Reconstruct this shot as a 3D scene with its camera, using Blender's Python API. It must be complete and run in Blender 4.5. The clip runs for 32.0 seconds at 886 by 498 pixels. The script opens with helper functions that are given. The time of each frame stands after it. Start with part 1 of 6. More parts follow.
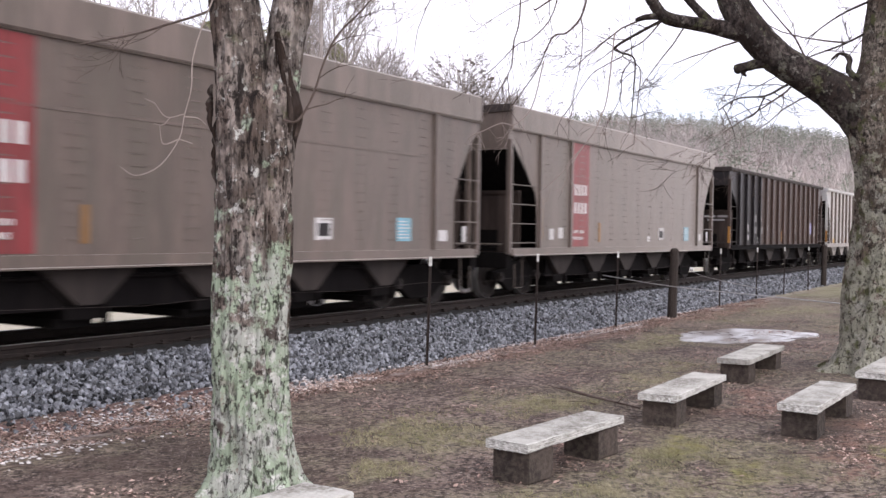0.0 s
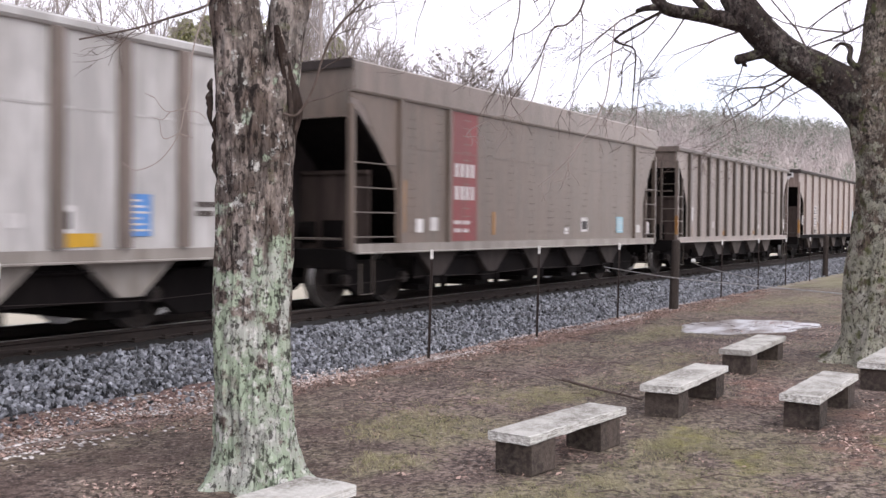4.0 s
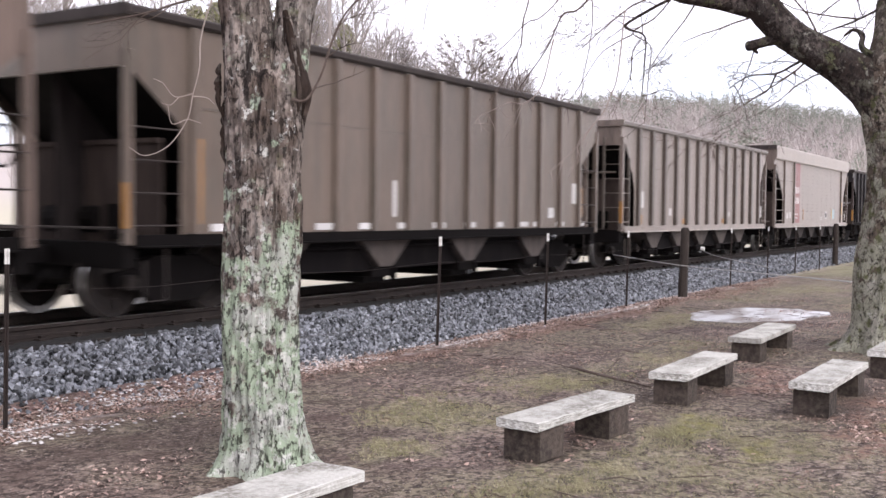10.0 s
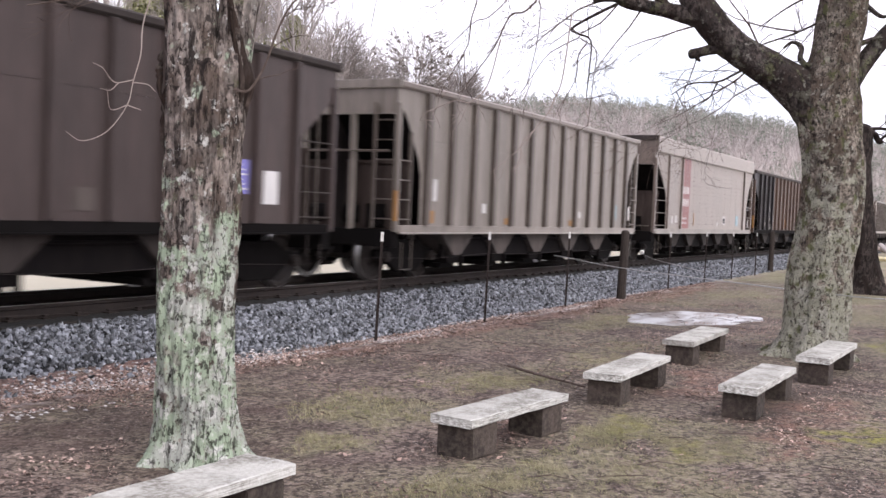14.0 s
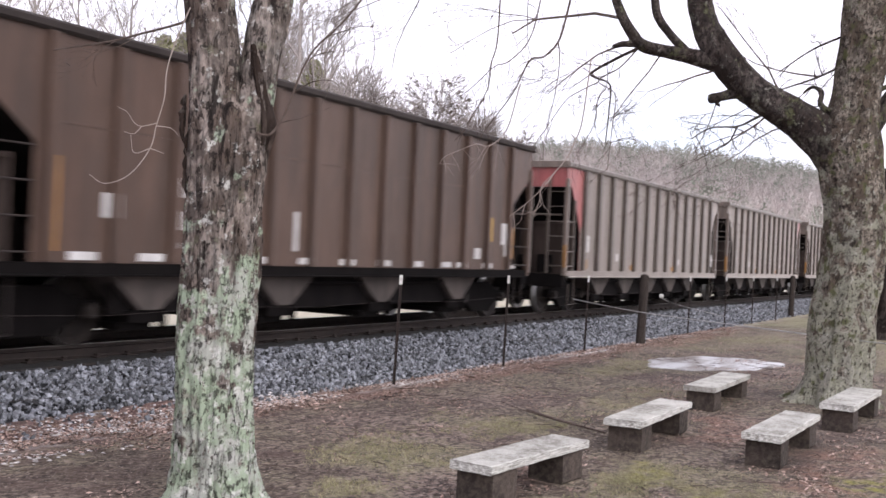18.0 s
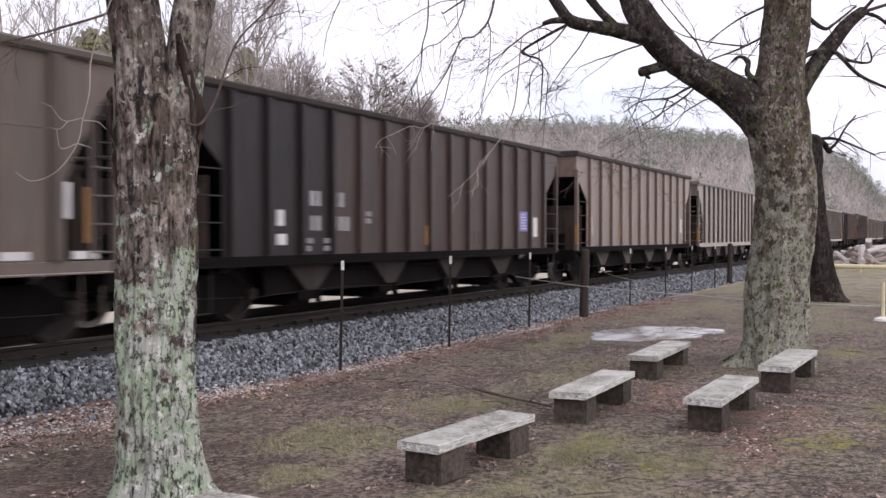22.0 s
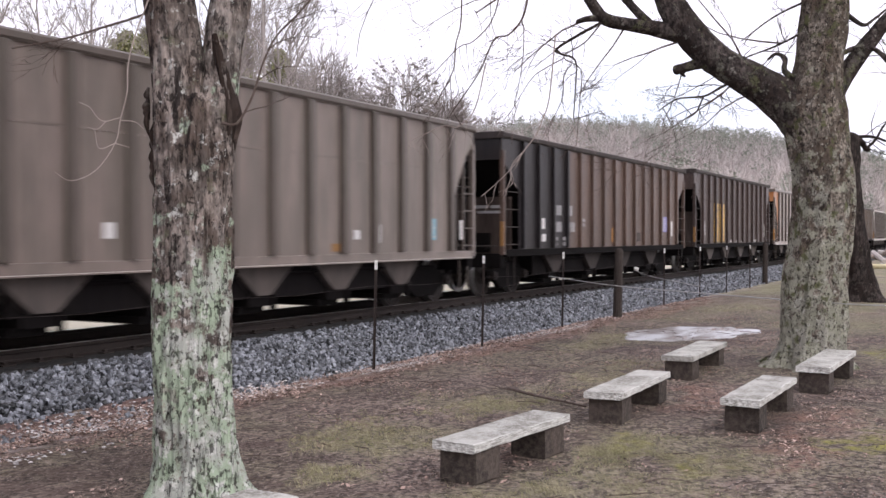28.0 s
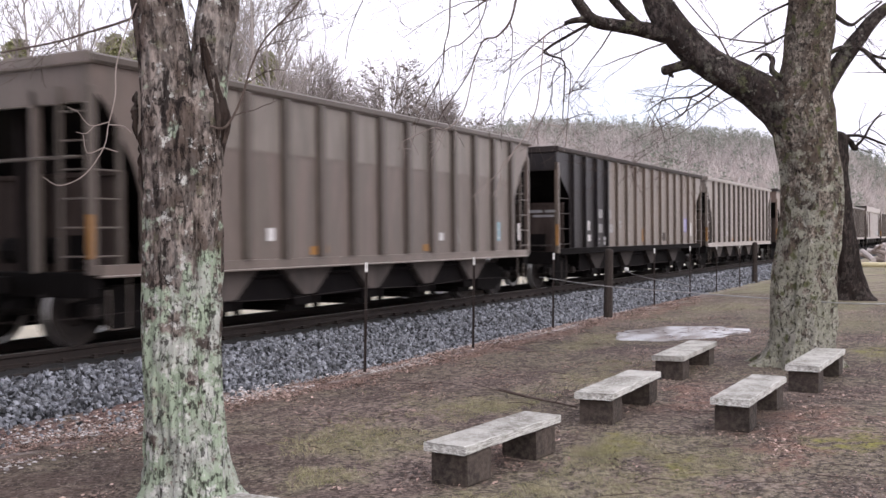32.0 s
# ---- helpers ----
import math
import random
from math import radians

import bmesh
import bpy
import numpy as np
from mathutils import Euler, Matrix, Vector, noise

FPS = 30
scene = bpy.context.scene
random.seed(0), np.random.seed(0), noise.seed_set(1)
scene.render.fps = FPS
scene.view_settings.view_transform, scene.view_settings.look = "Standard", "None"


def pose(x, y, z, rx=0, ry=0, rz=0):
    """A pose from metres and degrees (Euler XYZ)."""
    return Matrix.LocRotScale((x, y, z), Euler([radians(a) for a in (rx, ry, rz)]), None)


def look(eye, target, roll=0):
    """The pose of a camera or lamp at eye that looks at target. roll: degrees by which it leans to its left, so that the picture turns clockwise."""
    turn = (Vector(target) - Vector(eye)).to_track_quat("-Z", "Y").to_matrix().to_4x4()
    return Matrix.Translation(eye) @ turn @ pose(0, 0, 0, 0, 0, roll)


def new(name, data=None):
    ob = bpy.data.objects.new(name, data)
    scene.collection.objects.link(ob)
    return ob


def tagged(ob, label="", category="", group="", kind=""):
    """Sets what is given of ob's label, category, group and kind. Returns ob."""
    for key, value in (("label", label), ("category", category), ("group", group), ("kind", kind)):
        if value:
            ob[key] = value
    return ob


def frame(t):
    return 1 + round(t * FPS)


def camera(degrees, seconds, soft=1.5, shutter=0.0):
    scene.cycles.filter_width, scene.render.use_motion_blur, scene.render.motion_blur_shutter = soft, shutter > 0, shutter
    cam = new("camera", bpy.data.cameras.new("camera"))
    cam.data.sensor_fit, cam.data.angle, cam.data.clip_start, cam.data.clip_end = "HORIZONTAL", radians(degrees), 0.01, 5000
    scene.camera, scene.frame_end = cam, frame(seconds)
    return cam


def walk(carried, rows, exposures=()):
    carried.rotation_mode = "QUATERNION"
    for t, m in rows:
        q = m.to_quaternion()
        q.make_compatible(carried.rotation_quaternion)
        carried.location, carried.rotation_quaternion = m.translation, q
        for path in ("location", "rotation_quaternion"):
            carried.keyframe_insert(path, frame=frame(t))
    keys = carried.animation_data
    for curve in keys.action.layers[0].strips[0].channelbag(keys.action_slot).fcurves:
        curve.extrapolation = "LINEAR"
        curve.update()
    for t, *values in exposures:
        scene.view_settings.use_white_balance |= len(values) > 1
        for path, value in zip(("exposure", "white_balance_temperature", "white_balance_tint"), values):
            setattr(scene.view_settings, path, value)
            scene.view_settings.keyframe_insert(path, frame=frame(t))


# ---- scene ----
cam = camera(47.0, 32.0, 1.5, 0.35)
PATH = [
    (0.0, -0.021, 0.033, 2.021, 89.00, -0.82, -58.61),
    (0.5, -0.017, 0.036, 2.022, 89.14, -0.51, -58.54),
    (1.0, -0.016, 0.038, 2.026, 89.15, -0.12, -58.57),
    (1.5, -0.024, 0.041, 2.020, 89.26, -0.02, -58.49),
    (2.0, -0.016, 0.040, 2.025, 89.26, -0.24, -58.72),
    (2.5, -0.023, 0.028, 2.026, 89.14, -0.55, -58.85),
    (3.0, -0.021, 0.035, 2.026, 88.87, -0.88, -58.95),
    (3.5, -0.017, 0.035, 2.019, 88.86, -0.58, -58.72),
    (4.0, -0.017, 0.033, 2.020, 88.60, -0.45, -58.54),
    (4.5, -0.011, 0.023, 2.007, 88.34, 0.01, -58.52),
    (6.5, -0.012, 0.051, 2.005, 87.86, -0.78, -58.08),
    (7.0, -0.005, 0.045, 2.008, 87.39, -0.92, -58.31),
    (7.5, 0.001, 0.047, 2.003, 87.15, -0.52, -58.45),
    (8.0, 0.015, 0.048, 2.000, 86.97, 0.38, -58.37),
    (8.5, 0.012, 0.050, 1.997, 86.96, 0.01, -58.12),
    (9.0, 0.013, 0.056, 2.003, 87.09, -0.12, -58.16),
    (9.5, 0.010, 0.047, 2.006, 87.40, 0.36, -58.07),
    (10.0, 0.000, 0.046, 2.006, 87.92, -0.56, -58.06),
    (10.5, -0.019, 0.040, 2.013, 88.46, -1.72, -58.28),
    (11.0, -0.027, 0.031, 2.017, 88.27, -1.58, -58.80),
    (11.5, -0.016, 0.019, 2.018, 88.26, -1.44, -59.23),
    (12.0, -0.018, 0.015, 2.010, 88.07, -1.55, -59.14),
    (12.5, -0.031, 0.013, 2.006, 87.87, -1.76, -59.29),
    (13.0, -0.027, 0.007, 2.006, 87.83, -1.69, -59.82),
    (13.5, -0.018, 0.005, 2.004, 87.70, -1.95, -60.48),
    (14.0, -0.008, -0.004, 2.009, 87.79, -2.39, -61.14),
    (14.5, 0.000, -0.003, 2.006, 87.90, -2.19, -61.46),
    (16.5, 0.021, -0.042, 2.011, 87.92, -0.82, -62.20),
    (17.0, 0.031, -0.059, 2.009, 87.60, -1.07, -62.82),
    (17.5, 0.034, -0.023, 2.000, 88.14, -1.33, -61.10),
    (18.0, 0.007, 0.030, 2.016, 90.15, -2.64, -60.15),
    (18.5, -0.024, 0.011, 2.002, 89.70, -3.83, -63.14),
    (19.0, -0.041, -0.015, 2.015, 89.32, -1.87, -64.24),
    (19.5, -0.043, -0.018, 2.021, 89.61, -1.26, -64.25),
    (20.0, -0.042, -0.016, 2.013, 89.77, -1.11, -63.72),
    (20.5, -0.022, -0.004, 2.009, 89.73, -1.20, -63.07),
    (21.0, -0.001, -0.012, 2.010, 89.56, -0.19, -63.08),
    (21.5, 0.001, -0.024, 2.008, 89.52, 0.03, -63.35),
    (22.0, 0.005, -0.022, 2.004, 89.27, 0.03, -63.34),
    (22.5, 0.009, -0.014, 2.003, 89.13, -0.12, -63.48),
    (23.0, 0.002, -0.024, 2.009, 89.12, 0.23, -63.57),
    (23.5, 0.002, -0.031, 2.009, 89.05, 0.21, -63.37),
    (24.0, 0.006, -0.027, 2.003, 89.15, -0.12, -62.91),
    (24.5, 0.010, -0.013, 2.004, 89.26, 0.11, -62.78),
    (25.0, 0.014, -0.013, 2.001, 89.10, 0.52, -62.84),
    (25.5, 0.018, -0.008, 1.996, 88.95, 0.42, -62.65),
    (26.0, 0.021, 0.008, 1.997, 88.95, 0.27, -62.08),
    (26.5, 0.021, 0.018, 1.992, 89.01, 0.41, -61.51),
    (28.5, 0.010, 0.006, 1.998, 89.36, 0.04, -61.65),
    (29.0, 0.009, -0.000, 2.001, 89.24, 0.17, -62.07),
    (29.5, 0.005, -0.002, 2.001, 88.96, -0.39, -62.18),
    (30.0, 0.005, -0.001, 1.997, 88.88, -0.02, -62.32),
    (30.5, 0.003, -0.007, 2.001, 88.97, 0.29, -62.24),
    (31.0, 0.000, -0.007, 2.010, 89.15, -0.01, -62.04),
    (31.5, 0.004, 0.000, 2.007, 89.17, 0.03, -62.05),
    (32.0, 0.007, 0.000, 2.001, 89.35, 0.49, -62.09),
]
# how the picture brightens and darkens, in stops
EXPOSURES = [(0.0, 0.12), (8.0, 0.2), (10.0, 0.34), (12.0, 0.2), (14.0, 0.24), (18.0, 0.15), (19.0, -0.2), (22.0, -0.18), (24.0, -0.05), (32.0, 0.0)]
walk(cam, [(t, pose(*p)) for t, *p in PATH], EXPOSURES)

# world, sun and sky: an overcast winter day
world = bpy.data.worlds.new("overcast_sky")
scene.world = world
world.use_nodes = True
wn, wl = world.node_tree.nodes, world.node_tree.links
wn.clear()
sky = wn.new("ShaderNodeTexSky")
sky.sky_type, sky.sun_disc = "NISHITA", False
sky.sun_elevation, sky.sun_rotation = radians(38), radians(200)
sky.dust_density, sky.air_density = 4.0, 1.0
pale = wn.new("ShaderNodeHueSaturation")
pale.inputs["Saturation"].default_value = 0.25
bg_sky, bg_cloud, both, wout = wn.new("ShaderNodeBackground"), wn.new("ShaderNodeBackground"), wn.new("ShaderNodeAddShader"), wn.new("ShaderNodeOutputWorld")
bg_sky.inputs["Strength"].default_value = 0.06
# the cloud deck: nearly white, with soft thin places
wtc, wnz, wrp = wn.new("ShaderNodeTexCoord"), wn.new("ShaderNodeTexNoise"), wn.new("ShaderNodeValToRGB")
wnz.inputs["Scale"].default_value, wnz.inputs["Detail"].default_value = 2.2, 4.0
wrp.color_ramp.elements[0].position, wrp.color_ramp.elements[0].color = 0.30, (0.70, 0.78, 0.95, 1)
wrp.color_ramp.elements[1].position, wrp.color_ramp.elements[1].color = 0.52, (0.985, 0.93, 1.06, 1)
bg_cloud.inputs["Strength"].default_value = 1.12
wl.new(sky.outputs[0], pale.inputs["Color"])
wl.new(pale.outputs[0], bg_sky.inputs[0])
wl.new(wtc.outputs["Generated"], wnz.inputs["Vector"])
wl.new(wnz.outputs[0], wrp.inputs[0])
wl.new(wrp.outputs[0], bg_cloud.inputs[0])
wl.new(bg_sky.outputs[0], both.inputs[0])
wl.new(bg_cloud.outputs[0], both.inputs[1])
wl.new(both.outputs[0], wout.inputs[0])
sun = new("sun", bpy.data.lights.new("sun", "SUN"))
sun.data.energy, sun.data.angle, sun.data.color = 0.7, radians(25), (1.0, 0.97, 0.93)
sun.matrix_world = look((-10, -25, 30), (0, 0, 0))


# ---- materials ----
def material(name, base, rough=0.8, metal=0.0, second=None, scale=8.0, amount=0.5, third=None, scale3=1.2, amount3=0.5,
             bump=0.0, bump_scale=40.0, stretch=(1, 1, 1), per_object=0.0, spec=0.3, lo=0.42, hi=0.62):
    """A surface with a base colour, two noise layers of other tones and fine relief, at real-world size."""
    m = bpy.data.materials.new(name)
    m.use_nodes = True
    n, l = m.node_tree.nodes, m.node_tree.links
    b = n["Principled BSDF"]
    b.inputs["Roughness"].default_value, b.inputs["Metallic"].default_value = rough, metal
    b.inputs["Specular IOR Level"].default_value = spec
    tc, mp = n.new("ShaderNodeTexCoord"), n.new("ShaderNodeMapping")
    mp.inputs["Scale"].default_value = stretch
    l.new(tc.outputs["Object"], mp.inputs["Vector"])
    if per_object:
        info, add = n.new("ShaderNodeObjectInfo"), n.new("ShaderNodeVectorMath")
        mul = n.new("ShaderNodeMath")
        mul.operation, mul.inputs[1].default_value = "MULTIPLY", 37.0
        l.new(info.outputs["Random"], mul.inputs[0])
        l.new(mp.outputs[0], add.inputs[0])
        l.new(mul.outputs[0], add.inputs[1])
        src = add.outputs[0]
    else:
        src = mp.outputs[0]
    rgb = n.new("ShaderNodeRGB")
    rgb.outputs[0].default_value = (*base, 1)
    last = rgb.outputs[0]
    for colour, sc, am in ((second, scale, amount), (third, scale3, amount3)):
        if colour is None:
            continue
        t, r, x, f = n.new("ShaderNodeTexNoise"), n.new("ShaderNodeMapRange"), n.new("ShaderNodeMix"), n.new("ShaderNodeMath")
        t.inputs["Scale"].default_value, t.inputs["Detail"].default_value, t.inputs["Roughness"].default_value = sc, 6.0, 0.62
        r.inputs["From Min"].default_value, r.inputs["From Max"].default_value = lo, hi
        f.operation, f.inputs[1].default_value = "MULTIPLY", am
        x.data_type = "RGBA"
        x.inputs[7].default_value = (*colour, 1)
        l.new(src, t.inputs["Vector"])
        l.new(t.outputs[0], r.inputs["Value"])
        l.new(r.outputs[0], f.inputs[0])
        l.new(f.outputs[0], x.inputs[0])
        l.new(last, x.inputs[6])
        last = x.outputs[2]
    if per_object:
        hs, mr = n.new("ShaderNodeHueSaturation"), n.new("ShaderNodeMapRange")
        mr.inputs["To Min"].default_value, mr.inputs["To Max"].default_value = 1 - per_object, 1 + per_object
        l.new(info.outputs["Random"], mr.inputs["Value"])
        l.new(mr.outputs[0], hs.inputs["Value"])
        l.new(last, hs.inputs["Color"])
        last = hs.outputs[0]
    l.new(last, b.inputs["Base Color"])
    if bump:
        t, k = n.new("ShaderNodeTexNoise"), n.new("ShaderNodeBump")
        t.inputs["Scale"].default_value, t.inputs["Detail"].default_value = bump_scale, 8.0
        k.inputs["Strength"].default_value, k.inputs["Distance"].default_value = min(bump, 1.0), 0.02
        l.new(src, t.inputs["Vector"])
        l.new(t.outputs[0], k.inputs["Height"])
        l.new(k.outputs[0], b.inputs["Normal"])
    return m


def island_tint(m, lo=0.6, hi=1.4):
    """Varies the tone of the single pieces of a joined mesh."""
    n, l = m.node_tree.nodes, m.node_tree.links
    b = n["Principled BSDF"]
    old = b.inputs["Base Color"].links[0].from_socket
    g, mr, hs = n.new("ShaderNodeNewGeometry"), n.new("ShaderNodeMapRange"), n.new("ShaderNodeHueSaturation")
    mr.inputs["To Min"].default_value, mr.inputs["To Max"].default_value = lo, hi
    l.new(g.outputs["Random Per Island"], mr.inputs["Value"])
    l.new(mr.outputs[0], hs.inputs["Value"])
    l.new(old, hs.inputs["Color"])
    l.new(hs.outputs[0], b.inputs["Base Color"])
    return m


def paint(name, base, dirt=(0.10, 0.085, 0.07), amount=0.68, rough=0.38, dust=0.4):
    """Weathered car paint: grime in streaks down the sheet and in clouds."""
    m = material(name, base, rough, 0.0, dirt, 2.0, amount, tuple(c * 0.6 for c in base), 7.0, 0.5, 0.10, 60.0, (1.6, 1.6, 0.24), 0.06, 0.25, 0.45, 0.58)
    b = m.node_tree.nodes["Principled BSDF"]
    b.inputs["Sheen Weight"].default_value, b.inputs["Sheen Roughness"].default_value = dust, 0.45
    b.inputs["Sheen Tint"].default_value = (0.95, 0.88, 0.82, 1)
    return m


TAUPE = paint("taupe paint", (0.152, 0.115, 0.099), dust=0.85)
TAUPE_PALE = paint("pale taupe paint", (0.188, 0.146, 0.127), dust=1.0)
TAUPE_WARM = paint("warm taupe paint", (0.145, 0.108, 0.086), dust=0.75)
BEIGE = paint("beige paint", (0.215, 0.182, 0.160), dust=1.0)
SILVER = paint("bare aluminium sheet", (0.55, 0.535, 0.53), (0.30, 0.275, 0.26), 0.5, 0.45)
BROWN = paint("red-brown paint", (0.118, 0.074, 0.057), (0.07, 0.05, 0.042), dust=0.2)
BROWN_DEEP = paint("deep red-brown paint", (0.086, 0.055, 0.046), (0.05, 0.036, 0.032), dust=0.1)
BROWN_MID = paint("mid brown paint", (0.176, 0.124, 0.102), (0.10, 0.072, 0.06), dust=0.7)
DARK_BROWN = paint("dark brown paint", (0.078, 0.053, 0.047), (0.045, 0.034, 0.031), dust=0.12)
TAN_BROWN = paint("tan brown paint", (0.250, 0.190, 0.165), (0.14, 0.105, 0.092), dust=0.9)
SOOTY = paint("sooty violet-black paint", (0.074, 0.054, 0.051), (0.045, 0.036, 0.034), 0.5, dust=0.1)
# dark tone that paints the shade inside the open car ends
END_SHADE = paint("brown-black steel with shade", (0.026, 0.021, 0.021), (0.012, 0.010, 0.010), 0.7, 0.8, 0.0)
GREY_MARK = paint("worn grey stencil paint", (0.40, 0.39, 0.40), (0.2, 0.19, 0.19), 0.5)
BLACK = paint("black paint", (0.021, 0.018, 0.020), (0.034, 0.028, 0.026), 0.5, dust=0.05)
BLUE_BLACK = paint("blue-black paint", (0.036, 0.039, 0.052), (0.05, 0.043, 0.041), 0.5, dust=0.1)
# underframe and open-end steels: near-black base colours paint in the shade there
SHADE_STEEL = paint("black steel with shade", (0.009, 0.0075, 0.008), (0.016, 0.013, 0.012), 0.5, 0.75, 0.0)
UNDER = paint("grimy underframe steel with shade", (0.009, 0.0075, 0.0075), (0.006, 0.005, 0.005), 0.6, 0.75, 0.0)
# bay brown lowered so that its colour holds the shadow under the car
BAY = paint("dusty brown bay sheet with shade", (0.105, 0.086, 0.078), (0.05, 0.043, 0.041), 0.7, 0.75, 0.05)
# rib tone darkened to include the shaded flank and recess beside each rib
TAUPE_RIB = paint("dark taupe rib paint with shade", (0.098, 0.077, 0.066))
SILL_PALE = paint("pale sill paint", (0.32, 0.29, 0.265), (0.14, 0.115, 0.10), 0.5)
CHORD_DARK = paint("sooty top chord paint", (0.052, 0.043, 0.041), (0.028, 0.023, 0.022), 0.6, 0.6, 0.1)
# lighter brown paints the light on the lower slope sheet
BULKHEAD = paint("brown end sheet with painted light", (0.072, 0.054, 0.048), (0.022, 0.017, 0.016), 0.65, 0.75, 0.05)
# deeper bay brown, again with the underbody shadow in its colour
BAY_DARK = paint("grimy brown bay sheet with shade", (0.046, 0.036, 0.033), (0.022, 0.018, 0.017), 0.7, 0.75, 0.05)
RED = paint("faded red paint", (0.25, 0.042, 0.046), (0.12, 0.05, 0.047), 0.45)
RED_END = paint("faded red end paint", (0.40, 0.12, 0.12), (0.2, 0.12, 0.11), 0.5)
ORANGE_END = paint("orange end paint", (0.50, 0.20, 0.07), (0.25, 0.15, 0.10), 0.4)
# low gloss keeps the shade-dark steels near black
for dull in (END_SHADE, SHADE_STEEL, UNDER, CHORD_DARK, BULKHEAD):
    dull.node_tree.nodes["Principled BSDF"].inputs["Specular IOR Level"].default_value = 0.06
STRIPE = paint("yellow-orange reflective strip", (0.42, 0.20, 0.05), (0.16, 0.10, 0.055), 0.6)
YELLOW = paint("yellow panel paint", (0.66, 0.38, 0.03), (0.35, 0.22, 0.06), 0.35)
WHITE = paint("white stencil paint", (0.72, 0.70, 0.70), (0.4, 0.37, 0.35), 0.35)
BLUE = paint("blue placard", (0.10, 0.27, 0.62), (0.2, 0.3, 0.5), 0.3)
CYAN = paint("light blue placard", (0.20, 0.46, 0.58), (0.3, 0.42, 0.46), 0.4)
VIOLET = paint("violet placard", (0.20, 0.19, 0.55), (0.25, 0.22, 0.4), 0.3)
TREAD = material("polished wheel tread", (0.72, 0.71, 0.70), 0.42, 1.0, (0.45, 0.43, 0.42), 20, 0.4)
WHEEL = material("dull wheel steel", (0.018, 0.014, 0.013), 0.7, 0.0, (0.034, 0.025, 0.02), 6, 0.5, bump=0.1)
RAIL_SIDE = material("rusty rail steel", (0.034, 0.025, 0.022), 0.75, 0.2, (0.022, 0.018, 0.017), 9, 0.7, bump=0.2, bump_scale=60)
RAIL_TOP = material("worn rail head", (0.45, 0.44, 0.43), 0.3, 1.0, (0.3, 0.28, 0.27), 12, 0.5)
TIE = material("creosoted tie wood", (0.026, 0.021, 0.019), 0.9, 0, (0.05, 0.042, 0.037), 6, 0.5, bump=0.4, bump_scale=30, stretch=(6, 1, 6), per_object=0.2)
STONE = island_tint(material("grey ballast stone", (0.098, 0.103, 0.116), 0.5, 0, (0.036, 0.038, 0.044), 6.0, 0.6, (0.22, 0.225, 0.245), 14.0, 0.5, 0.4, 30, spec=0.5), 0.10, 2.6)
OILY_BED = material("oil-blackened ballast", (0.022, 0.020, 0.020), 0.95, 0, (0.010, 0.010, 0.011), 14, 0.8, (0.05, 0.047, 0.046), 26, 0.5, 0.9, 20)
BALLAST_BED = material("ballast bed", (0.026, 0.026, 0.030), 0.95, 0, (0.009, 0.009, 0.011), 14, 0.8, (0.08, 0.082, 0.09), 26, 0.4, 0.9, 20)
CONCRETE = material("weathered concrete", (0.46, 0.445, 0.41), 0.85, 0, (0.15, 0.135, 0.11), 2.6, 0.85, (0.60, 0.59, 0.56), 26.0, 0.5, 0.6, 45, per_object=0.1)


def chipped_edges(m, colour):
    """Bare pale stone where the sharp edges have broken off."""
    n, l = m.node_tree.nodes, m.node_tree.links
    b = n["Principled BSDF"]
    old = b.inputs["Base Color"].links[0].from_socket
    g, r, t, q, f, x = n.new("ShaderNodeNewGeometry"), n.new("ShaderNodeMapRange"), n.new("ShaderNodeTexNoise"), n.new("ShaderNodeMapRange"), n.new("ShaderNodeMath"), n.new("ShaderNodeMix")
    r.inputs["From Min"].default_value, r.inputs["From Max"].default_value = 0.52, 0.60
    t.inputs["Scale"].default_value, t.inputs["Detail"].default_value = 9.0, 6.0
    q.inputs["From Min"].default_value, q.inputs["From Max"].default_value = 0.45, 0.56
    f.operation, x.data_type = "MULTIPLY", "RGBA"
    x.inputs[7].default_value = (*colour, 1)
    l.new(g.outputs["Pointiness"], r.inputs["Value"])
    l.new(t.outputs[0], q.inputs["Value"])
    l.new(r.outputs[0], f.inputs[0])
    l.new(q.outputs[0], f.inputs[1])
    l.new(f.outputs[0], x.inputs[0])
    l.new(old, x.inputs[6])
    l.new(x.outputs[2], b.inputs["Base Color"])
    return m


chipped_edges(CONCRETE, (0.74, 0.73, 0.70))
CONCRETE_DARK = material("dark brown concrete", (0.066, 0.050, 0.043), 0.92, 0, (0.026, 0.021, 0.019), 3.0, 0.8, (0.135, 0.112, 0.092), 18.0, 0.5, 0.45, 45, per_object=0.15)
POST_STEEL = material("dark rusty post steel", (0.046, 0.034, 0.031), 0.75, 0.3, (0.04, 0.032, 0.03), 14, 0.6, bump=0.2)
POST_TIP = material("white post tip paint", (0.75, 0.74, 0.72), 0.6, 0, (0.4, 0.38, 0.35), 20, 0.4)
POST_WOOD = material("weathered dark post wood", (0.042, 0.032, 0.028), 0.95, 0, (0.022, 0.018, 0.016), 10, 0.6, (0.08, 0.066, 0.058), 24, 0.4, 0.5, 40, (4, 4, 0.6))
WIRE = material("galvanised wire", (0.5, 0.5, 0.5), 0.45, 0.6, (0.3, 0.28, 0.26), 9, 0.5)
TWIG = material("dead twig wood", (0.09, 0.065, 0.055), 0.95, 0, (0.16, 0.13, 0.115), 12, 0.5)
TWIG_PALE = material("pale dead twig", (0.36, 0.30, 0.275), 0.9, 0, (0.28, 0.23, 0.2), 12, 0.5)
BARK_FAR = island_tint(material("grey winter bark", (0.30, 0.265, 0.255), 0.95, 0, (0.40, 0.36, 0.35), 1.5, 0.6), 0.7, 1.3)
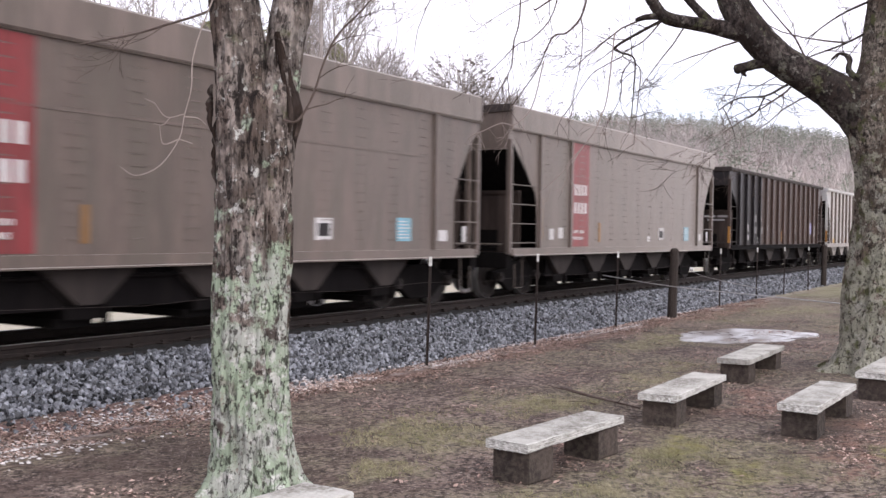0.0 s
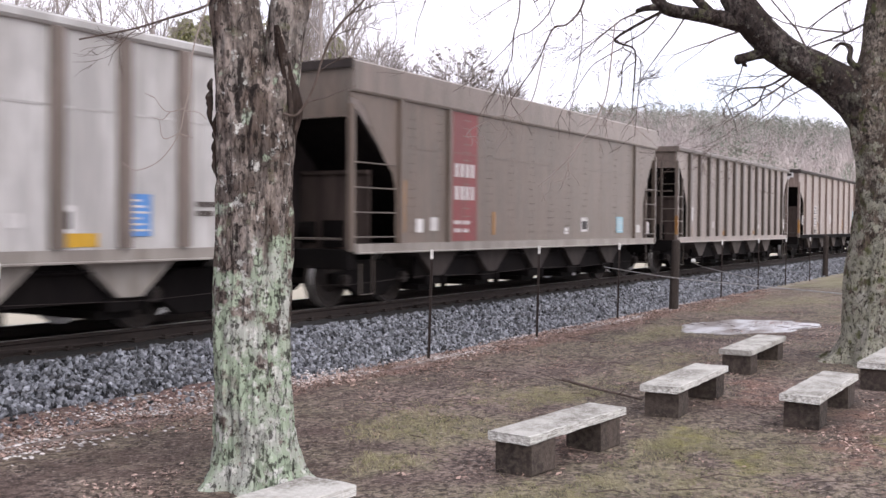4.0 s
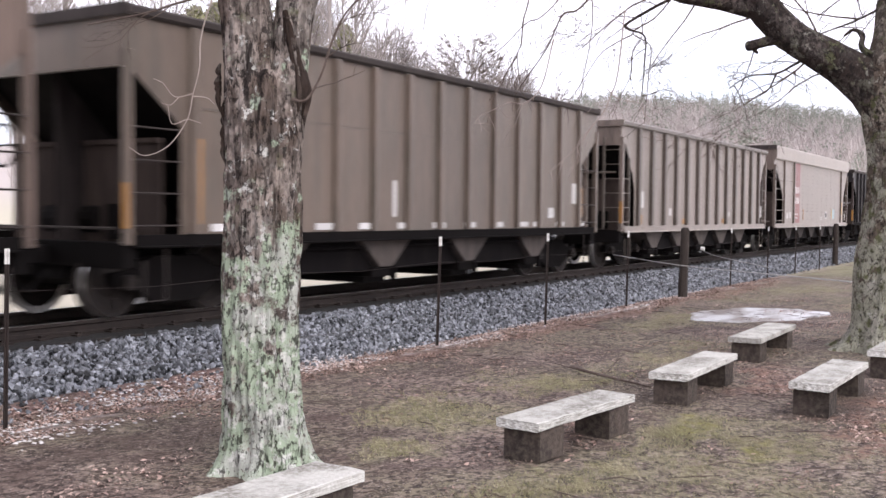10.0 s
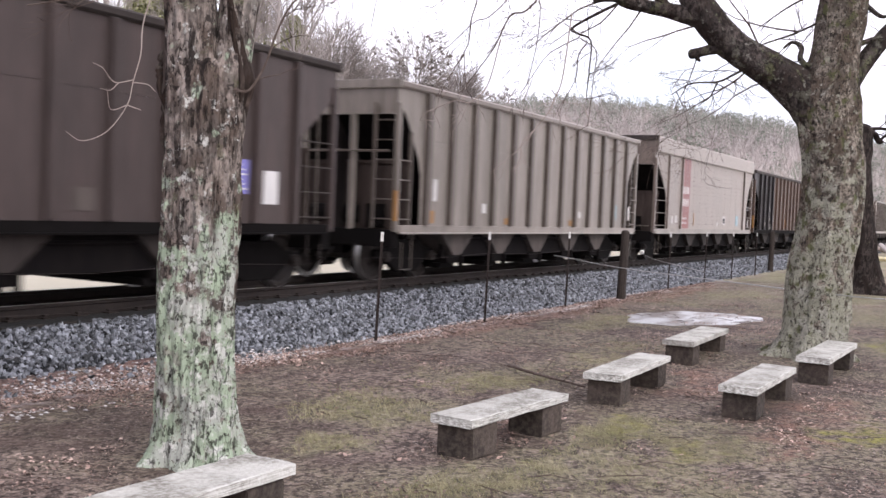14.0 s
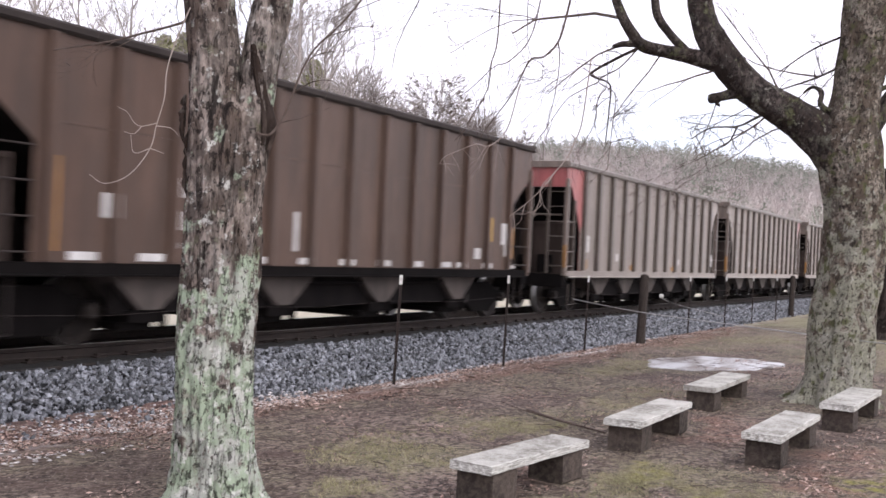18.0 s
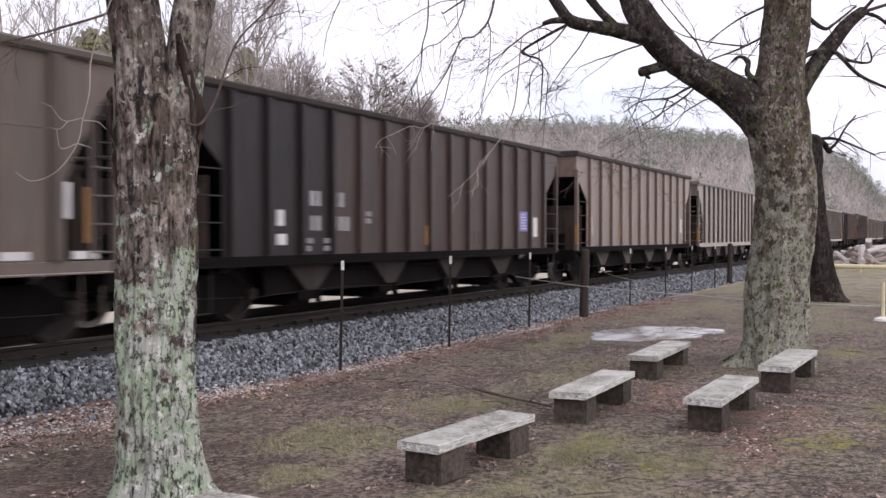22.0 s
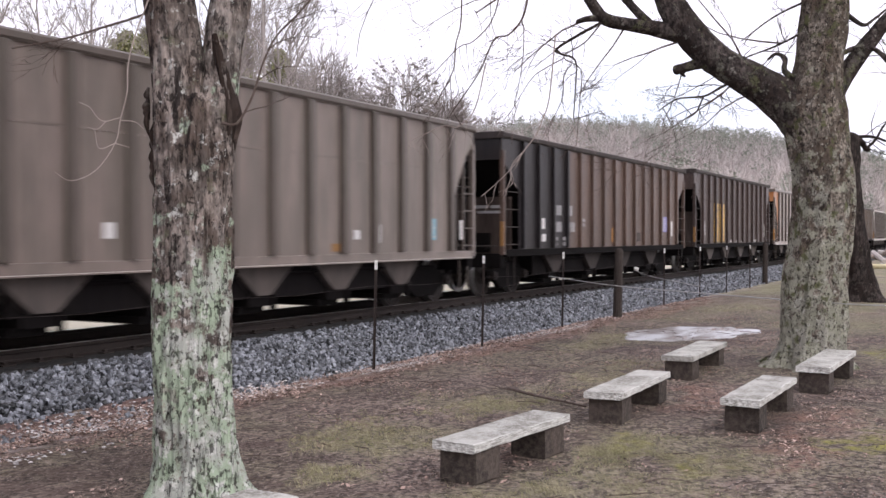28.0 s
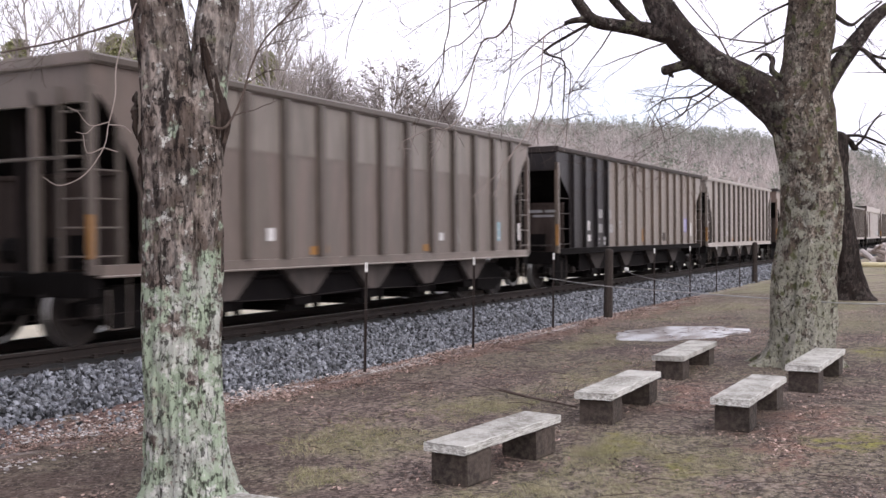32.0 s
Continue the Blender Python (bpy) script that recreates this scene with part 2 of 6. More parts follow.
PINE = island_tint(material("pine needles", (0.24, 0.245, 0.120), 0.9, 0, (0.34, 0.33, 0.19), 0.9, 0.7), 0.6, 1.4)
# far woods: distance haze is painted in by paling these base colours
PINE_FAR = island_tint(material("haze-paled pine needles", (0.225, 0.245, 0.205), 0.95, 0, (0.32, 0.325, 0.285), 0.02, 0.7), 0.9, 1.1)
FAR_BARK = material("haze-paled trunks", (0.43, 0.385, 0.37), 0.95, 0, (0.38, 0.34, 0.33), 0.05, 0.6)
BRUSH = material("haze-paled brush", (0.53, 0.475, 0.455), 0.95, 0, (0.38, 0.345, 0.335), 0.012, 0.7)
BUD = island_tint(material("withered leaf clusters", (0.17, 0.145, 0.135), 0.9, 0, (0.12, 0.10, 0.09), 1.0, 0.6), 0.6, 1.4)
YELLOW_PIPE = material("faded yellow pipe paint", (0.74, 0.66, 0.42), 0.6, 0, (0.62, 0.55, 0.38), 8, 0.5)


# soft round places on the picnic ground: x, y, half lengths
GRASSY = ((8.5, 5.4, 1.1, 0.75), (9.2, 3.2, 0.9, 0.5), (7.9, 3.0, 1.3, 0.5), (7.4, 2.2, 1.8, 0.9), (9.0, 2.2, 1.5, 0.6), (6.6, 3.4, 1.0, 0.5), (11.2, 5.2, 1.5, 0.5), (18.3, 6.7, 2.2, 0.7), (28.5, 6.4, 4.0, 1.0), (25.0, 3.0, 4.0, 1.5), (18.5, 1.6, 2.0, 0.8), (7.0, 4.9, 0.8, 0.5), (14.2, 5.0, 1.6, 0.6), (12.5, 0.4, 2.0, 0.6))
MOSSY = ((10.5, 1.15, 1.0, 0.42), (8.8, 2.25, 0.6, 0.22), (12.6, 0.5, 0.9, 0.35), (18.8, 1.7, 0.9, 0.4), (9.5, 3.15, 0.5, 0.2))
LEAFY = ((12.3, 3.1, 1.2, 0.5), (10.4, 1.75, 1.1, 0.35), (11.9, 1.6, 1.1, 0.5), (9.7, 1.55, 0.9, 0.3), (16.2, 7.75, 3.5, 0.35), (20.5, 7.85, 4.0, 0.4), (27.0, 7.6, 5.0, 0.5), (12.0, 7.9, 2.5, 0.3), (8.6, 8.55, 2.2, 0.3), (13.4, 3.5, 0.9, 0.4), (9.0, 3.9, 0.8, 0.25))
BARE = ((6.2, 5.2, 1.7, 1.3), (13.6, 2.1, 1.2, 0.4), (16.4, 3.0, 1.3, 0.9), (9.7, 3.4, 0.7, 0.3), (5.2, 7.0, 2.5, 1.2), (14.5, 3.3, 1.2, 0.4), (11.6, 3.3, 1.2, 0.35), (7.6, 6.4, 1.6, 0.7), (4.6, 4.2, 1.4, 0.5), (8.3, 3.6, 1.1, 0.3), (11.6, 2.0, 1.2, 0.3))


def inside(places, x, y):
    """How far within the nearest of the places a point lies, 1 at the heart and 0 outside."""
    ragged = 0.45 * noise.noise((x * 1.7, y * 1.7, 20.0)) + 0.25 * noise.noise((x * 5.0, y * 5.0, 21.0))
    return max(min(max((1.0 - math.hypot((x - a) / c, (y - b) / d) + ragged) / 0.65, 0.0), 1.0) for a, b, c, d in places)


def ground_material():
    """Damp earth with worn grass, leaf litter and moss in patches."""
    m = bpy.data.materials.new("damp earth and worn grass")
    m.use_nodes = True
    n, l = m.node_tree.nodes, m.node_tree.links
    b = n["Principled BSDF"]
    b.inputs["Roughness"].default_value, b.inputs["Specular IOR Level"].default_value = 0.9, 0.2
    tc = n.new("ShaderNodeTexCoord")

    def noise_mask(scale, lo, hi, detail=6.0):
        t, r = n.new("ShaderNodeTexNoise"), n.new("ShaderNodeMapRange")
        t.inputs["Scale"].default_value, t.inputs["Detail"].default_value, t.inputs["Roughness"].default_value = scale, detail, 0.6
        r.inputs["From Min"].default_value, r.inputs["From Max"].default_value = lo, hi
        l.new(tc.outputs["Object"], t.inputs["Vector"])
        l.new(t.outputs[0], r.inputs["Value"])
        return r.outputs[0]

    def mix(a, colour, mask):
        x = n.new("ShaderNodeMix")
        x.data_type = "RGBA"
        if isinstance(a, tuple):
            x.inputs[6].default_value = (*a, 1)
        else:
            l.new(a, x.inputs[6])
        x.inputs[7].default_value = (*colour, 1)
        l.new(mask, x.inputs[0])
        return x.outputs[2]

    def times(a, b_):
        x = n.new("ShaderNodeMath")
        x.operation = "MULTIPLY"
        l.new(a, x.inputs[0])
        if isinstance(b_, float):
            x.inputs[1].default_value = b_
        else:
            l.new(b_, x.inputs[1])
        return x.outputs[0]

    sep = n.new("ShaderNodeSeparateXYZ")
    l.new(tc.outputs["Object"], sep.inputs[0])

    def ramp(axis, lo, hi):
        r = n.new("ShaderNodeMapRange")
        r.inputs["From Min"].default_value, r.inputs["From Max"].default_value = lo, hi
        l.new(sep.outputs[axis], r.inputs["Value"])
        return r.outputs[0]

    c = mix((0.150, 0.110, 0.095), (0.29, 0.222, 0.192), noise_mask(1.1, 0.40, 0.60))
    c = mix(c, (0.175, 0.160, 0.102), times(noise_mask(0.55, 0.42, 0.56), 0.62))
    c = mix(c, (0.072, 0.052, 0.046), times(noise_mask(0.8, 0.50, 0.62), 0.6))
    c = mix(c, (0.31, 0.245, 0.205), times(noise_mask(4.2, 0.52, 0.62), 0.6))
    c = mix(c, (0.050, 0.036, 0.032), times(noise_mask(6.0, 0.52, 0.60), 0.7))
    c = mix(c, (0.030, 0.022, 0.020), times(noise_mask(14.0, 0.48, 0.58), 0.85))
    c = mix(c, (0.48, 0.40, 0.355), times(noise_mask(34.0, 0.57, 0.65), 0.7))

    def spot(x, y, rx, ry):
        """A soft round place on the ground."""
        a, d_, q = n.new("ShaderNodeMapping"), n.new("ShaderNodeVectorMath"), n.new("ShaderNodeMapRange")
        a.inputs["Location"].default_value = (-x / rx, -y / ry, 0)
        a.inputs["Scale"].default_value = (1 / rx, 1 / ry, 0)
        d_.operation = "LENGTH"
        q.inputs["From Min"].default_value, q.inputs["From Max"].default_value = 1.0, 0.35
        l.new(wavy, a.inputs["Vector"])
        l.new(a.outputs[0], d_.inputs[0])
        l.new(d_.outputs["Value"], q.inputs["Value"])
        return q.outputs[0]

    warp, centre, grow_, shift = n.new("ShaderNodeTexNoise"), n.new("ShaderNodeVectorMath"), n.new("ShaderNodeVectorMath"), n.new("ShaderNodeVectorMath")
    warp.inputs["Scale"].default_value, warp.inputs["Detail"].default_value = 1.6, 6.0
    centre.operation, centre.inputs[1].default_value = "SUBTRACT", (0.5, 0.5, 0.5)
    grow_.operation, grow_.inputs["Scale"].default_value = "SCALE", 1.6
    l.new(tc.outputs["Object"], warp.inputs["Vector"])
    l.new(warp.outputs["Color"], centre.inputs[0])
    l.new(centre.outputs[0], grow_.inputs[0])
    l.new(tc.outputs["Object"], shift.inputs[0])
    l.new(grow_.outputs[0], shift.inputs[1])
    wavy = shift.outputs[0]

    def spots(places):
        last = spot(*places[0])
        for p in places[1:]:
            x = n.new("ShaderNodeMath")
            x.operation = "MAXIMUM"
            l.new(last, x.inputs[0])
            l.new(spot(*p), x.inputs[1])
            last = x.outputs[0]
        return last

    # trodden bare soil, worn grass, leaf mould and moss, each in its places
    c = mix(c, (0.092, 0.064, 0.055), times(noise_mask(2.4, 0.42, 0.60), times(spots(BARE), 0.7)))
    c = mix(c, (0.205, 0.192, 0.115), times(noise_mask(2.6, 0.46, 0.62), times(spots(GRASSY), 0.5)))
    c = mix(c, (0.33, 0.295, 0.20), times(noise_mask(9.0, 0.50, 0.60), times(spots(GRASSY), 0.6)))
    c = mix(c, (0.235, 0.138, 0.108), times(noise_mask(4.0, 0.38, 0.58), times(spots(LEAFY), 0.8)))
    c = mix(c, (0.24, 0.225, 0.066), times(noise_mask(4.0, 0.42, 0.58), times(spots(MOSSY), 0.95)))
    c = mix(c, (0.026, 0.019, 0.017), times(noise_mask(22.0, 0.52, 0.60), 0.6))
    # leaf mould and pale grit along the foot of the ballast
    c = mix(c, (0.165, 0.104, 0.098), times(noise_mask(3.0, 0.36, 0.54), times(ramp(1, 7.5, 8.2), 0.75)))
    c = mix(c, (0.40, 0.365, 0.35), times(noise_mask(3.4, 0.47, 0.57), times(times(ramp(1, 7.85, 8.15), ramp(1, 8.60, 8.38)), 0.85)))
    # dry grass field beyond the trees and across the line
    c = mix(c, (0.34, 0.30, 0.22), times(noise_mask(1.3, 0.40, 0.60), times(ramp(0, 24.0, 46.0), 0.7)))
    c = mix(c, (0.36, 0.32, 0.225), times(times(noise_mask(0.35, 0.30, 0.62), noise_mask(3.0, 0.25, 0.6)), times(ramp(0, 30.0, 60.0), 0.95)))
    c = mix(c, (0.21, 0.205, 0.115), times(noise_mask(0.22, 0.48, 0.6), times(ramp(0, 20.0, 30.0), 0.5)))
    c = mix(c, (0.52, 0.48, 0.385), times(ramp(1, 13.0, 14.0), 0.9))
    # leaf floor of the wooded ridge, paled with height to paint in haze
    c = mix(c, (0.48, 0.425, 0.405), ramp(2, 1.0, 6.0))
    l.new(c, b.inputs["Base Color"])
    t, k = n.new("ShaderNodeTexNoise"), n.new("ShaderNodeBump")
    t.inputs["Scale"].default_value, t.inputs["Detail"].default_value = 28.0, 9.0
    k.inputs["Strength"].default_value, k.inputs["Distance"].default_value = 0.8, 0.03
    l.new(tc.outputs["Object"], t.inputs["Vector"])
    l.new(t.outputs[0], k.inputs["Height"])
    l.new(k.outputs[0], b.inputs["Normal"])
    return m


def bark_material(name, base, dark, lichen, pale, low, high, scale, moss=0.6, grain=0.32):
    """Furrowed bark with crusts of lichen, thick from the root up to low metres and scarce above high metres."""
    m = bpy.data.materials.new(name)
    m.use_nodes = True
    n, l = m.node_tree.nodes, m.node_tree.links
    b = n["Principled BSDF"]
    b.inputs["Roughness"].default_value, b.inputs["Specular IOR Level"].default_value = 0.92, 0.15
    tc, mp, sep = n.new("ShaderNodeTexCoord"), n.new("ShaderNodeMapping"), n.new("ShaderNodeSeparateXYZ")
    mp.inputs["Scale"].default_value = (1, 1, grain)
    l.new(tc.outputs["Object"], mp.inputs["Vector"])
    l.new(tc.outputs["Object"], sep.inputs[0])

    def noise_at(src, sc, detail=8.0):
        t = n.new("ShaderNodeTexNoise")
        t.inputs["Scale"].default_value, t.inputs["Detail"].default_value, t.inputs["Roughness"].default_value = sc, detail, 0.65
        l.new(src, t.inputs["Vector"])
        return t.outputs[0]

    def span(value, lo, hi, to0=0.0, to1=1.0):
        r = n.new("ShaderNodeMapRange")
        for key, v in (("From Min", lo), ("From Max", hi), ("To Min", to0), ("To Max", to1)):
            r.inputs[key].default_value = v
        l.new(value, r.inputs["Value"])
        return r.outputs[0]

    def calc(op, a, c):
        x = n.new("ShaderNodeMath")
        x.operation = op
        for i, v in enumerate((a, c)):
            if isinstance(v, float):
                x.inputs[i].default_value = v
            else:
                l.new(v, x.inputs[i])
        return x.outputs[0]

    def mix(a, colour, f):
        x = n.new("ShaderNodeMix")
        x.data_type = "RGBA"
        if isinstance(a, tuple):
            x.inputs[6].default_value = (*a, 1)
        else:
            l.new(a, x.inputs[6])
        x.inputs[7].default_value = (*colour, 1)
        l.new(f, x.inputs[0])
        return x.outputs[2]

    pit = n.new("ShaderNodeMapping")
    pit.inputs["Scale"].default_value = (1, 1, 0.62)
    l.new(tc.outputs["Object"], pit.inputs["Vector"])
    furrow = noise_at(mp.outputs[0], 12.0 * scale)
    c = mix(tuple(v * 0.45 for v in base), tuple(v * 1.8 for v in base), span(noise_at(mp.outputs[0], 20.0 * scale), 0.40, 0.60))
    c = mix(c, tuple(0.62 * p + 0.30 * q for p, q in zip(base, pale)), calc("MULTIPLY", span(noise_at(tc.outputs["Object"], 4.2 * scale), 0.50, 0.58), 0.42))
    coarse = span(noise_at(pit.outputs[0], 3.2 * scale, 4.0), 0.40, 0.56, 0.25, 1.0)
    c = mix(c, tuple(v * w for v, w in zip(base, (0.46, 0.40, 0.37))), calc("MULTIPLY", span(noise_at(pit.outputs[0], 2.7 * scale, 5.0), 0.47, 0.55), 0.85))
    c = mix(c, dark, calc("MULTIPLY", calc("MULTIPLY", span(furrow, 0.53, 0.58), coarse), 0.92))
    # cracks between the bark plates
    wob, vor = n.new("ShaderNodeMix"), n.new("ShaderNodeTexVoronoi")
    wob.data_type = "RGBA"
    wob.inputs[0].default_value = 0.30
    vor.feature = "DISTANCE_TO_EDGE"
    vor.inputs["Scale"].default_value = 13.0 * scale
    warp = n.new("ShaderNodeTexNoise")
    warp.inputs["Scale"].default_value, warp.inputs["Detail"].default_value = 9.0 * scale, 5.0
    l.new(mp.outputs[0], warp.inputs["Vector"])
    l.new(mp.outputs[0], wob.inputs[6])
    l.new(warp.outputs["Color"], wob.inputs[7])
    l.new(wob.outputs[2], vor.inputs["Vector"])
    crack = calc("MULTIPLY", span(vor.outputs["Distance"], 0.07, 0.01), span(noise_at(tc.outputs["Object"], 6.0 * scale), 0.46, 0.60))
    # stripped and stained places
    c = mix(c, tuple(0.5 * (p + q) for p, q in zip(base, dark)), calc("MULTIPLY", span(noise_at(tc.outputs["Object"], 3.4 * scale), 0.53, 0.60), 0.75))
    # lichen: patches whose share falls with height
    share = span(sep.outputs[2], low, high, 0.165, -0.07)
    patch = span(calc("ADD", noise_at(tc.outputs["Object"], 4.0 * scale), share), 0.53, 0.58)
    fine = span(noise_at(tc.outputs["Object"], 26.0 * scale), 0.36, 0.44)
    ashen = tuple(0.55 * p + 0.25 * q for p, q in zip(pale, lichen))
    crust = mix(lichen, ashen, span(noise_at(tc.outputs["Object"], 2.6 * scale), 0.50, 0.60))
    x = n.new("ShaderNodeMix")
    x.data_type = "RGBA"
    l.new(calc("MULTIPLY", calc("MULTIPLY", patch, fine), 0.92), x.inputs[0])
    l.new(c, x.inputs[6])
    l.new(crust, x.inputs[7])
    c = x.outputs[2]
    spots = span(calc("ADD", noise_at(tc.outputs["Object"], 10.0 * scale), calc("MULTIPLY", share, 0.25)), 0.575, 0.63)
    c = mix(c, pale, calc("MULTIPLY", calc("MULTIPLY", spots, fine), 0.85))
    c = mix(c, (0.105, 0.110, 0.052), calc("MULTIPLY", span(noise_at(tc.outputs["Object"], 5.0 * scale), 0.66 - 0.12 * moss, 0.70 - 0.08 * moss), moss))
    c = mix(c, tuple(v * 0.8 for v in dark), calc("MULTIPLY", span(noise_at(pit.outputs[0], 20.0 * scale), 0.555, 0.60), 0.8))
    c = mix(c, dark, calc("MULTIPLY", crack, 0.7))
    l.new(c, b.inputs["Base Color"])
    k = n.new("ShaderNodeBump")
    k.inputs["Strength"].default_value, k.inputs["Distance"].default_value = 1.0, 0.04
    k.invert = True
    l.new(calc("ADD", furrow, calc("MULTIPLY", crack, 0.35)), k.inputs["Height"])
    l.new(k.outputs[0], b.inputs["Normal"])
    return m


EARTH = ground_material()
BARK_LICHEN = bark_material("grey bark with green lichen", (0.225, 0.187, 0.166), (0.022, 0.017, 0.016), (0.41, 0.49, 0.365), (0.68, 0.67, 0.64), 0.6, 2.6, 1.0)
BARK_MOSSY = bark_material("dark bark with moss and pale flecks", (0.215, 0.183, 0.152), (0.028, 0.022, 0.019), (0.34, 0.335, 0.265), (0.50, 0.48, 0.42), 0.1, 4.2, 1.25, 0.95, 0.75)
BARK_LIMB = bark_material("dark limb bark", (0.075, 0.061, 0.056), (0.020, 0.017, 0.016), (0.13, 0.125, 0.10), (0.26, 0.25, 0.22), 1.0, 5.0, 0.9, 0.7, 0.7)
BARK_DARK = bark_material("dark brown bark", (0.075, 0.056, 0.048), (0.028, 0.021, 0.019), (0.10, 0.085, 0.075), (0.12, 0.10, 0.09), -9.0, -8.0, 0.6, 0.2)
BARK_BLACK = bark_material("blackish bark", (0.040, 0.031, 0.028), (0.014, 0.011, 0.010), (0.06, 0.05, 0.045), (0.08, 0.07, 0.06), -9.0, -8.0, 0.6, 0.15)
PALE_PATCH = material("glossy pale mottled ground", (0.55, 0.55, 0.57), 0.35, 0.0, (0.15, 0.122, 0.11), 1.1, 1.0, bump=0.3, bump_scale=25, stretch=(0.5, 1.5, 1), spec=0.6, lo=0.43, hi=0.58)
LEAF = island_tint(material("dead oak leaf", (0.215, 0.148, 0.124), 0.85, 0, (0.38, 0.285, 0.248), 0.9, 0.6), 0.2, 2.1)
GRASS = island_tint(material("winter grass blade", (0.225, 0.215, 0.115), 0.9, 0, (0.36, 0.315, 0.205), 2.6, 0.8), 0.5, 1.6)
PALE_GRAVEL = island_tint(material("pale pebble", (0.55, 0.52, 0.51), 0.9, 0, (0.34, 0.30, 0.29), 3, 0.6), 0.5, 1.4)


# ---- mesh building ----
class Shape:
    """Collects vertices and faces of one mesh."""

    def __init__(self):
        self.v, self.f = [], []

    def box(self, x0, y0, z0, x1, y1, z1):
        i = len(self.v)
        self.v += [(x0, y0, z0), (x1, y0, z0), (x1, y1, z0), (x0, y1, z0), (x0, y0, z1), (x1, y0, z1), (x1, y1, z1), (x0, y1, z1)]
        self.f += [(i + 3, i + 2, i + 1, i), (i + 4, i + 5, i + 6, i + 7), (i, i + 1, i + 5, i + 4), (i + 1, i + 2, i + 6, i + 5), (i + 2, i + 3, i + 7, i + 6), (i + 3, i, i + 4, i + 7)]
        return self

    def prism(self, outline, y0, y1):
        """An outline in x and z, drawn along y."""
        i, k = len(self.v), len(outline)
        self.v += [(x, y0, z) for x, z in outline] + [(x, y1, z) for x, z in outline]
        self.f += [tuple(range(i, i + k)), tuple(range(i + 2 * k - 1, i + k - 1, -1))]
        self.f += [(i + j, i + k + j, i + k + (j + 1) % k, i + (j + 1) % k) for j in range(k)]
        return self

    def across(self, outline, x0, x1):
        """An outline in y and z, drawn along x."""
        i, k = len(self.v), len(outline)
        self.v += [(x0, y, z) for y, z in outline] + [(x1, y, z) for y, z in outline]
        self.f += [tuple(range(i, i + k)), tuple(range(i + 2 * k - 1, i + k - 1, -1))]
        self.f += [(i + j, i + k + j, i + k + (j + 1) % k, i + (j + 1) % k) for j in range(k)]
        return self

    def tube(self, points, radii, sides=6, capped=True):
        """A round bar along points, with a radius at each."""
        i = len(self.v)
        pts = [Vector(p) for p in points]
        up = Vector((0, 0, 1))
        d0 = (pts[-1] - pts[0]).normalized()
        a = d0.cross(up)
        if a.length < 0.1:
            a = d0.cross(Vector((0, 1, 0)))
        a.normalize()
        for j, p in enumerate(pts):
            d = (pts[min(j + 1, len(pts) - 1)] - pts[max(j - 1, 0)])
            d = d.normalized() if d.length > 1e-9 else d0
            a = (a - d * a.dot(d)).normalized()
            b = d.cross(a)
            r = radii[j] if not isinstance(radii, float) else radii
            for s in range(sides):
                w = 2 * math.pi * s / sides
                self.v.append(tuple(p + (a * math.cos(w) + b * math.sin(w)) * r))
        for j in range(len(pts) - 1):
            for s in range(sides):
                t = (s + 1) % sides
                self.f.append((i + j * sides + s, i + j * sides + t, i + (j + 1) * sides + t, i + (j + 1) * sides + s))
        if capped:
            self.f.append(tuple(range(i + sides - 1, i - 1, -1)))
            e = i + (len(pts) - 1) * sides
            self.f.append(tuple(range(e, e + sides)))
        return self

    def disc(self, c, r, depth, sides=24, axis="y"):
        x, y, z = c
        if axis == "y":
            return self.tube([(x, y - depth / 2, z), (x, y + depth / 2, z)], [r, r], sides)
        return self.tube([(x - depth / 2, y, z), (x + depth / 2, y, z)], [r, r], sides)

    def mesh(self, name, mat=None, bevel=0.0, smooth=False):
        me = bpy.data.meshes.new(name)
        me.from_pydata(self.v, [], self.f)
        if bevel:
            bm = bmesh.new()
            bm.from_mesh(me)
            bmesh.ops.recalc_face_normals(bm, faces=bm.faces)
            bmesh.ops.bevel(bm, geom=list(bm.edges), offset=bevel, segments=2, affect="EDGES", profile=0.6)
            bm.to_mesh(me)
            bm.free()
        else:
            bm = bmesh.new()
            bm.from_mesh(me)
            bmesh.ops.recalc_face_normals(bm, faces=bm.faces)
            bm.to_mesh(me)
            bm.free()
        if smooth:
            for p in me.polygons:
                p.use_smooth = True
        me.materials.append(mat)
        return me


def part(name, shape, mat, parent, label="", bevel=0.0, smooth=False, at=None):
    """Links a shape (or a mesh that is already made) as one mesh object under a thing or a part."""
    me = shape if isinstance(shape, bpy.types.Mesh) else shape.mesh(name, mat, bevel, smooth)
    ob = new(name, me)
    if mat is not None and me.materials[0] != mat:
        ob.material_slots[0].link = "OBJECT"
        ob.material_slots[0].material = mat
    ob.parent = parent
    if at is not None:
        ob.location = at
    if label:
        tagged(ob, label)
    return ob


def empty(name, label, category, group="", kind="", at=None):
    ob = new(name)
    ob.empty_display_size = 0.2
    if at is not None:
        ob.matrix_basis = at
    return tagged(ob, label, category, group, kind)


# ---- ground and track ----
TRACK_Y, RAIL_Z, SIDE = 11.25, 0.62, 1.55


def smooth_step(v, lo, hi):
    t = min(max((v - lo) / (hi - lo), 0.0), 1.0)
    return t * t * (3 - 2 * t)


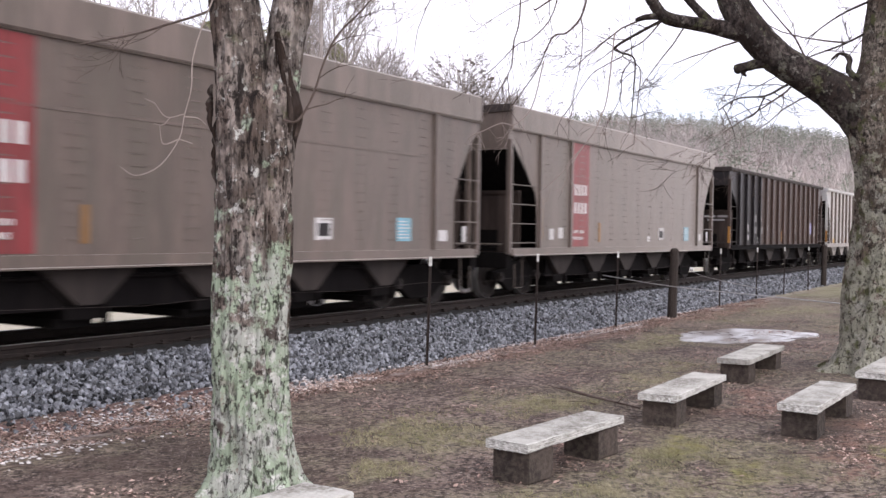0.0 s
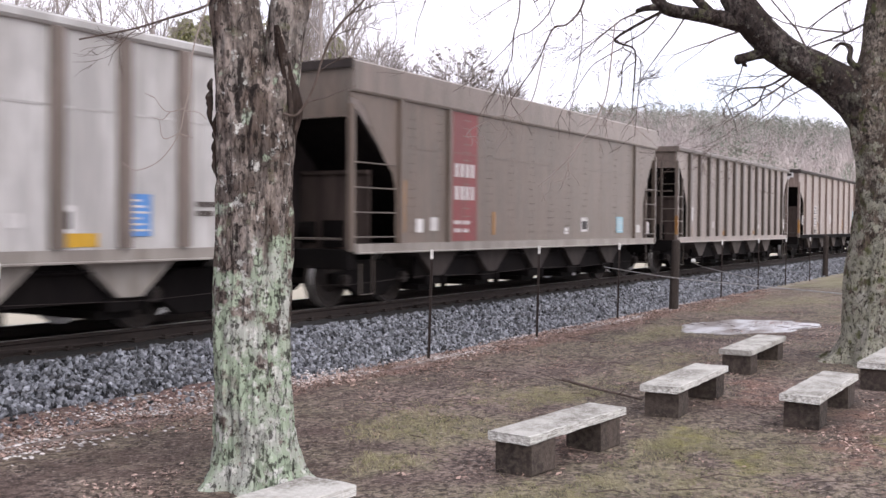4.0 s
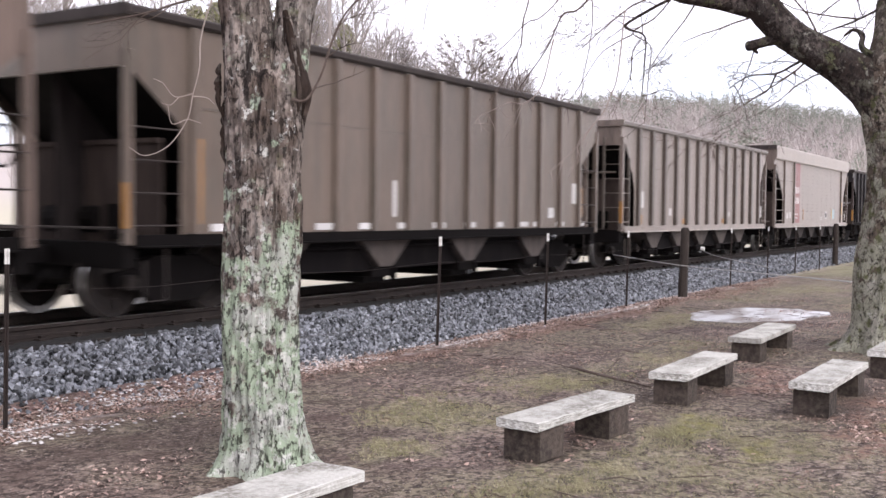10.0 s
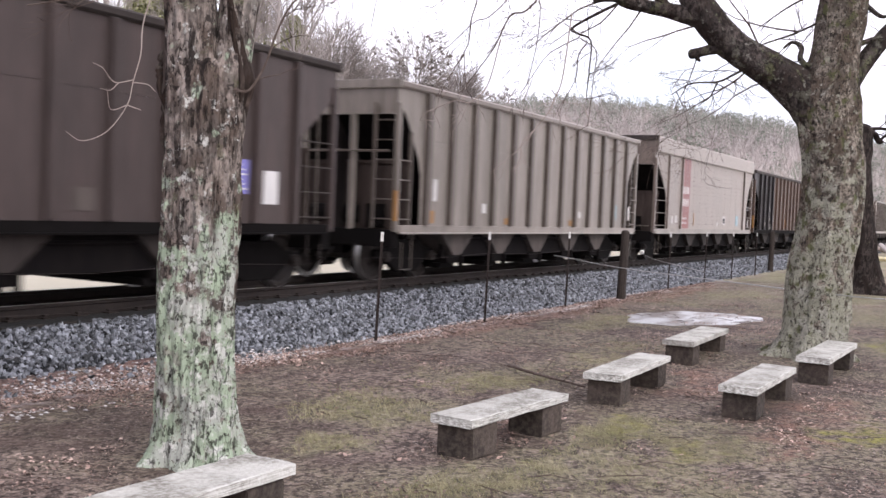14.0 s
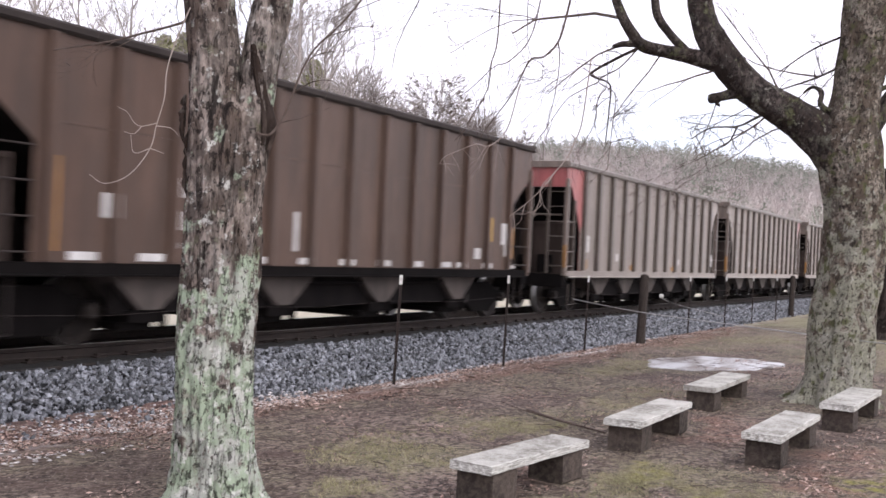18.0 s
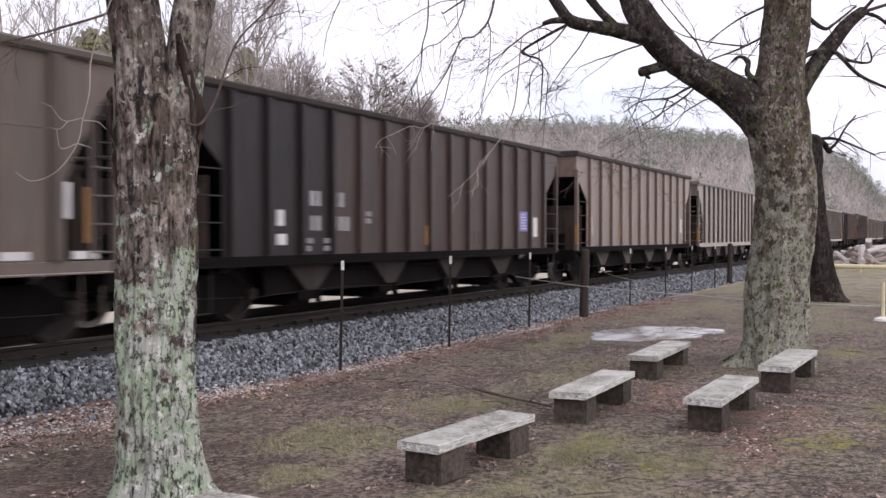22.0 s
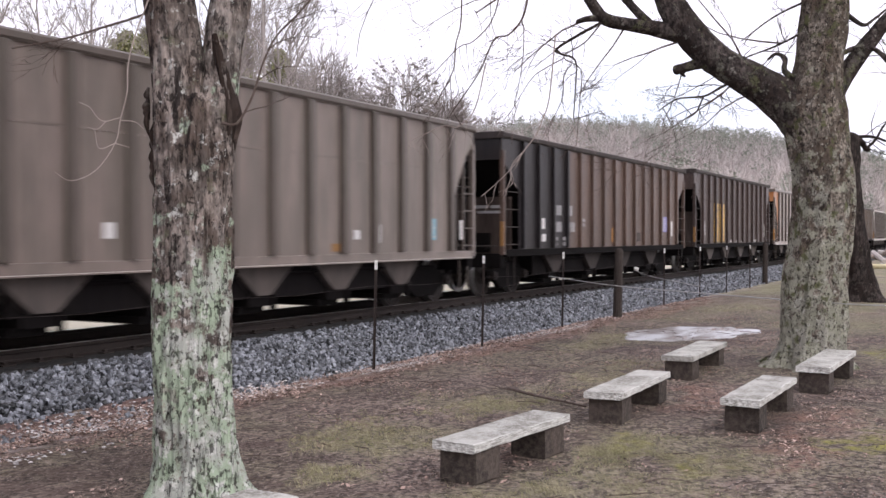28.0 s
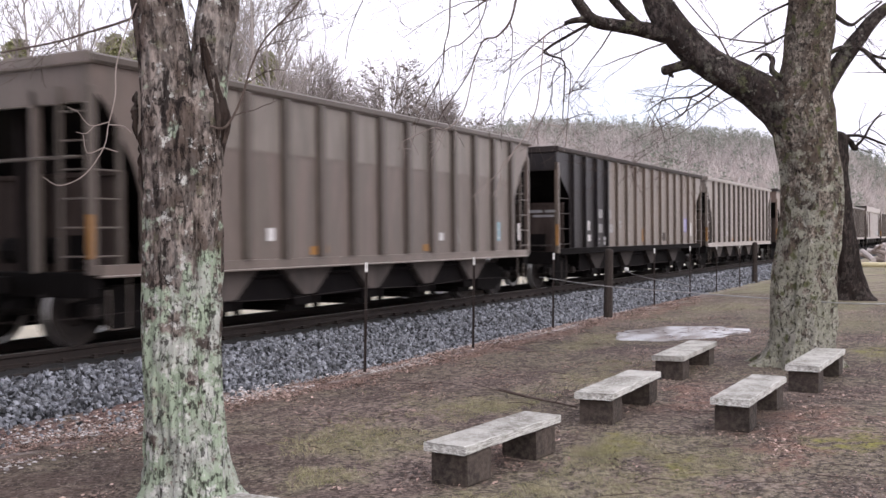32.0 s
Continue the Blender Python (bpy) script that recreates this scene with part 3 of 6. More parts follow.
def crest(azimuth):
    """How high, in degrees above eye level, the wooded ridge stands in a direction (0 along the line, 90 across it)."""
    table = ((-180, 2.0), (-10, 2.2), (0, 2.8), (3, 3.5), (8, 4.7), (12, 5.3), (16, 5.8), (22, 6.2), (30, 5.6), (45, 4.8), (90, 3.5), (180, 2.0))
    for (a0, e0), (a1, e1) in zip(table, table[1:]):
        if a0 <= azimuth <= a1:
            return e0 + (e1 - e0) * (azimuth - a0) / (a1 - a0)
    return 2.0


def height(x, y):
    """The lie of the land: level by the line, a long ridge behind."""
    r, a = math.hypot(x, y), math.degrees(math.atan2(y, x))
    top = 2.0 + 430 * math.tan(radians(crest(a))) - 11.0
    h = top * smooth_step(r, 120, 430) * smooth_step(y, 15, 36) if y > 0 else 0.0
    return max(h, 0.0)


def foot(x):
    """Where the clean ballast ends and leaf mould covers its foot."""
    return 8.45 + 0.36 * smooth_step(12.5 - x, 0.0, 4.5) + 0.05 * noise.noise((x * 1.3, 0.0, 2.0))


def lie(x, y):
    """Height of the trodden ground, with mould banked on the foot of the ballast."""
    z = 0.035 * noise.noise((x * 0.7, y * 0.7, 0.0)) - 0.01 if -3 < y < 8 and -4 < x < 42 else 0.0
    if 8.3 < y < 10.0 and x < 16:
        z = -0.03 + 0.307 * (y - 8.45) + 0.03 if y < foot(x) + 0.02 else -0.06
    return z


def build_ground():
    xs = sorted({round(v, 1) for v in [-1800, -1200, -800, -500, -350, -200, -120, -60, -30, -15, -8, -4, 0, 2] + [2 + i * 0.5 for i in range(1, 78)] + [41 + i * 6 for i in range(80)] + [600, 800, 1200, 1800]})
    ys = sorted({round(v, 2) for v in [-1800, -1000, -500, -200, -80, -30, -12, -6, -3] + [-2 + i * 0.5 for i in range(20)] + [8.0 + i * 0.08 for i in range(25)] + [10.0 + i for i in range(8)] + [18 + i * 7 for i in range(75)] + [560, 700, 1100, 1800]})
    v, f = [], []
    for y in ys:
        for x in xs:
            v.append((x, y, height(x, y) + lie(x, y)))
    k = len(xs)
    for j in range(len(ys) - 1):
        for i in range(k - 1):
            f.append((j * k + i, j * k + i + 1, (j + 1) * k + i + 1, (j + 1) * k + i))
    me = bpy.data.meshes.new("ground")
    me.from_pydata(v, [], f)
    for p in me.polygons:
        p.use_smooth = True
    me.materials.append(EARTH)
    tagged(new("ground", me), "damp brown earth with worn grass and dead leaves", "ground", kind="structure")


def build_track():
    bed = Shape().across([(8.45, -0.03), (9.85, 0.40), (12.65, 0.40), (14.1, -0.03)], -560, 700)
    oily = Shape().across([(9.95, 0.395), (9.98, 0.449), (12.52, 0.449), (12.55, 0.395)], -560, 700)
    tagged(new("track_crown", oily.mesh("track_crown", OILY_BED)), "oil-blackened stone between and beside the rails", "track bed", kind="structure")
    tagged(new("ballast_bed", bed.mesh("ballast_bed", BALLAST_BED)), "sloped bed of grey crushed stone under the rails", "track bed", kind="structure")
    outline = [(-0.07, 0), (0.07, 0), (0.07, 0.015), (0.012, 0.035), (0.012, 0.125), (0.036, 0.14), (0.036, 0.172), (0.028, 0.18), (-0.028, 0.18), (-0.036, 0.172), (-0.036, 0.14), (-0.012, 0.125), (-0.012, 0.035), (-0.07, 0.015)]
    for side in (-1, 1):
        y = TRACK_Y + side * 0.7525
        rail = empty("rail", "dark rusty steel rail with a worn bright head", "rail", "rails of the line", "structure")
        part("rail_bar", Shape().across([(y + a, RAIL_Z - 0.18 + b) for a, b in outline], -560, 700), RAIL_SIDE, rail)
        part("rail_head", Shape().box(-560, y - 0.026, RAIL_Z, 700, y + 0.026, RAIL_Z + 0.003), RAIL_TOP, rail, "bright worn running surface")
    tie_mesh = Shape().box(-0.11, -1.3, -0.09, 0.11, 1.3, 0.09).mesh("tie", TIE, 0.012)
    ties = empty("rail_ties", "dark creosoted wooden ties under the rails", "railway ties", kind="structure")
    rng = random.Random(4)
    for i in range(130):
        o = part("tie", tie_mesh, None, ties, at=(3.0 + i * 0.52, TRACK_Y + rng.uniform(-0.03, 0.03), RAIL_Z - 0.262))
        o.rotation_euler[2] = rng.uniform(-0.02, 0.02)
    far = Shape()
    for i in range(620):
        x = 3.0 + 130 * 0.52 + i * 0.52
        far.box(x - 0.11, TRACK_Y - 1.3, RAIL_Z - 0.35, x + 0.11, TRACK_Y + 1.3, RAIL_Z - 0.172)
    tagged(part("far_ties", far, TIE, ties), kind="stuff")
    plate = Shape().box(-0.09, -0.18, 0, 0.09, 0.18, 0.02).box(-0.03, -0.12, 0.02, 0.03, -0.06, 0.05).box(-0.03, 0.06, 0.02, 0.03, 0.12, 0.05).mesh("tie_plate", RAIL_SIDE)
    for i in range(60):
        part("tie_plate", plate, None, ties, at=(3.0 + i * 0.52, TRACK_Y - 0.7525, RAIL_Z - 0.172))


def scatter_stones():
    """Loose ballast: many small angular stones on the slope towards the fence."""
    rng = np.random.default_rng(7)
    base = np.array([(0, 0, 1), (0.9, 0, 0.1), (0.2, 0.9, -0.1), (-0.8, 0.4, 0.2), (-0.5, -0.8, 0), (0.6, -0.7, 0.3), (0, 0.1, -0.9)])
    faces = [(0, 1, 2), (0, 2, 3), (0, 3, 4), (0, 4, 5), (0, 5, 1), (6, 2, 1), (6, 3, 2), (6, 4, 3), (6, 5, 4), (6, 1, 5)]
    v, f = [], []
    for zone, (x0, x1, count, s0, s1) in enumerate(((5.5, 16, 12000, 0.022, 0.066), (16, 30, 12000, 0.026, 0.072), (30, 60, 11000, 0.045, 0.09))):
        for i in range(count):
            x, u = rng.uniform(x0, x1), rng.uniform(-0.12, 1.45) ** 1.0
            y = 8.45 + u
            z = -0.02 + 0.43 * min(max(u / 1.4, 0), 1)
            if y < foot(x) + 0.10 * rng.normal() and rng.random() > 0.12:
                continue
            s = rng.uniform(s0, s1)
            turn = np.array(Euler(rng.uniform(0, 6.28, 3)).to_matrix())
            pts = (base * rng.uniform(0.6, 1.25, (7, 1)) * (s, s * 0.8, s * 0.6)) @ turn.T + (x, y, z + s * rng.uniform(-0.25, 0.55))
            k = len(v)
            v += pts.tolist()
            f += [(a + k, b + k, c + k) for a, b, c in faces]
    me = bpy.data.meshes.new("ballast_stones")
    me.from_pydata(v, [], f)
    me.materials.append(STONE)
    tagged(new("ballast_stones", me), "loose blue-grey crushed stone along the track", "ballast", kind="stuff")


# ---- the coal train ----
LENGTH, PITCH = 14.0, 15.74
SILL0, SILL1, SHEET1, TOP = 0.91, 1.07, 3.70, 3.83
LOWER = 0.12  # how much lower the taupe ribbed cars stand than the brown ones
cache = {}


def shared(key, make):
    if key not in cache:
        cache[key] = make()
    return cache[key]


EDGE, BODY = 0.90, 1.08


def gusset(arched, deep=False):
    """The corner sheet over an open end: a straight cut on the brown cars, an arch on the taupe ones."""
    if deep:
        return [(0.0, SHEET1), (0.0, 3.40), (0.25, 3.36), (0.45, 3.18), (0.70, 2.78), (1.00, 2.42), (1.19, 2.26), (1.27, 2.05), (1.30, 1.8), (1.30, SILL1), (1.44, SILL1), (1.44, SHEET1)]
    if arched:
        return [(0.0, SHEET1 - LOWER), (0.0, 3.24), (0.16, 3.20), (0.30, 3.08), (0.44, 2.86), (0.62, 2.58), (0.76, 2.36), (0.84, 2.16), (EDGE, 2.0), (EDGE, SILL1), (BODY, SILL1), (BODY, SHEET1 - LOWER)]
    return [(0.0, SHEET1), (0.0, 3.12), (0.10, 3.06), (EDGE - 0.02, 2.45), (EDGE, 2.40), (EDGE, SILL1), (BODY, SILL1), (BODY, SHEET1)]


def build_truck(car, x):
    """A two-axle truck: cast side frames, springs, bolster; its wheelsets are keyed."""
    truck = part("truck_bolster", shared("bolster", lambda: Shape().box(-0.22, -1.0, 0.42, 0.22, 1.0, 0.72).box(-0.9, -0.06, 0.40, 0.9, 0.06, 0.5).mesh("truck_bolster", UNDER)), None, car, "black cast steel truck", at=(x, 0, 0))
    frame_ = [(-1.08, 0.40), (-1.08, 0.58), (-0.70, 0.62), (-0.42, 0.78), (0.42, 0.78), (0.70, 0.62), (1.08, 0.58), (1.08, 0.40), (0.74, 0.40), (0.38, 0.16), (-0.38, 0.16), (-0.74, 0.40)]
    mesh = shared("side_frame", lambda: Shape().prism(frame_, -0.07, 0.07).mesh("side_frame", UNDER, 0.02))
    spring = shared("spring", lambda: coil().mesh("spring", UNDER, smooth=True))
    cap = shared("bearing_cap", lambda: Shape().disc((0, 0, 0), 0.10, 0.16, 14).disc((0, 0, 0), 0.05, 0.22, 10).mesh("bearing_cap", WHEEL))
    for s in (-1, 1):
        sf = part("side_frame", mesh, None, truck, at=(0, s * 1.0, 0))
        part("spring_set", spring, None, truck, at=(0, s * 1.0, 0.24))
        for w in (-0.86, 0.86):
            part("bearing_cap", cap, None, truck, at=(w, s * 1.09, 0.46))

    def wheelset():
        sh = Shape()
        sh.tube([(0, -1.0, 0), (0, 1.0, 0)], [0.08, 0.08], 10)
        for s in (-1, 1):
            y = s * 0.76
            ring = [(0.09, 0.08), (0.16, 0.07), (0.20, 0.035), (0.36, 0.03), (0.40, 0.065), (0.455, 0.065), (0.455, -0.05), (0.49, -0.06), (0.49, -0.085), (0.40, -0.08), (0.36, -0.03), (0.20, -0.035), (0.16, -0.07), (0.09, -0.08)]
            i, k = len(sh.v), 28
            for r, o in ring:
                for q in range(k):
                    w = 2 * math.pi * q / k
                    sh.v.append((r * math.cos(w), y + s * o, r * math.sin(w)))
            for j in range(len(ring)):
                jj = (j + 1) % len(ring)
                for q in range(k):
                    qq = (q + 1) % k
                    sh.f.append((i + j * k + q, i + j * k + qq, i + jj * k + qq, i + jj * k + q))
        # a casting mark on the plate shows the turning
        sh.box(0.22, -0.815, -0.04, 0.34, -0.79, 0.04)
        me = sh.mesh("wheelset", WHEEL, smooth=False)
        me.materials.append(TREAD)
        for p in me.polygons:
            if abs(math.hypot(p.center[0], p.center[2]) - 0.453) < 0.012:
                p.material_index = 1
        return me

    out = []
    for w in (-0.86, 0.86):
        out.append((part("wheelset", shared("wheelset", wheelset), None, truck, "steel wheels with bright worn treads", at=(w, 0, 0.46)), w))
    return out


def coil():
    sh = Shape()
    for cx in (-0.16, 0, 0.16):
        pts = [(cx + 0.065 * math.cos(a * 0.9), 0.065 * math.sin(a * 0.9), 0.16 * a / 28) for a in range(29)]
        sh.tube(pts, 0.014, 5)
    return sh


def build_car(spec):
    """One coal hopper car, its left end at local x = 0, rail head at local z = 0."""
    car = empty("hopper_car", spec["label"], "railway car", "cars of the coal train")
    LB = spec.get("length", LENGTH if spec["kind"] == "flat" or not spec.get("arched", True) else LENGTH - 0.3)

    def own(key, make):
        return shared((LB, key), make)

    main, end, sill, bay = spec["main"], spec.get("end", spec["main"]), spec.get("sill", spec["main"]), spec.get("bay", BAY)
    chord = spec.get("chord", {TAUPE_PALE: TAUPE_RIB, TAUPE: TAUPE_RIB, BEIGE: TAUPE}.get(main, main))
    flat = spec["kind"] == "flat"
    n = 8 if flat else spec.get("ribs", 12)
    arched = spec.get("arched", True)
    left = 1.44 if flat else BODY
    step = (LB - left - BODY) / n
    sheet = SHEET1 if flat or not (arched or "length" in spec) else SHEET1 - LOWER
    head0, top = (3.50, 4.0) if flat else (sheet, sheet + TOP - SHEET1)
    # side sheets, panel by panel on the near side, whole on the far side
    def panel():
        return Shape().box(0.0, -SIDE + 0.02, SILL1, step, -SIDE + 0.032, sheet).mesh("side_panel", main)
    first, alt = spec.get("first", 0), spec.get("alt", main)
    for i in range(n):
        part("side_panel", own(("panel", n, flat, arched), panel), alt if i < first else main, car, at=(left + i * step, 0, 0))
    g = own(("gusset", arched, flat), lambda: Shape().prism(gusset(arched, flat), -SIDE + 0.02, -SIDE + 0.032).mesh("end_gusset", main))
    gr = own(("gusset_r", arched), lambda: Shape().prism([(LB - x, z) for x, z in gusset(arched)], -SIDE + 0.02, -SIDE + 0.032).mesh("end_gusset", main))
    part("end_gusset", g, end if "end" in spec else (alt if first else main), car)
    part("end_gusset", gr, spec.get("end_right", main), car)
    if "end" in spec and not first:
        part("gusset_foot", own("foot", lambda: Shape().box(0, -SIDE + 0.012, SILL1 + 0.01, BODY - EDGE - 0.01, -SIDE + 0.02, 2.15).mesh("gusset_foot", main)), main, car, at=(EDGE + 0.003, 0, 0))
    part("far_side", own(("far_side", sheet), lambda: Shape().prism([(0, sheet), (0, 3.16), (EDGE, 2.3), (EDGE, SILL1), (LB - EDGE, SILL1), (LB - EDGE, 2.3), (LB, 3.16), (LB, sheet)], SIDE - 0.032, SIDE - 0.02).mesh("far_side", main)), main, car)
    if "band" in spec:
        for i in range(n):
            part("upper_band", own(("band", n), lambda: Shape().box(0.10, -SIDE + 0.015, 2.72, step - 0.10, -SIDE + 0.02, sheet - 0.03).mesh("upper_band", main)), spec["band"], car, "lighter upper sheet", at=(BODY + i * step, 0, 0))
    # top chords and sills
    for s in (-1, 1):
        part("top_chord", own(("chord", top, s), lambda: Shape().across([(s * (SIDE - 0.05), head0), (s * (SIDE + 0.02), head0), (s * (SIDE + 0.05), head0 + 0.03), (s * (SIDE + 0.05), top - 0.03), (s * (SIDE + 0.02), top), (s * (SIDE - 0.05), top)], 0.0, LB).mesh("top_chord", main)), chord, car)
        # sills in UNDER paint the shadow line along the foot of the body
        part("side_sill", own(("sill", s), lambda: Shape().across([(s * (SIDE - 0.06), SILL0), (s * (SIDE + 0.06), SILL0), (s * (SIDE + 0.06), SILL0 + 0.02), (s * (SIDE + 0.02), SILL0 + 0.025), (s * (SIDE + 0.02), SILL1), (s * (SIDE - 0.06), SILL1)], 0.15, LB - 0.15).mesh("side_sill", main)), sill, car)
    if flat:
        for x in (1.40, 2.99, LB - 1.62):
            part("side_post", own("side_post", lambda: Shape().box(-0.05, -SIDE - 0.05, SILL1, 0.05, -SIDE + 0.02, 3.50).mesh("side_post", main, 0.008)), main, car, at=(x, 0, 0))
        part("weld_seam", own("seam", lambda: Shape().box(1.35, -SIDE + 0.012, 2.70, LB - 0.9, -SIDE + 0.02, 2.735).mesh("weld_seam", UNDER)), main, car)

        def rivets():
            sh = Shape()
            for i in range(13):
                for j in range(15):
                    for d in (0.0, 0.13):
                        x, z = 1.75 + i * 0.93 + d, 1.25 + j * 0.15
                        sh.box(x - 0.045, -SIDE + 0.010, z - 0.009, x + 0.045, -SIDE + 0.02, z + 0.009)
            return sh.mesh("rivet_row", main)
        tagged(part("rivet_field", own("rivets", rivets), main, car), kind="stuff")
    else:
        # ribs of the arched cars are widened to take in their shaded flank
        wide = 0.085 if arched else 0.055
        rib = own(("rib", arched), lambda: Shape().box(-wide, -SIDE - 0.075, SILL1 + 0.01, wide, -SIDE + 0.02, sheet - 0.005).mesh("rib", main, 0.014))
        for i in range(n + 1):
            part("rib", rib, spec.get("rib", main) if i > first or not first else alt, car, at=(BODY + i * step, 0, 0))
        if n < 10:
            def stitches():
                sh = Shape()
                for i in range(n + 1):
                    for j in range(17):
                        z = SILL1 + 0.12 + j * 0.148
                        sh.box(BODY + i * step - 0.13, -SIDE + 0.002, z, BODY + i * step - 0.055, -SIDE + 0.02, z + 0.05)
                return sh.mesh("weld_tab", main)
            tagged(part("weld_tabs", own("stitches", stitches), main, car, "short welded tabs along the ribs"), kind="stuff")
        if spec.get("seam", True):
            part("weld_seam", own(("seam", n, first), lambda: Shape().box(BODY + first * step, -SIDE + 0.014, 2.68, LB - 1.0, -SIDE + 0.02, 2.71).mesh("weld_seam", main)), main, car)
    # the open ends: top plate, posts, slope sheet, ladders, end sill, coupler
    for side in (0, 1):
        m = (lambda x: x) if side == 0 else (lambda x: LB - x)
        col = end if side == 0 else spec.get("end_right", main)
        part("end_plate", own(("end_plate", side, top), lambda: Shape().box(min(m(0.0), m(0.05)), -SIDE + 0.05, 3.10, max(m(0.0), m(0.05)), SIDE - 0.05, top).mesh("end_plate", main)), col, car)
        part("end_cap", own(("end_cap", side, top), lambda: Shape().box(min(m(-0.06), m(0.0)), -SIDE - 0.05, top - 0.14, max(m(-0.06), m(0.0)), SIDE + 0.05, top + 0.015).mesh("end_cap", main, 0.01)), CHORD_DARK if flat or not arched else main, car)
        # slope sheet colour is near black to paint the shade of the open end
        part("slope_sheet", own(("slope", side), lambda: Shape().prism([(m(0.10), 3.26), (m(0.16), 3.26), (m(2.55), 1.10), (m(2.49), 1.05)], -SIDE + 0.04, SIDE - 0.04).mesh("slope_sheet", SHADE_STEEL)), spec.get("slope", SHADE_STEEL), car, "steep slope sheet with shade painted near-black")
        # web added to darken the open end as shade would
        part("end_web", own(("end_web", side), lambda: Shape().prism([(m(0.20), 3.12), (m(0.20), 0.93), (m(2.45), 0.93), (m(2.45), 1.08)], -0.03, 0.03).mesh("end_web", END_SHADE)), None, car, "dark web added for shade under the slope sheet")
        # sheet added to stand in for the lit foot of the slope sheet
        part("end_bulkhead", own(("end_bulkhead", side), lambda: Shape().box(min(m(0.62), m(0.66)), -1.46, 0.93, max(m(0.62), m(0.66)), 1.46, 2.22).box(min(m(0.58), m(0.66)), -1.46, 2.22, max(m(0.58), m(0.66)), 1.46, 2.28).mesh("end_bulkhead", END_SHADE)), BULKHEAD, car, "brown lower end sheet painted as lit slope sheet")
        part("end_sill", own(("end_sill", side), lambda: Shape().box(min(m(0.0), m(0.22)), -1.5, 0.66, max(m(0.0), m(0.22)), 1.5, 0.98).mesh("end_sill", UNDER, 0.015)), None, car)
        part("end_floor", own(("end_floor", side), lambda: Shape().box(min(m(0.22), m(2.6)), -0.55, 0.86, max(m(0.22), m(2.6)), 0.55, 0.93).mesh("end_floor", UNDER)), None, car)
        if side == 0 and "end_mark" in spec:
            part("white_patch", Shape().box(-0.066, -1.30, 3.50, -0.06, -0.35, 3.70).box(-0.066, -1.15, 3.42, -0.06, -0.55, 3.50), WHITE, car, "ragged white painted-over patch")
            part("stencil_inside", Shape().box(-0.070, -1.22, 3.56, -0.066, -0.86, 3.67).box(-0.070, -0.80, 3.56, -0.066, -0.46, 3.67), BLACK, car)
        if side == 0 and first:
            part("stencil_bar", Shape().box(0.612, -1.30, 2.02, 0.62, -0.95, 2.09).box(0.612, -0.88, 2.02, 0.62, -0.45, 2.09).box(0.612, -1.2, 1.90, 0.62, -0.6, 1.96), GREY_MARK, car)
        for y in (-SIDE + 0.03, SIDE - 0.03) + spec.get("posts", (-0.55, 0.55)):
            part("corner_post" if abs(y) > 1 else "end_post", own(("post", side, abs(y) > 1), lambda: Shape().box(min(m(0.0), m(0.09)), -0.05, 0.95, max(m(0.0), m(0.09)), 0.05, 3.30).mesh("end_post", main, 0.008)), main if abs(y) > 1 else (main if arched else UNDER), car, at=(0, y, 0))
        for y in (-SIDE + 0.03,):
            if side == 0 and not flat:
                part("reflective_strip", own("strip", lambda: Shape().box(-0.006, -0.056, 0, 0.022, 0.03, 0.55).mesh("reflective_strip", STRIPE)), None, car, "faded yellow-orange reflective strip", at=(0, y, 1.15))
        def ladder():
            sh = Shape()
            deep = 1.30 if side == 0 else EDGE
            rungs = 6 if arched and not flat else 4
            for j in range(rungs):
                z = 1.18 + j * (0.36 if arched and not flat else 0.40)
                if arched and not flat:
                    sh.tube([(m(-0.05), -SIDE + 0.06, z), (m(-0.05), -1.08, z)], 0.011, 5)
                if j < 4:
                    sh.tube([(m(0.05), -SIDE + 0.0, z), (m(deep if flat else EDGE if not arched else 0.5), -SIDE + 0.0, z)], 0.013, 5)
            if arched and not flat:
                sh.box(min(m(-0.075), m(-0.03)), -1.11, 1.0, max(m(-0.075), m(-0.03)), -1.06, 3.3)
                sh.box(min(m(0.47), m(0.52)), -SIDE - 0.01, 0.96, max(m(0.47), m(0.52)), -SIDE + 0.05, 2.80)
                sh.tube([(m(-0.04), -1.4, 2.42), (m(-0.04), 1.4, 2.42)], 0.022, 5)
                sh.tube([(m(-0.04), 0.2, 0.95), (m(-0.04), 0.2, 3.2)], 0.02, 5)
            else:
                sh.tube([(m(-0.05), -1.4, 1.15), (m(-0.05), 1.4, 1.15)], 0.018, 5)
            sh.tube([(m(0.3), -SIDE + 0.02, 0.75), (m(0.3), -SIDE + 0.02, 0.25), (m(0.65), -SIDE + 0.02, 0.25), (m(0.65), -SIDE + 0.02, 0.9)], 0.014, 5)
            return sh.mesh("ladder", UNDER)
        part("ladder", own(("ladder", side, arched, flat), ladder), TAUPE_RIB if arched else CHORD_DARK, car, "steel rungs and step")
        part("coupler", own(("coupler", side), lambda: Shape().box(min(m(-0.42), m(0.1)), -0.1, 0.70, max(m(-0.42), m(0.1)), 0.1, 0.92).box(min(m(-0.55), m(-0.36)), -0.17, 0.66, max(m(-0.55), m(-0.36)), 0.17, 0.96).tube([(m(-0.2), -0.35, 0.62), (m(-0.45), -0.32, 0.35), (m(-0.5), -0.2, 0.45)], 0.025, 6).mesh("coupler", SHADE_STEEL, 0.02)), None, car)
    part("brake_wheel", own("brake_wheel", brake_wheel), None, car, at=(-0.05, 0.75, 2.2))
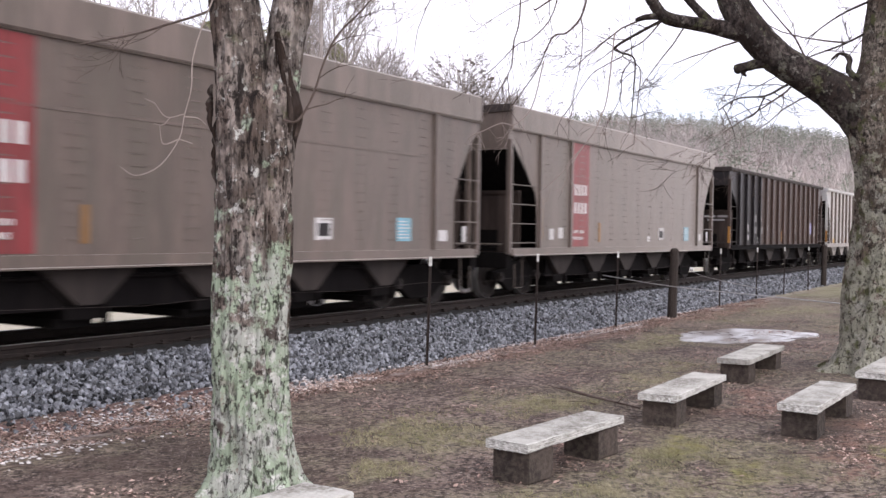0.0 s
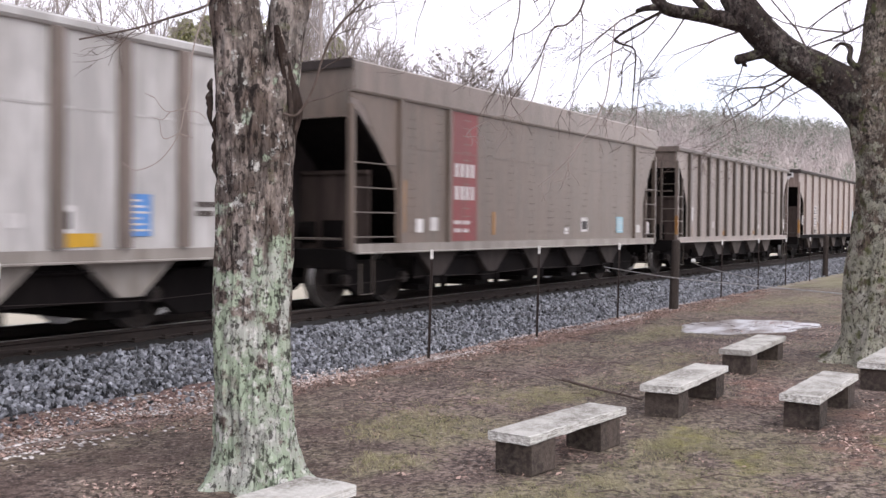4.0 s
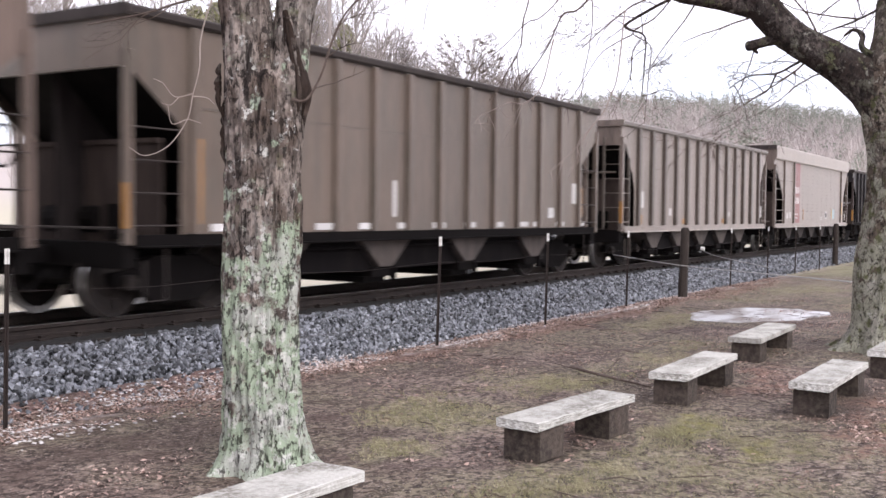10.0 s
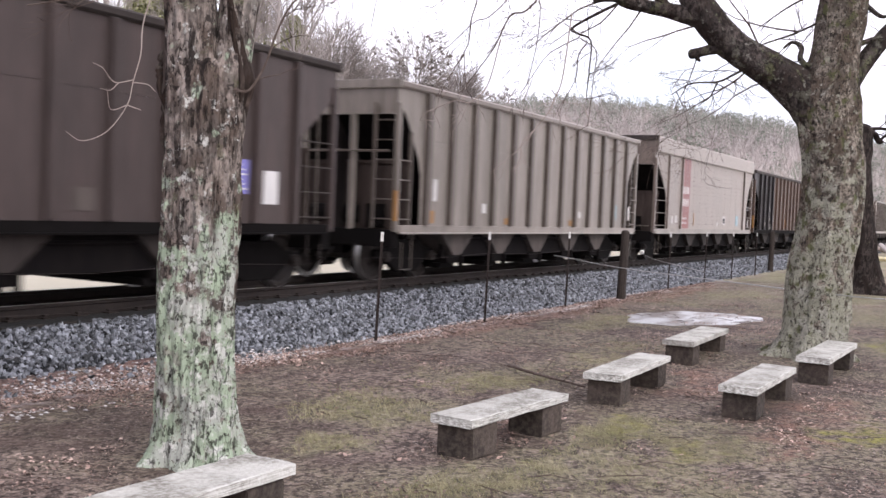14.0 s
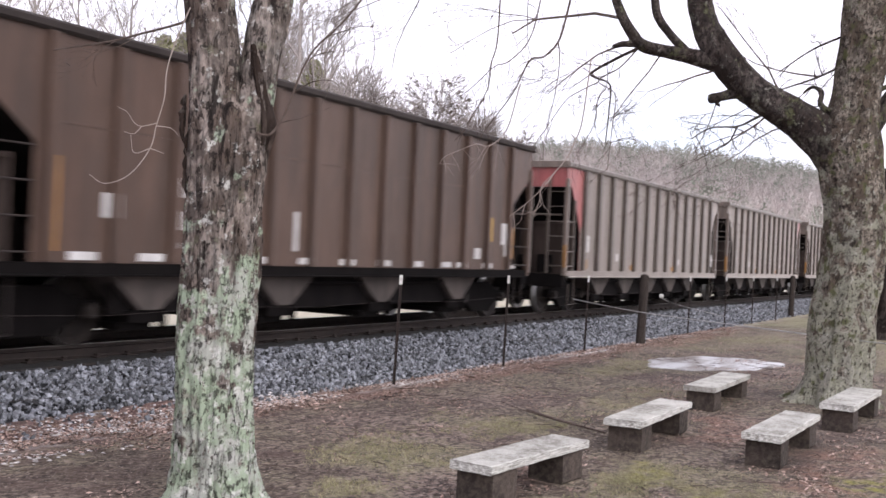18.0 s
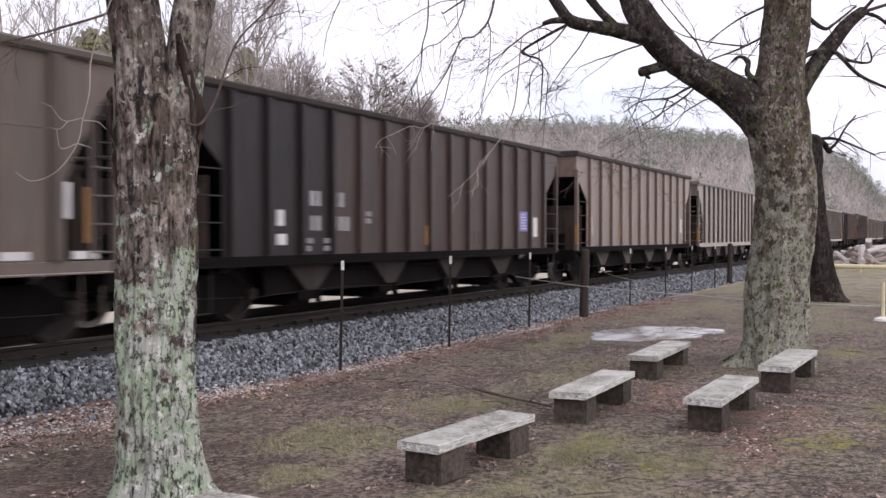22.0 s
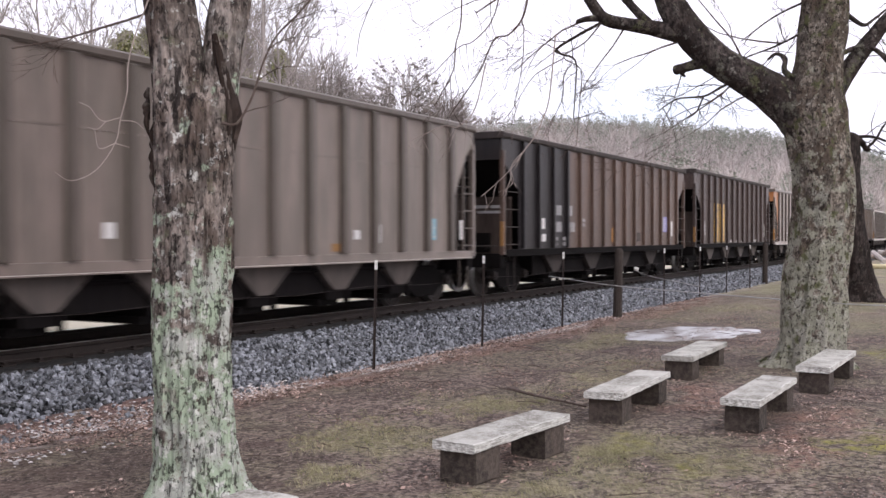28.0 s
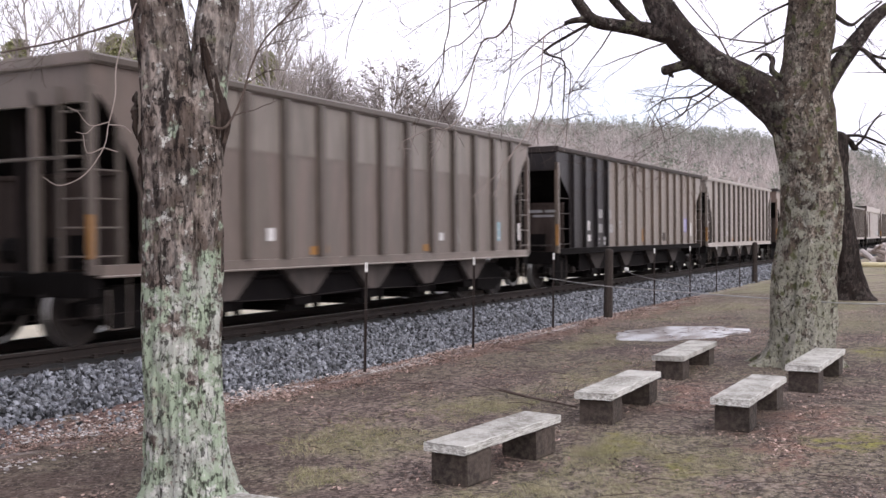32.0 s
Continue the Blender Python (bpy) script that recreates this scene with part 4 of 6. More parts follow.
    part("air_reservoir", own("reservoir", lambda: Shape().tube([(0.7, -0.35, 1.25), (0.7, 0.75, 1.25)], [0.2, 0.2], 14).box(0.55, -0.95, 1.0, 0.85, -0.55, 1.45).tube([(0.4, -0.9, 1.1), (1.3, -0.9, 1.05), (2.2, -0.6, 0.98)], 0.03, 6).mesh("air_reservoir", UNDER)), None, car)
    part("centre_sill", own("centre_sill", lambda: Shape().box(0.1, -0.32, 0.50, LB - 0.1, 0.32, 0.93).mesh("centre_sill", SHADE_STEEL)), None, car)
    # black plates added behind the bays in place of the underbody shade
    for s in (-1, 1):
        part("hopper_side_plate", own("shade_plate", lambda: Shape().box(2.3, -0.025, 0.42, LB - 2.3, 0.025, 0.94).mesh("hopper_side_plate", SHADE_STEEL)), None, car, at=(0, s * 1.245, 0))
    part("hopper_floor", own("floor", lambda: Shape().box(2.4, -SIDE + 0.04, 0.98, LB - 2.4, SIDE - 0.04, 1.04).mesh("hopper_floor", SHADE_STEEL)), None, car)
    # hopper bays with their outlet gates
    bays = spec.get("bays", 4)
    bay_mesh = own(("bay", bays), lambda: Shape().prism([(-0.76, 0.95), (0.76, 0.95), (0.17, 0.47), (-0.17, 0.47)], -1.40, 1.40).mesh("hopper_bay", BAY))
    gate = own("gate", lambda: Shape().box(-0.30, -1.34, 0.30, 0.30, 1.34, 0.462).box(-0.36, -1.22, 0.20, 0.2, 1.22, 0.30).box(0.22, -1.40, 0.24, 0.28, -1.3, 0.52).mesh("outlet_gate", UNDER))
    for i in range(bays):
        x = LB / 2 + (i - (bays - 1) / 2) * (8.2 / (bays - 1)) if bays > 1 else LB / 2
        b = part("hopper_bay", bay_mesh, bay, car, at=(x, 0, 0))
        part("outlet_gate", gate, None, b)
    part("cross_pipe", own("cross_pipe", lambda: Shape().tube([(2.9, -1.34, 0.80), (LB - 2.9, -1.34, 0.80)], 0.028, 6).mesh("train_pipe", SHADE_STEEL)), None, car)
    # painted panels, placards and stencils
    y0 = -SIDE + 0.012 if flat else -SIDE + 0.008
    for name, x, z, w, h, mat in spec.get("marks", ()):
        if not flat:
            x = spec.get("inset", 0.0) + (1.048 * x - 0.95 if n < 10 and x < 11 else 0.95 * (x - 0.45 if x > 11 else x))
        front = y0 - {"stencil_bar": 0.004, "stencil_inside": 0.004, "stencil_top": 0.008}.get(name, 0.0)
        part(name, Shape().box(x, front, z, x + w, -SIDE + 0.02, z + h), mat, car)
        if mat in (BLUE, VIOLET, CYAN) and h > 0.3:
            lines = Shape()
            for q in range(6):
                zz = z + h * (0.12 + 0.14 * q)
                lines.box(x + w * 0.1, front - 0.004, zz, x + w * (0.9 - 0.25 * ((q * 7) % 3) / 2), front, zz + h * 0.05)
            part("print_line", lines, WHITE, car, "lines of small unreadable print")
    wheels = []
    for x in (1.28, LB - 1.28):
        wheels += [(o, w, x) for o, w in build_truck(car, x)]
    return car, wheels


def brake_wheel():
    sh = Shape()
    pts = [(0, 0.28 * math.cos(a * math.pi / 10), 0.28 * math.sin(a * math.pi / 10)) for a in range(21)]
    sh.tube(pts, 0.018, 6)
    for a in range(4):
        w = a * math.pi / 2
        sh.tube([(0, 0, 0), (0, 0.28 * math.cos(w), 0.28 * math.sin(w))], 0.012, 5)
    return sh.mesh("brake_wheel", UNDER)


def stencil(x, z, h, pattern, mat):
    """A line of unreadable stencilled characters: a bar for each, with gaps where the pattern has them."""
    out = []
    for i, c in enumerate(pattern):
        if c != " ":
            out.append(("stencil_bar", x + i * h * 0.78, z, h * 0.46, h, mat))
    return out


RED_SIDE = [("painted_panel", 3.12, 1.09, 0.95, 2.39, RED)] + stencil(3.24, 2.28, 0.25, "####", WHITE) + stencil(3.24, 1.86, 0.25, "####", WHITE) + stencil(3.22, 1.40, 0.07, "##### #####", WHITE) + stencil(3.22, 1.25, 0.07, "##### ####", WHITE)
LOW_MARKS = [("placard", 1.93, 1.25, 0.22, 0.24, WHITE), ("placard", 2.40, 1.28, 0.24, 0.24, WHITE), ("reflective_strip", 1.50, 1.25, 0.09, 0.9, STRIPE), ("placard", 12.55, 1.22, 0.3, 0.2, WHITE), ("stencil_bar", 4.7, 1.2, 0.10, 0.45, STRIPE), ("placard", 8.1, 1.20, 0.20, 0.14, WHITE), ("stencil_frame", 9.0, 1.24, 0.40, 0.34, WHITE), ("stencil_inside", 9.06, 1.30, 0.28, 0.2, BLACK), ("placard", 11.2, 1.22, 0.44, 0.4, CYAN), ("placard", 13.4, 1.2, 0.14, 0.3, WHITE)]


def boxed(x, z, w, pattern, mat):
    """A white patch with a dark field and light characters on it."""
    h = w * 0.72 if w < 0.45 else w * 0.58
    return [("white_patch", x - 0.05, z - 0.05, w + 0.1, h + 0.1, WHITE), ("stencil_inside", x, z, w, h, mat)] + [("stencil_top", x + (i + 0.16) * w / len(pattern), z + h * 0.14, w / len(pattern) * 0.62, h * 0.72, WHITE) for i in range(len(pattern))]


WHITE_PATCH = boxed(3.80, 1.98, 0.42, "##", BLACK) + boxed(3.80, 1.50, 0.42, "##", BLACK) + boxed(4.68, 1.95, 0.55, "##", BLACK) + boxed(4.68, 1.46, 0.55, "###", BLACK) + [("white_patch", 7.1, 1.55, 0.36, 0.46, WHITE), ("stencil_frame", 11.2, 1.2, 0.36, 0.36, WHITE), ("stencil_inside", 11.26, 1.26, 0.24, 0.2, BLACK), ("white_patch", 12.4, 1.35, 0.5, 0.32, WHITE), ("placard", 13.65, 1.75, 0.42, 0.5, CYAN), ("reflective_strip", 4.55, 1.12, 0.1, 0.5, STRIPE), ("reflective_strip", 10.2, 1.25, 0.1, 0.55, STRIPE), ("reflective_strip", 14.25, 1.3, 0.1, 0.8, STRIPE), ("placard", 1.5, 1.5, 0.2, 0.4, WHITE), ("white_patch", 3.75, 1.13, 0.5, 0.16, BAY), ("white_patch", 4.75, 1.13, 0.34, 0.16, BAY)]
STRIP_PATCH = [("reflective_strip", 2.01, 1.09, 0.15, 0.86, YELLOW), ("placard", 2.05, 1.41, 0.23, 0.23, WHITE), ("placard", 2.05, 1.22, 0.14, 0.17, WHITE), ("white_patch", 3.58, 1.80, 0.24, 0.47, WHITE)] + boxed(3.88, 1.92, 0.52, "##", BLACK) + boxed(3.88, 1.48, 0.52, "###", BLACK) + [("reflective_strip", 3.51, 1.33, 0.17, 0.44, STRIPE), ("white_patch", 3.13, 1.10, 0.66, 0.2, BAY), ("reflective_strip", 6.37, 1.33, 0.12, 0.4, STRIPE), ("white_patch", 6.6, 1.69, 0.36, 0.42, BEIGE), ("reflective_strip", 8.56, 1.29, 0.14, 0.44, STRIPE), ("white_patch", 7.95, 1.10, 0.76, 0.07, WHITE), ("placard", 9.34, 1.10, 0.22, 0.1, WHITE), ("stencil_frame", 10.17, 1.1, 0.44, 0.32, WHITE), ("stencil_inside", 10.24, 1.15, 0.30, 0.2, BROWN_MID), ("white_patch", 11.1, 1.3, 0.75, 0.26, BEIGE), ("placard", 12.44, 1.72, 0.54, 0.46, CYAN), ("reflective_strip", 13.3, 1.14, 0.14, 0.86, YELLOW), ("placard", 12.72, 1.2, 0.44, 0.2, WHITE)]
DARK_MARKS = stencil(2.28, 1.90, 0.25, "##  ##", GREY_MARK) + stencil(2.28, 1.48, 0.25, "##  ###", GREY_MARK) + stencil(2.1, 1.26, 0.09, "####     ####", GREY_MARK) + stencil(2.1, 1.13, 0.09, "###      ###", GREY_MARK) + stencil(4.2, 1.75, 0.09, "###", GREY_MARK) + stencil(4.2, 1.62, 0.09, "###", GREY_MARK) + [("placard", 1.27, 1.55, 0.2, 0.26, WHITE), ("placard", 1.27, 1.24, 0.26, 0.18, WHITE), ("reflective_strip", 1.0, 1.2, 0.08, 0.75, STRIPE), ("reflective_strip", 6.7, 1.2, 0.1, 0.4, STRIPE), ("stencil_frame", 9.2, 1.2, 0.34, 0.28, BAY), ("placard", 12.5, 1.5, 0.5, 0.5, VIOLET), ("placard", 13.4, 1.36, 0.34, 0.5, WHITE), ("reflective_strip", 10.9, 1.2, 0.08, 0.4, STRIPE)]
RIB_MARKS = [("placard", 1.45, 1.55, 0.16, 0.42, WHITE), ("placard", 3.7, 1.35, 0.18, 0.2, WHITE), ("reflective_strip", 5.0, 1.14, 0.42, 0.12, STRIPE), ("placard", 9.6, 1.32, 0.18, 0.16, WHITE), ("stencil_frame", 10.2, 1.26, 0.30, 0.32, WHITE), ("stencil_inside", 10.25, 1.31, 0.2, 0.2, BLACK), ("placard", 12.75, 1.3, 0.36, 0.42, CYAN), ("placard", 14.2, 1.3, 0.12, 0.4, WHITE), ("painted_panel", 1.28, 1.12, 0.24, 0.24, STRIPE)] + [("painted_panel", 4.9, 1.12, 0.36, 0.13, STRIPE), ("painted_panel", 8.9, 1.12, 0.3, 0.13, STRIPE)]
FOOT_SQUARES = [("white_patch", 1.5 + i * 1.14, 1.10, 0.42, 0.10, WHITE) for i in range(12)] + [("placard", 2.0, 1.62, 0.3, 0.3, WHITE), ("reflective_strip", 1.2, 1.2, 0.12, 1.1, STRIPE), ("stencil_frame", 12.5, 1.28, 0.26, 0.22, WHITE), ("placard", 13.75, 1.6, 0.24, 0.45, WHITE), ("reflective_strip", 14.25, 1.3, 0.1, 0.7, STRIPE), ("placard", 5.9, 1.3, 0.1, 0.6, WHITE)]
BROWN_MARKS = [("placard", 1.3, 1.4, 0.2, 0.55, WHITE), ("reflective_strip", 1.08, 1.25, 0.1, 0.9, STRIPE), ("reflective_strip", 4.4, 1.3, 0.09, 0.5, STRIPE), ("placard", 13.45, 1.5, 0.3, 0.55, WHITE), ("stencil_frame", 10.2, 1.25, 0.32, 0.3, WHITE), ("stencil_inside", 10.25, 1.3, 0.22, 0.2, BROWN)]
YELLOW_MARKS = [("painted_panel", 3.14, 1.15, 0.66, 1.5, YELLOW), ("painted_panel", 4.12, 1.15, 0.76, 1.5, YELLOW)] + stencil(3.22, 2.28, 0.22, "###", BLACK) + stencil(4.2, 2.28, 0.22, "###", BLACK) + stencil(3.22, 1.86, 0.22, "###", BLACK) + stencil(4.2, 1.86, 0.22, "###", BLACK) + stencil(4.2, 1.4, 0.07, "#######", BLACK) + stencil(3.22, 1.4, 0.07, "#####", BLACK) + [("painted_panel", 13.1, 1.6, 0.26, 0.42, YELLOW), ("placard", 13.9, 1.3, 0.24, 0.6, WHITE), ("reflective_strip", 1.15, 1.2, 0.12, 0.9, STRIPE), ("placard", 1.3, 1.4, 0.3, 0.55, WHITE)] + FOOT_SQUARES[4:10]

DARK_TEXT = stencil(3.3, 2.24, 0.26, "##", BLACK) + stencil(3.3, 1.80, 0.26, "##  ##", BLACK)
RED_CAR = dict(kind="flat", main=TAUPE, chord=TAUPE_PALE, bays=5, bay=BAY_DARK, marks=RED_SIDE + LOW_MARKS, label="taupe hopper car with a red panel and white stencils")
DARK_CAR = dict(kind="rib", sill=UNDER, main=BROWN, alt=BLACK, first=3, end=BLACK, chord=CHORD_DARK, arched=False, slope=SHADE_STEEL, bays=4, ribs=14, length=15.15, inset=1.05, marks=DARK_MARKS, bay=BAY_DARK, label="dark brown ribbed hopper car with a black end third")
CARS = {
    -1: RED_CAR, 0: RED_CAR, 1: dict(DARK_CAR, main=BROWN_DEEP),
    2: dict(kind="rib", main=SILVER, rib=TAUPE_PALE, bays=5, ribs=12, sill=SILL_PALE, bay=SILL_PALE, marks=stencil(6.0, 2.05, 0.22, "#  ##", BAY) + stencil(6.0, 1.68, 0.22, "##  ##", BAY) + [m_ for m_ in RIB_MARKS if m_[5] is not CYAN] + [("placard", 11.65, 1.22, 0.5, 0.52, BLUE), ("painted_panel", 10.4, 1.1, 0.45, 0.16, YELLOW), ("painted_panel", 1.75, 1.1, 0.45, 0.2, YELLOW)] + stencil(13.0, 1.6, 0.07, "########", BAY) + stencil(13.0, 1.48, 0.07, "######", BAY), label="bright bare-metal ribbed hopper car with blue placard"),
    3: dict(RED_CAR, main=TAUPE_WARM, posts=(0.3,), sill=SILL_PALE, label="brown hopper car with a red panel and a pale sill"),
    4: dict(kind="rib", main=TAUPE_PALE, rib=TAUPE_RIB, bays=5, ribs=12, marks=RIB_MARKS, label="pale taupe ribbed hopper car streaked with dirt"),
    5: dict(kind="rib", main=TAN_BROWN, sill=UNDER, bays=4, ribs=8, end_mark=True, posts=(), marks=WHITE_PATCH + [("white_patch", 12.45, 1.75, 0.75, 0.85, BEIGE), ("white_patch", 3.9, 1.14, 0.9, 0.26, BEIGE)], chord=CHORD_DARK, arched=False, label="tan brown ribbed hopper car with white painted-over patches"),
    6: dict(kind="rib", main=TAN_BROWN, sill=UNDER, bays=4, ribs=8, end_mark=True, posts=(), marks=WHITE_PATCH, chord=CHORD_DARK, arched=False, label="tan brown ribbed hopper car with white painted-over patches"),
    7: dict(kind="rib", main=BROWN_MID, sill=UNDER, bays=4, ribs=8, end_mark=True, posts=(), marks=STRIP_PATCH, chord=CHORD_DARK, arched=False, label="mid brown ribbed hopper car with yellow strips and white patches"),
    8: dict(kind="rib", main=TAUPE_WARM, sill=UNDER, bays=4, ribs=12, posts=(), chord=CHORD_DARK, arched=False, marks=FOOT_SQUARES, label="taupe ribbed hopper car with white foot patches"),
    9: dict(kind="rib", main=TAUPE_PALE, rib=TAUPE_RIB, bays=5, ribs=12, marks=RIB_MARKS, label="pale taupe ribbed hopper car with faded stencils"),
    10: dict(RED_CAR, marks=RED_SIDE + [m_ for m_ in LOW_MARKS if m_[5] is not CYAN] + [("painted_panel", 10.40, 1.24, 0.13, 0.44, YELLOW), ("placard", 10.53, 1.24, 0.52, 0.44, CYAN), ("reflective_strip", 12.78, 1.25, 0.10, 0.75, YELLOW)], label="taupe hopper car with a red panel and yellow strips"),
    11: dict(DARK_CAR, main=SOOTY, label="sooty black ribbed hopper car with small grey stencils"),
    12: dict(kind="rib", main=BEIGE, rib=TAUPE_RIB, bays=5, ribs=12, marks=RIB_MARKS, label="beige ribbed hopper car with small placards"),
    13: dict(RED_CAR, main=TAUPE_PALE, sill=SILL_PALE, label="pale taupe hopper car with a red panel and pale sill"),
    14: dict(DARK_CAR, first=3),
    15: dict(kind="rib", main=BROWN, sill=UNDER, bays=4, ribs=12, posts=(), chord=CHORD_DARK, arched=False, marks=stencil(3.25, 1.95, 0.25, "##  ##", WHITE) + stencil(3.25, 1.52, 0.25, "##  ##", WHITE) + stencil(3.2, 1.28, 0.07, "####     #####", GREY_MARK) + FOOT_SQUARES + [("painted_panel", 13.0, 1.65, 0.28, 0.5, YELLOW), ("placard", 13.9, 1.35, 0.3, 0.5, WHITE)], label="red-brown ribbed hopper car with white stencils and foot patches"),
    16: dict(kind="rib", main=TAUPE_PALE, rib=TAUPE_RIB, end=RED_END, bays=5, ribs=12, marks=RIB_MARKS, label="pale taupe ribbed hopper car with a red end"),
    17: dict(kind="rib", main=TAUPE_PALE, rib=TAUPE_RIB, end_right=RED_END, bays=5, ribs=12, marks=RIB_MARKS + DARK_TEXT, label="pale taupe ribbed hopper car with one red end"),
    18: dict(kind="rib", main=TAUPE, rib=TAUPE_RIB, bays=5, ribs=12, marks=FOOT_SQUARES, label="taupe ribbed hopper car with white foot patches"),
    19: dict(DARK_CAR, main=DARK_BROWN),
    20: dict(kind="rib", main=BROWN_MID, sill=UNDER, bays=4, ribs=11, posts=(), chord=CHORD_DARK, arched=False, marks=BROWN_MARKS, label="mid brown ribbed hopper car with white placards"),
    21: dict(kind="rib", main=TAUPE_PALE, rib=TAUPE_RIB, bays=5, ribs=12, marks=RIB_MARKS, label="taupe ribbed hopper car with pale streaks"),
    22: dict(DARK_CAR, alt=BLUE_BLACK, main=DARK_BROWN),
    23: dict(DARK_CAR, alt=BLUE_BLACK, main=TAUPE_WARM, label="tan ribbed hopper car with a blue-black end third"),
    24: dict(kind="rib", main=TAUPE_PALE, rib=TAUPE_RIB, bays=5, ribs=12, marks=RIB_MARKS, label="pale taupe ribbed hopper car with small placards"),
    25: dict(DARK_CAR),
    26: dict(kind="rib", main=DARK_BROWN, sill=UNDER, bays=4, ribs=12, chord=CHORD_DARK, arched=False, marks=YELLOW_MARKS, label="dark brown ribbed hopper car with a yellow panel"),
    27: dict(kind="rib", main=TAUPE_PALE, band=BEIGE, rib=TAUPE_RIB, end=ORANGE_END, bays=5, ribs=12, marks=RIB_MARKS + stencil(3.98, 2.2, 0.24, "##", TAUPE_RIB) + [("white_patch", 5.14, 2.16, 0.16, 0.3, GREY_MARK)] + stencil(4.88, 2.2, 0.22, "##", TAUPE_RIB) + stencil(4.0, 1.78, 0.22, "##  ##", TAUPE_RIB), label="pale taupe ribbed hopper car with an orange end"),
    28: dict(kind="rib", main=TAUPE, band=BEIGE, rib=TAUPE_RIB, bays=5, ribs=12, marks=RIB_MARKS, label="taupe ribbed hopper car with a lighter upper band"),
    29: dict(DARK_CAR, alt=BLACK, main=TAUPE_WARM, label="tan ribbed hopper car with a black end third"),
    30: dict(kind="rib", main=BEIGE, rib=TAUPE_RIB, bays=5, ribs=12, marks=RIB_MARKS, label="beige ribbed hopper car with small placards"),
    31: dict(kind="rib", main=BROWN_MID, sill=UNDER, bays=4, ribs=11, posts=(), chord=CHORD_DARK, arched=False, marks=BROWN_MARKS, label="mid brown ribbed hopper car with white placards"),
    32: dict(DARK_CAR, main=DARK_BROWN),
    33: dict(kind="rib", main=TAUPE_PALE, rib=TAUPE_RIB, bays=5, ribs=12, marks=RIB_MARKS, label="pale taupe ribbed hopper car with small placards"),
    34: dict(RED_CAR),
    35: dict(kind="rib", main=BEIGE, rib=TAUPE_RIB, bays=5, ribs=12, marks=RIB_MARKS, label="beige ribbed hopper car with small placards"),
}
# metres by which the cars stand off an even spacing
SHIFT = {-1: -0.32, 0: -0.79, 1: -0.54, 2: 0.15, 3: -0.34, 4: -0.23, 5: -0.11, 6: 0.13, 7: 0.28, 8: -0.19, 9: -0.38, 10: -1.08, 11: -1.25, 12: 0.13, 14: -1.17, 15: -0.10, 16: 0.24, 17: -0.33, 18: -0.43, 19: -1.28, 20: -0.22, 21: -0.38, 22: -0.62, 23: -0.02, 24: 0.11, 25: -0.50, 26: 0.38, 27: 0.00, 28: -0.16, 29: -0.30, 30: 0.10, 32: -0.80}
# how far the train has rolled, by seconds
ROLLED = ((0, -19.2), (1, -5.9), (2, 7.3), (3, 20.1), (4, 33.9), (7, 75.4), (8, 89.5), (9, 103.6), (10, 117.4), (11, 131.4), (12, 145.5), (13, 159.4), (14, 173.2), (17, 215.2), (18, 229.3), (19, 243.7), (20, 258.1), (21, 272.4), (22, 286.6), (23, 301.0), (24, 315.5), (25, 330.0), (26, 344.1), (29, 386.5), (30, 401.4), (31, 416.4), (32, 431.5))


def passed(t):
    """Metres that the train has rolled by t seconds, on a smooth line through the table."""
    n = len(ROLLED)
    i = max(j for j in range(n - 1) if ROLLED[j][0] <= t or j == 0)
    slope = [(ROLLED[min(j + 1, n - 1)][1] - ROLLED[max(j - 1, 0)][1]) / (ROLLED[min(j + 1, n - 1)][0] - ROLLED[max(j - 1, 0)][0]) for j in (i, i + 1)]
    (t0, s0), (t1, s1) = ROLLED[i], ROLLED[i + 1]
    d = t1 - t0
    u = (t - t0) / d
    return (2 * u ** 3 - 3 * u * u + 1) * s0 + (u ** 3 - 2 * u * u + u) * d * slope[0] + (3 * u * u - 2 * u ** 3) * s1 + (u ** 3 - u * u) * d * slope[1]


def car_x(k, t):
    return PITCH * k + SHIFT.get(k, 0.0) - passed(t)


train = {}


def build_train():
    for k, spec in CARS.items():
        car, wheels = build_car(spec)
        car.location = (car_x(k, 0), TRACK_Y, RAIL_Z)
        train[k] = (car, wheels)


def motions():
    """The train rolls past; its wheelsets turn while they are near."""
    for k, (car, wheels) in train.items():
        walk(car, [(t / 2, pose(car_x(k, t / 2), TRACK_Y, RAIL_Z)) for t in range(0, 65)])
        for ob, w, tx in wheels:
            rows, near = [], []
            steps = [i / 30 for i in range(961)]
            inside = [t for t in steps if -4 < car_x(k, t) + tx + w < 34]
            if inside:
                t0, t1 = inside[0], inside[-1]
                if t0 > 0.1:
                    rows += [(0.0, pose(w, 0, 0.46))]
                rows += [(t, pose(w, 0, 0.46, 0, -math.degrees((passed(t) - passed(t0)) / 0.455), 0)) for t in inside]
                if t1 < 31.9:
                    last_turn = -math.degrees((passed(t1) - passed(t0)) / 0.455)
                    rows += [(t1 + 0.07, pose(w, 0, 0.46, 0, last_turn, 0)), (32.0, pose(w, 0, 0.46, 0, last_turn, 0))]
                walk(ob, rows)


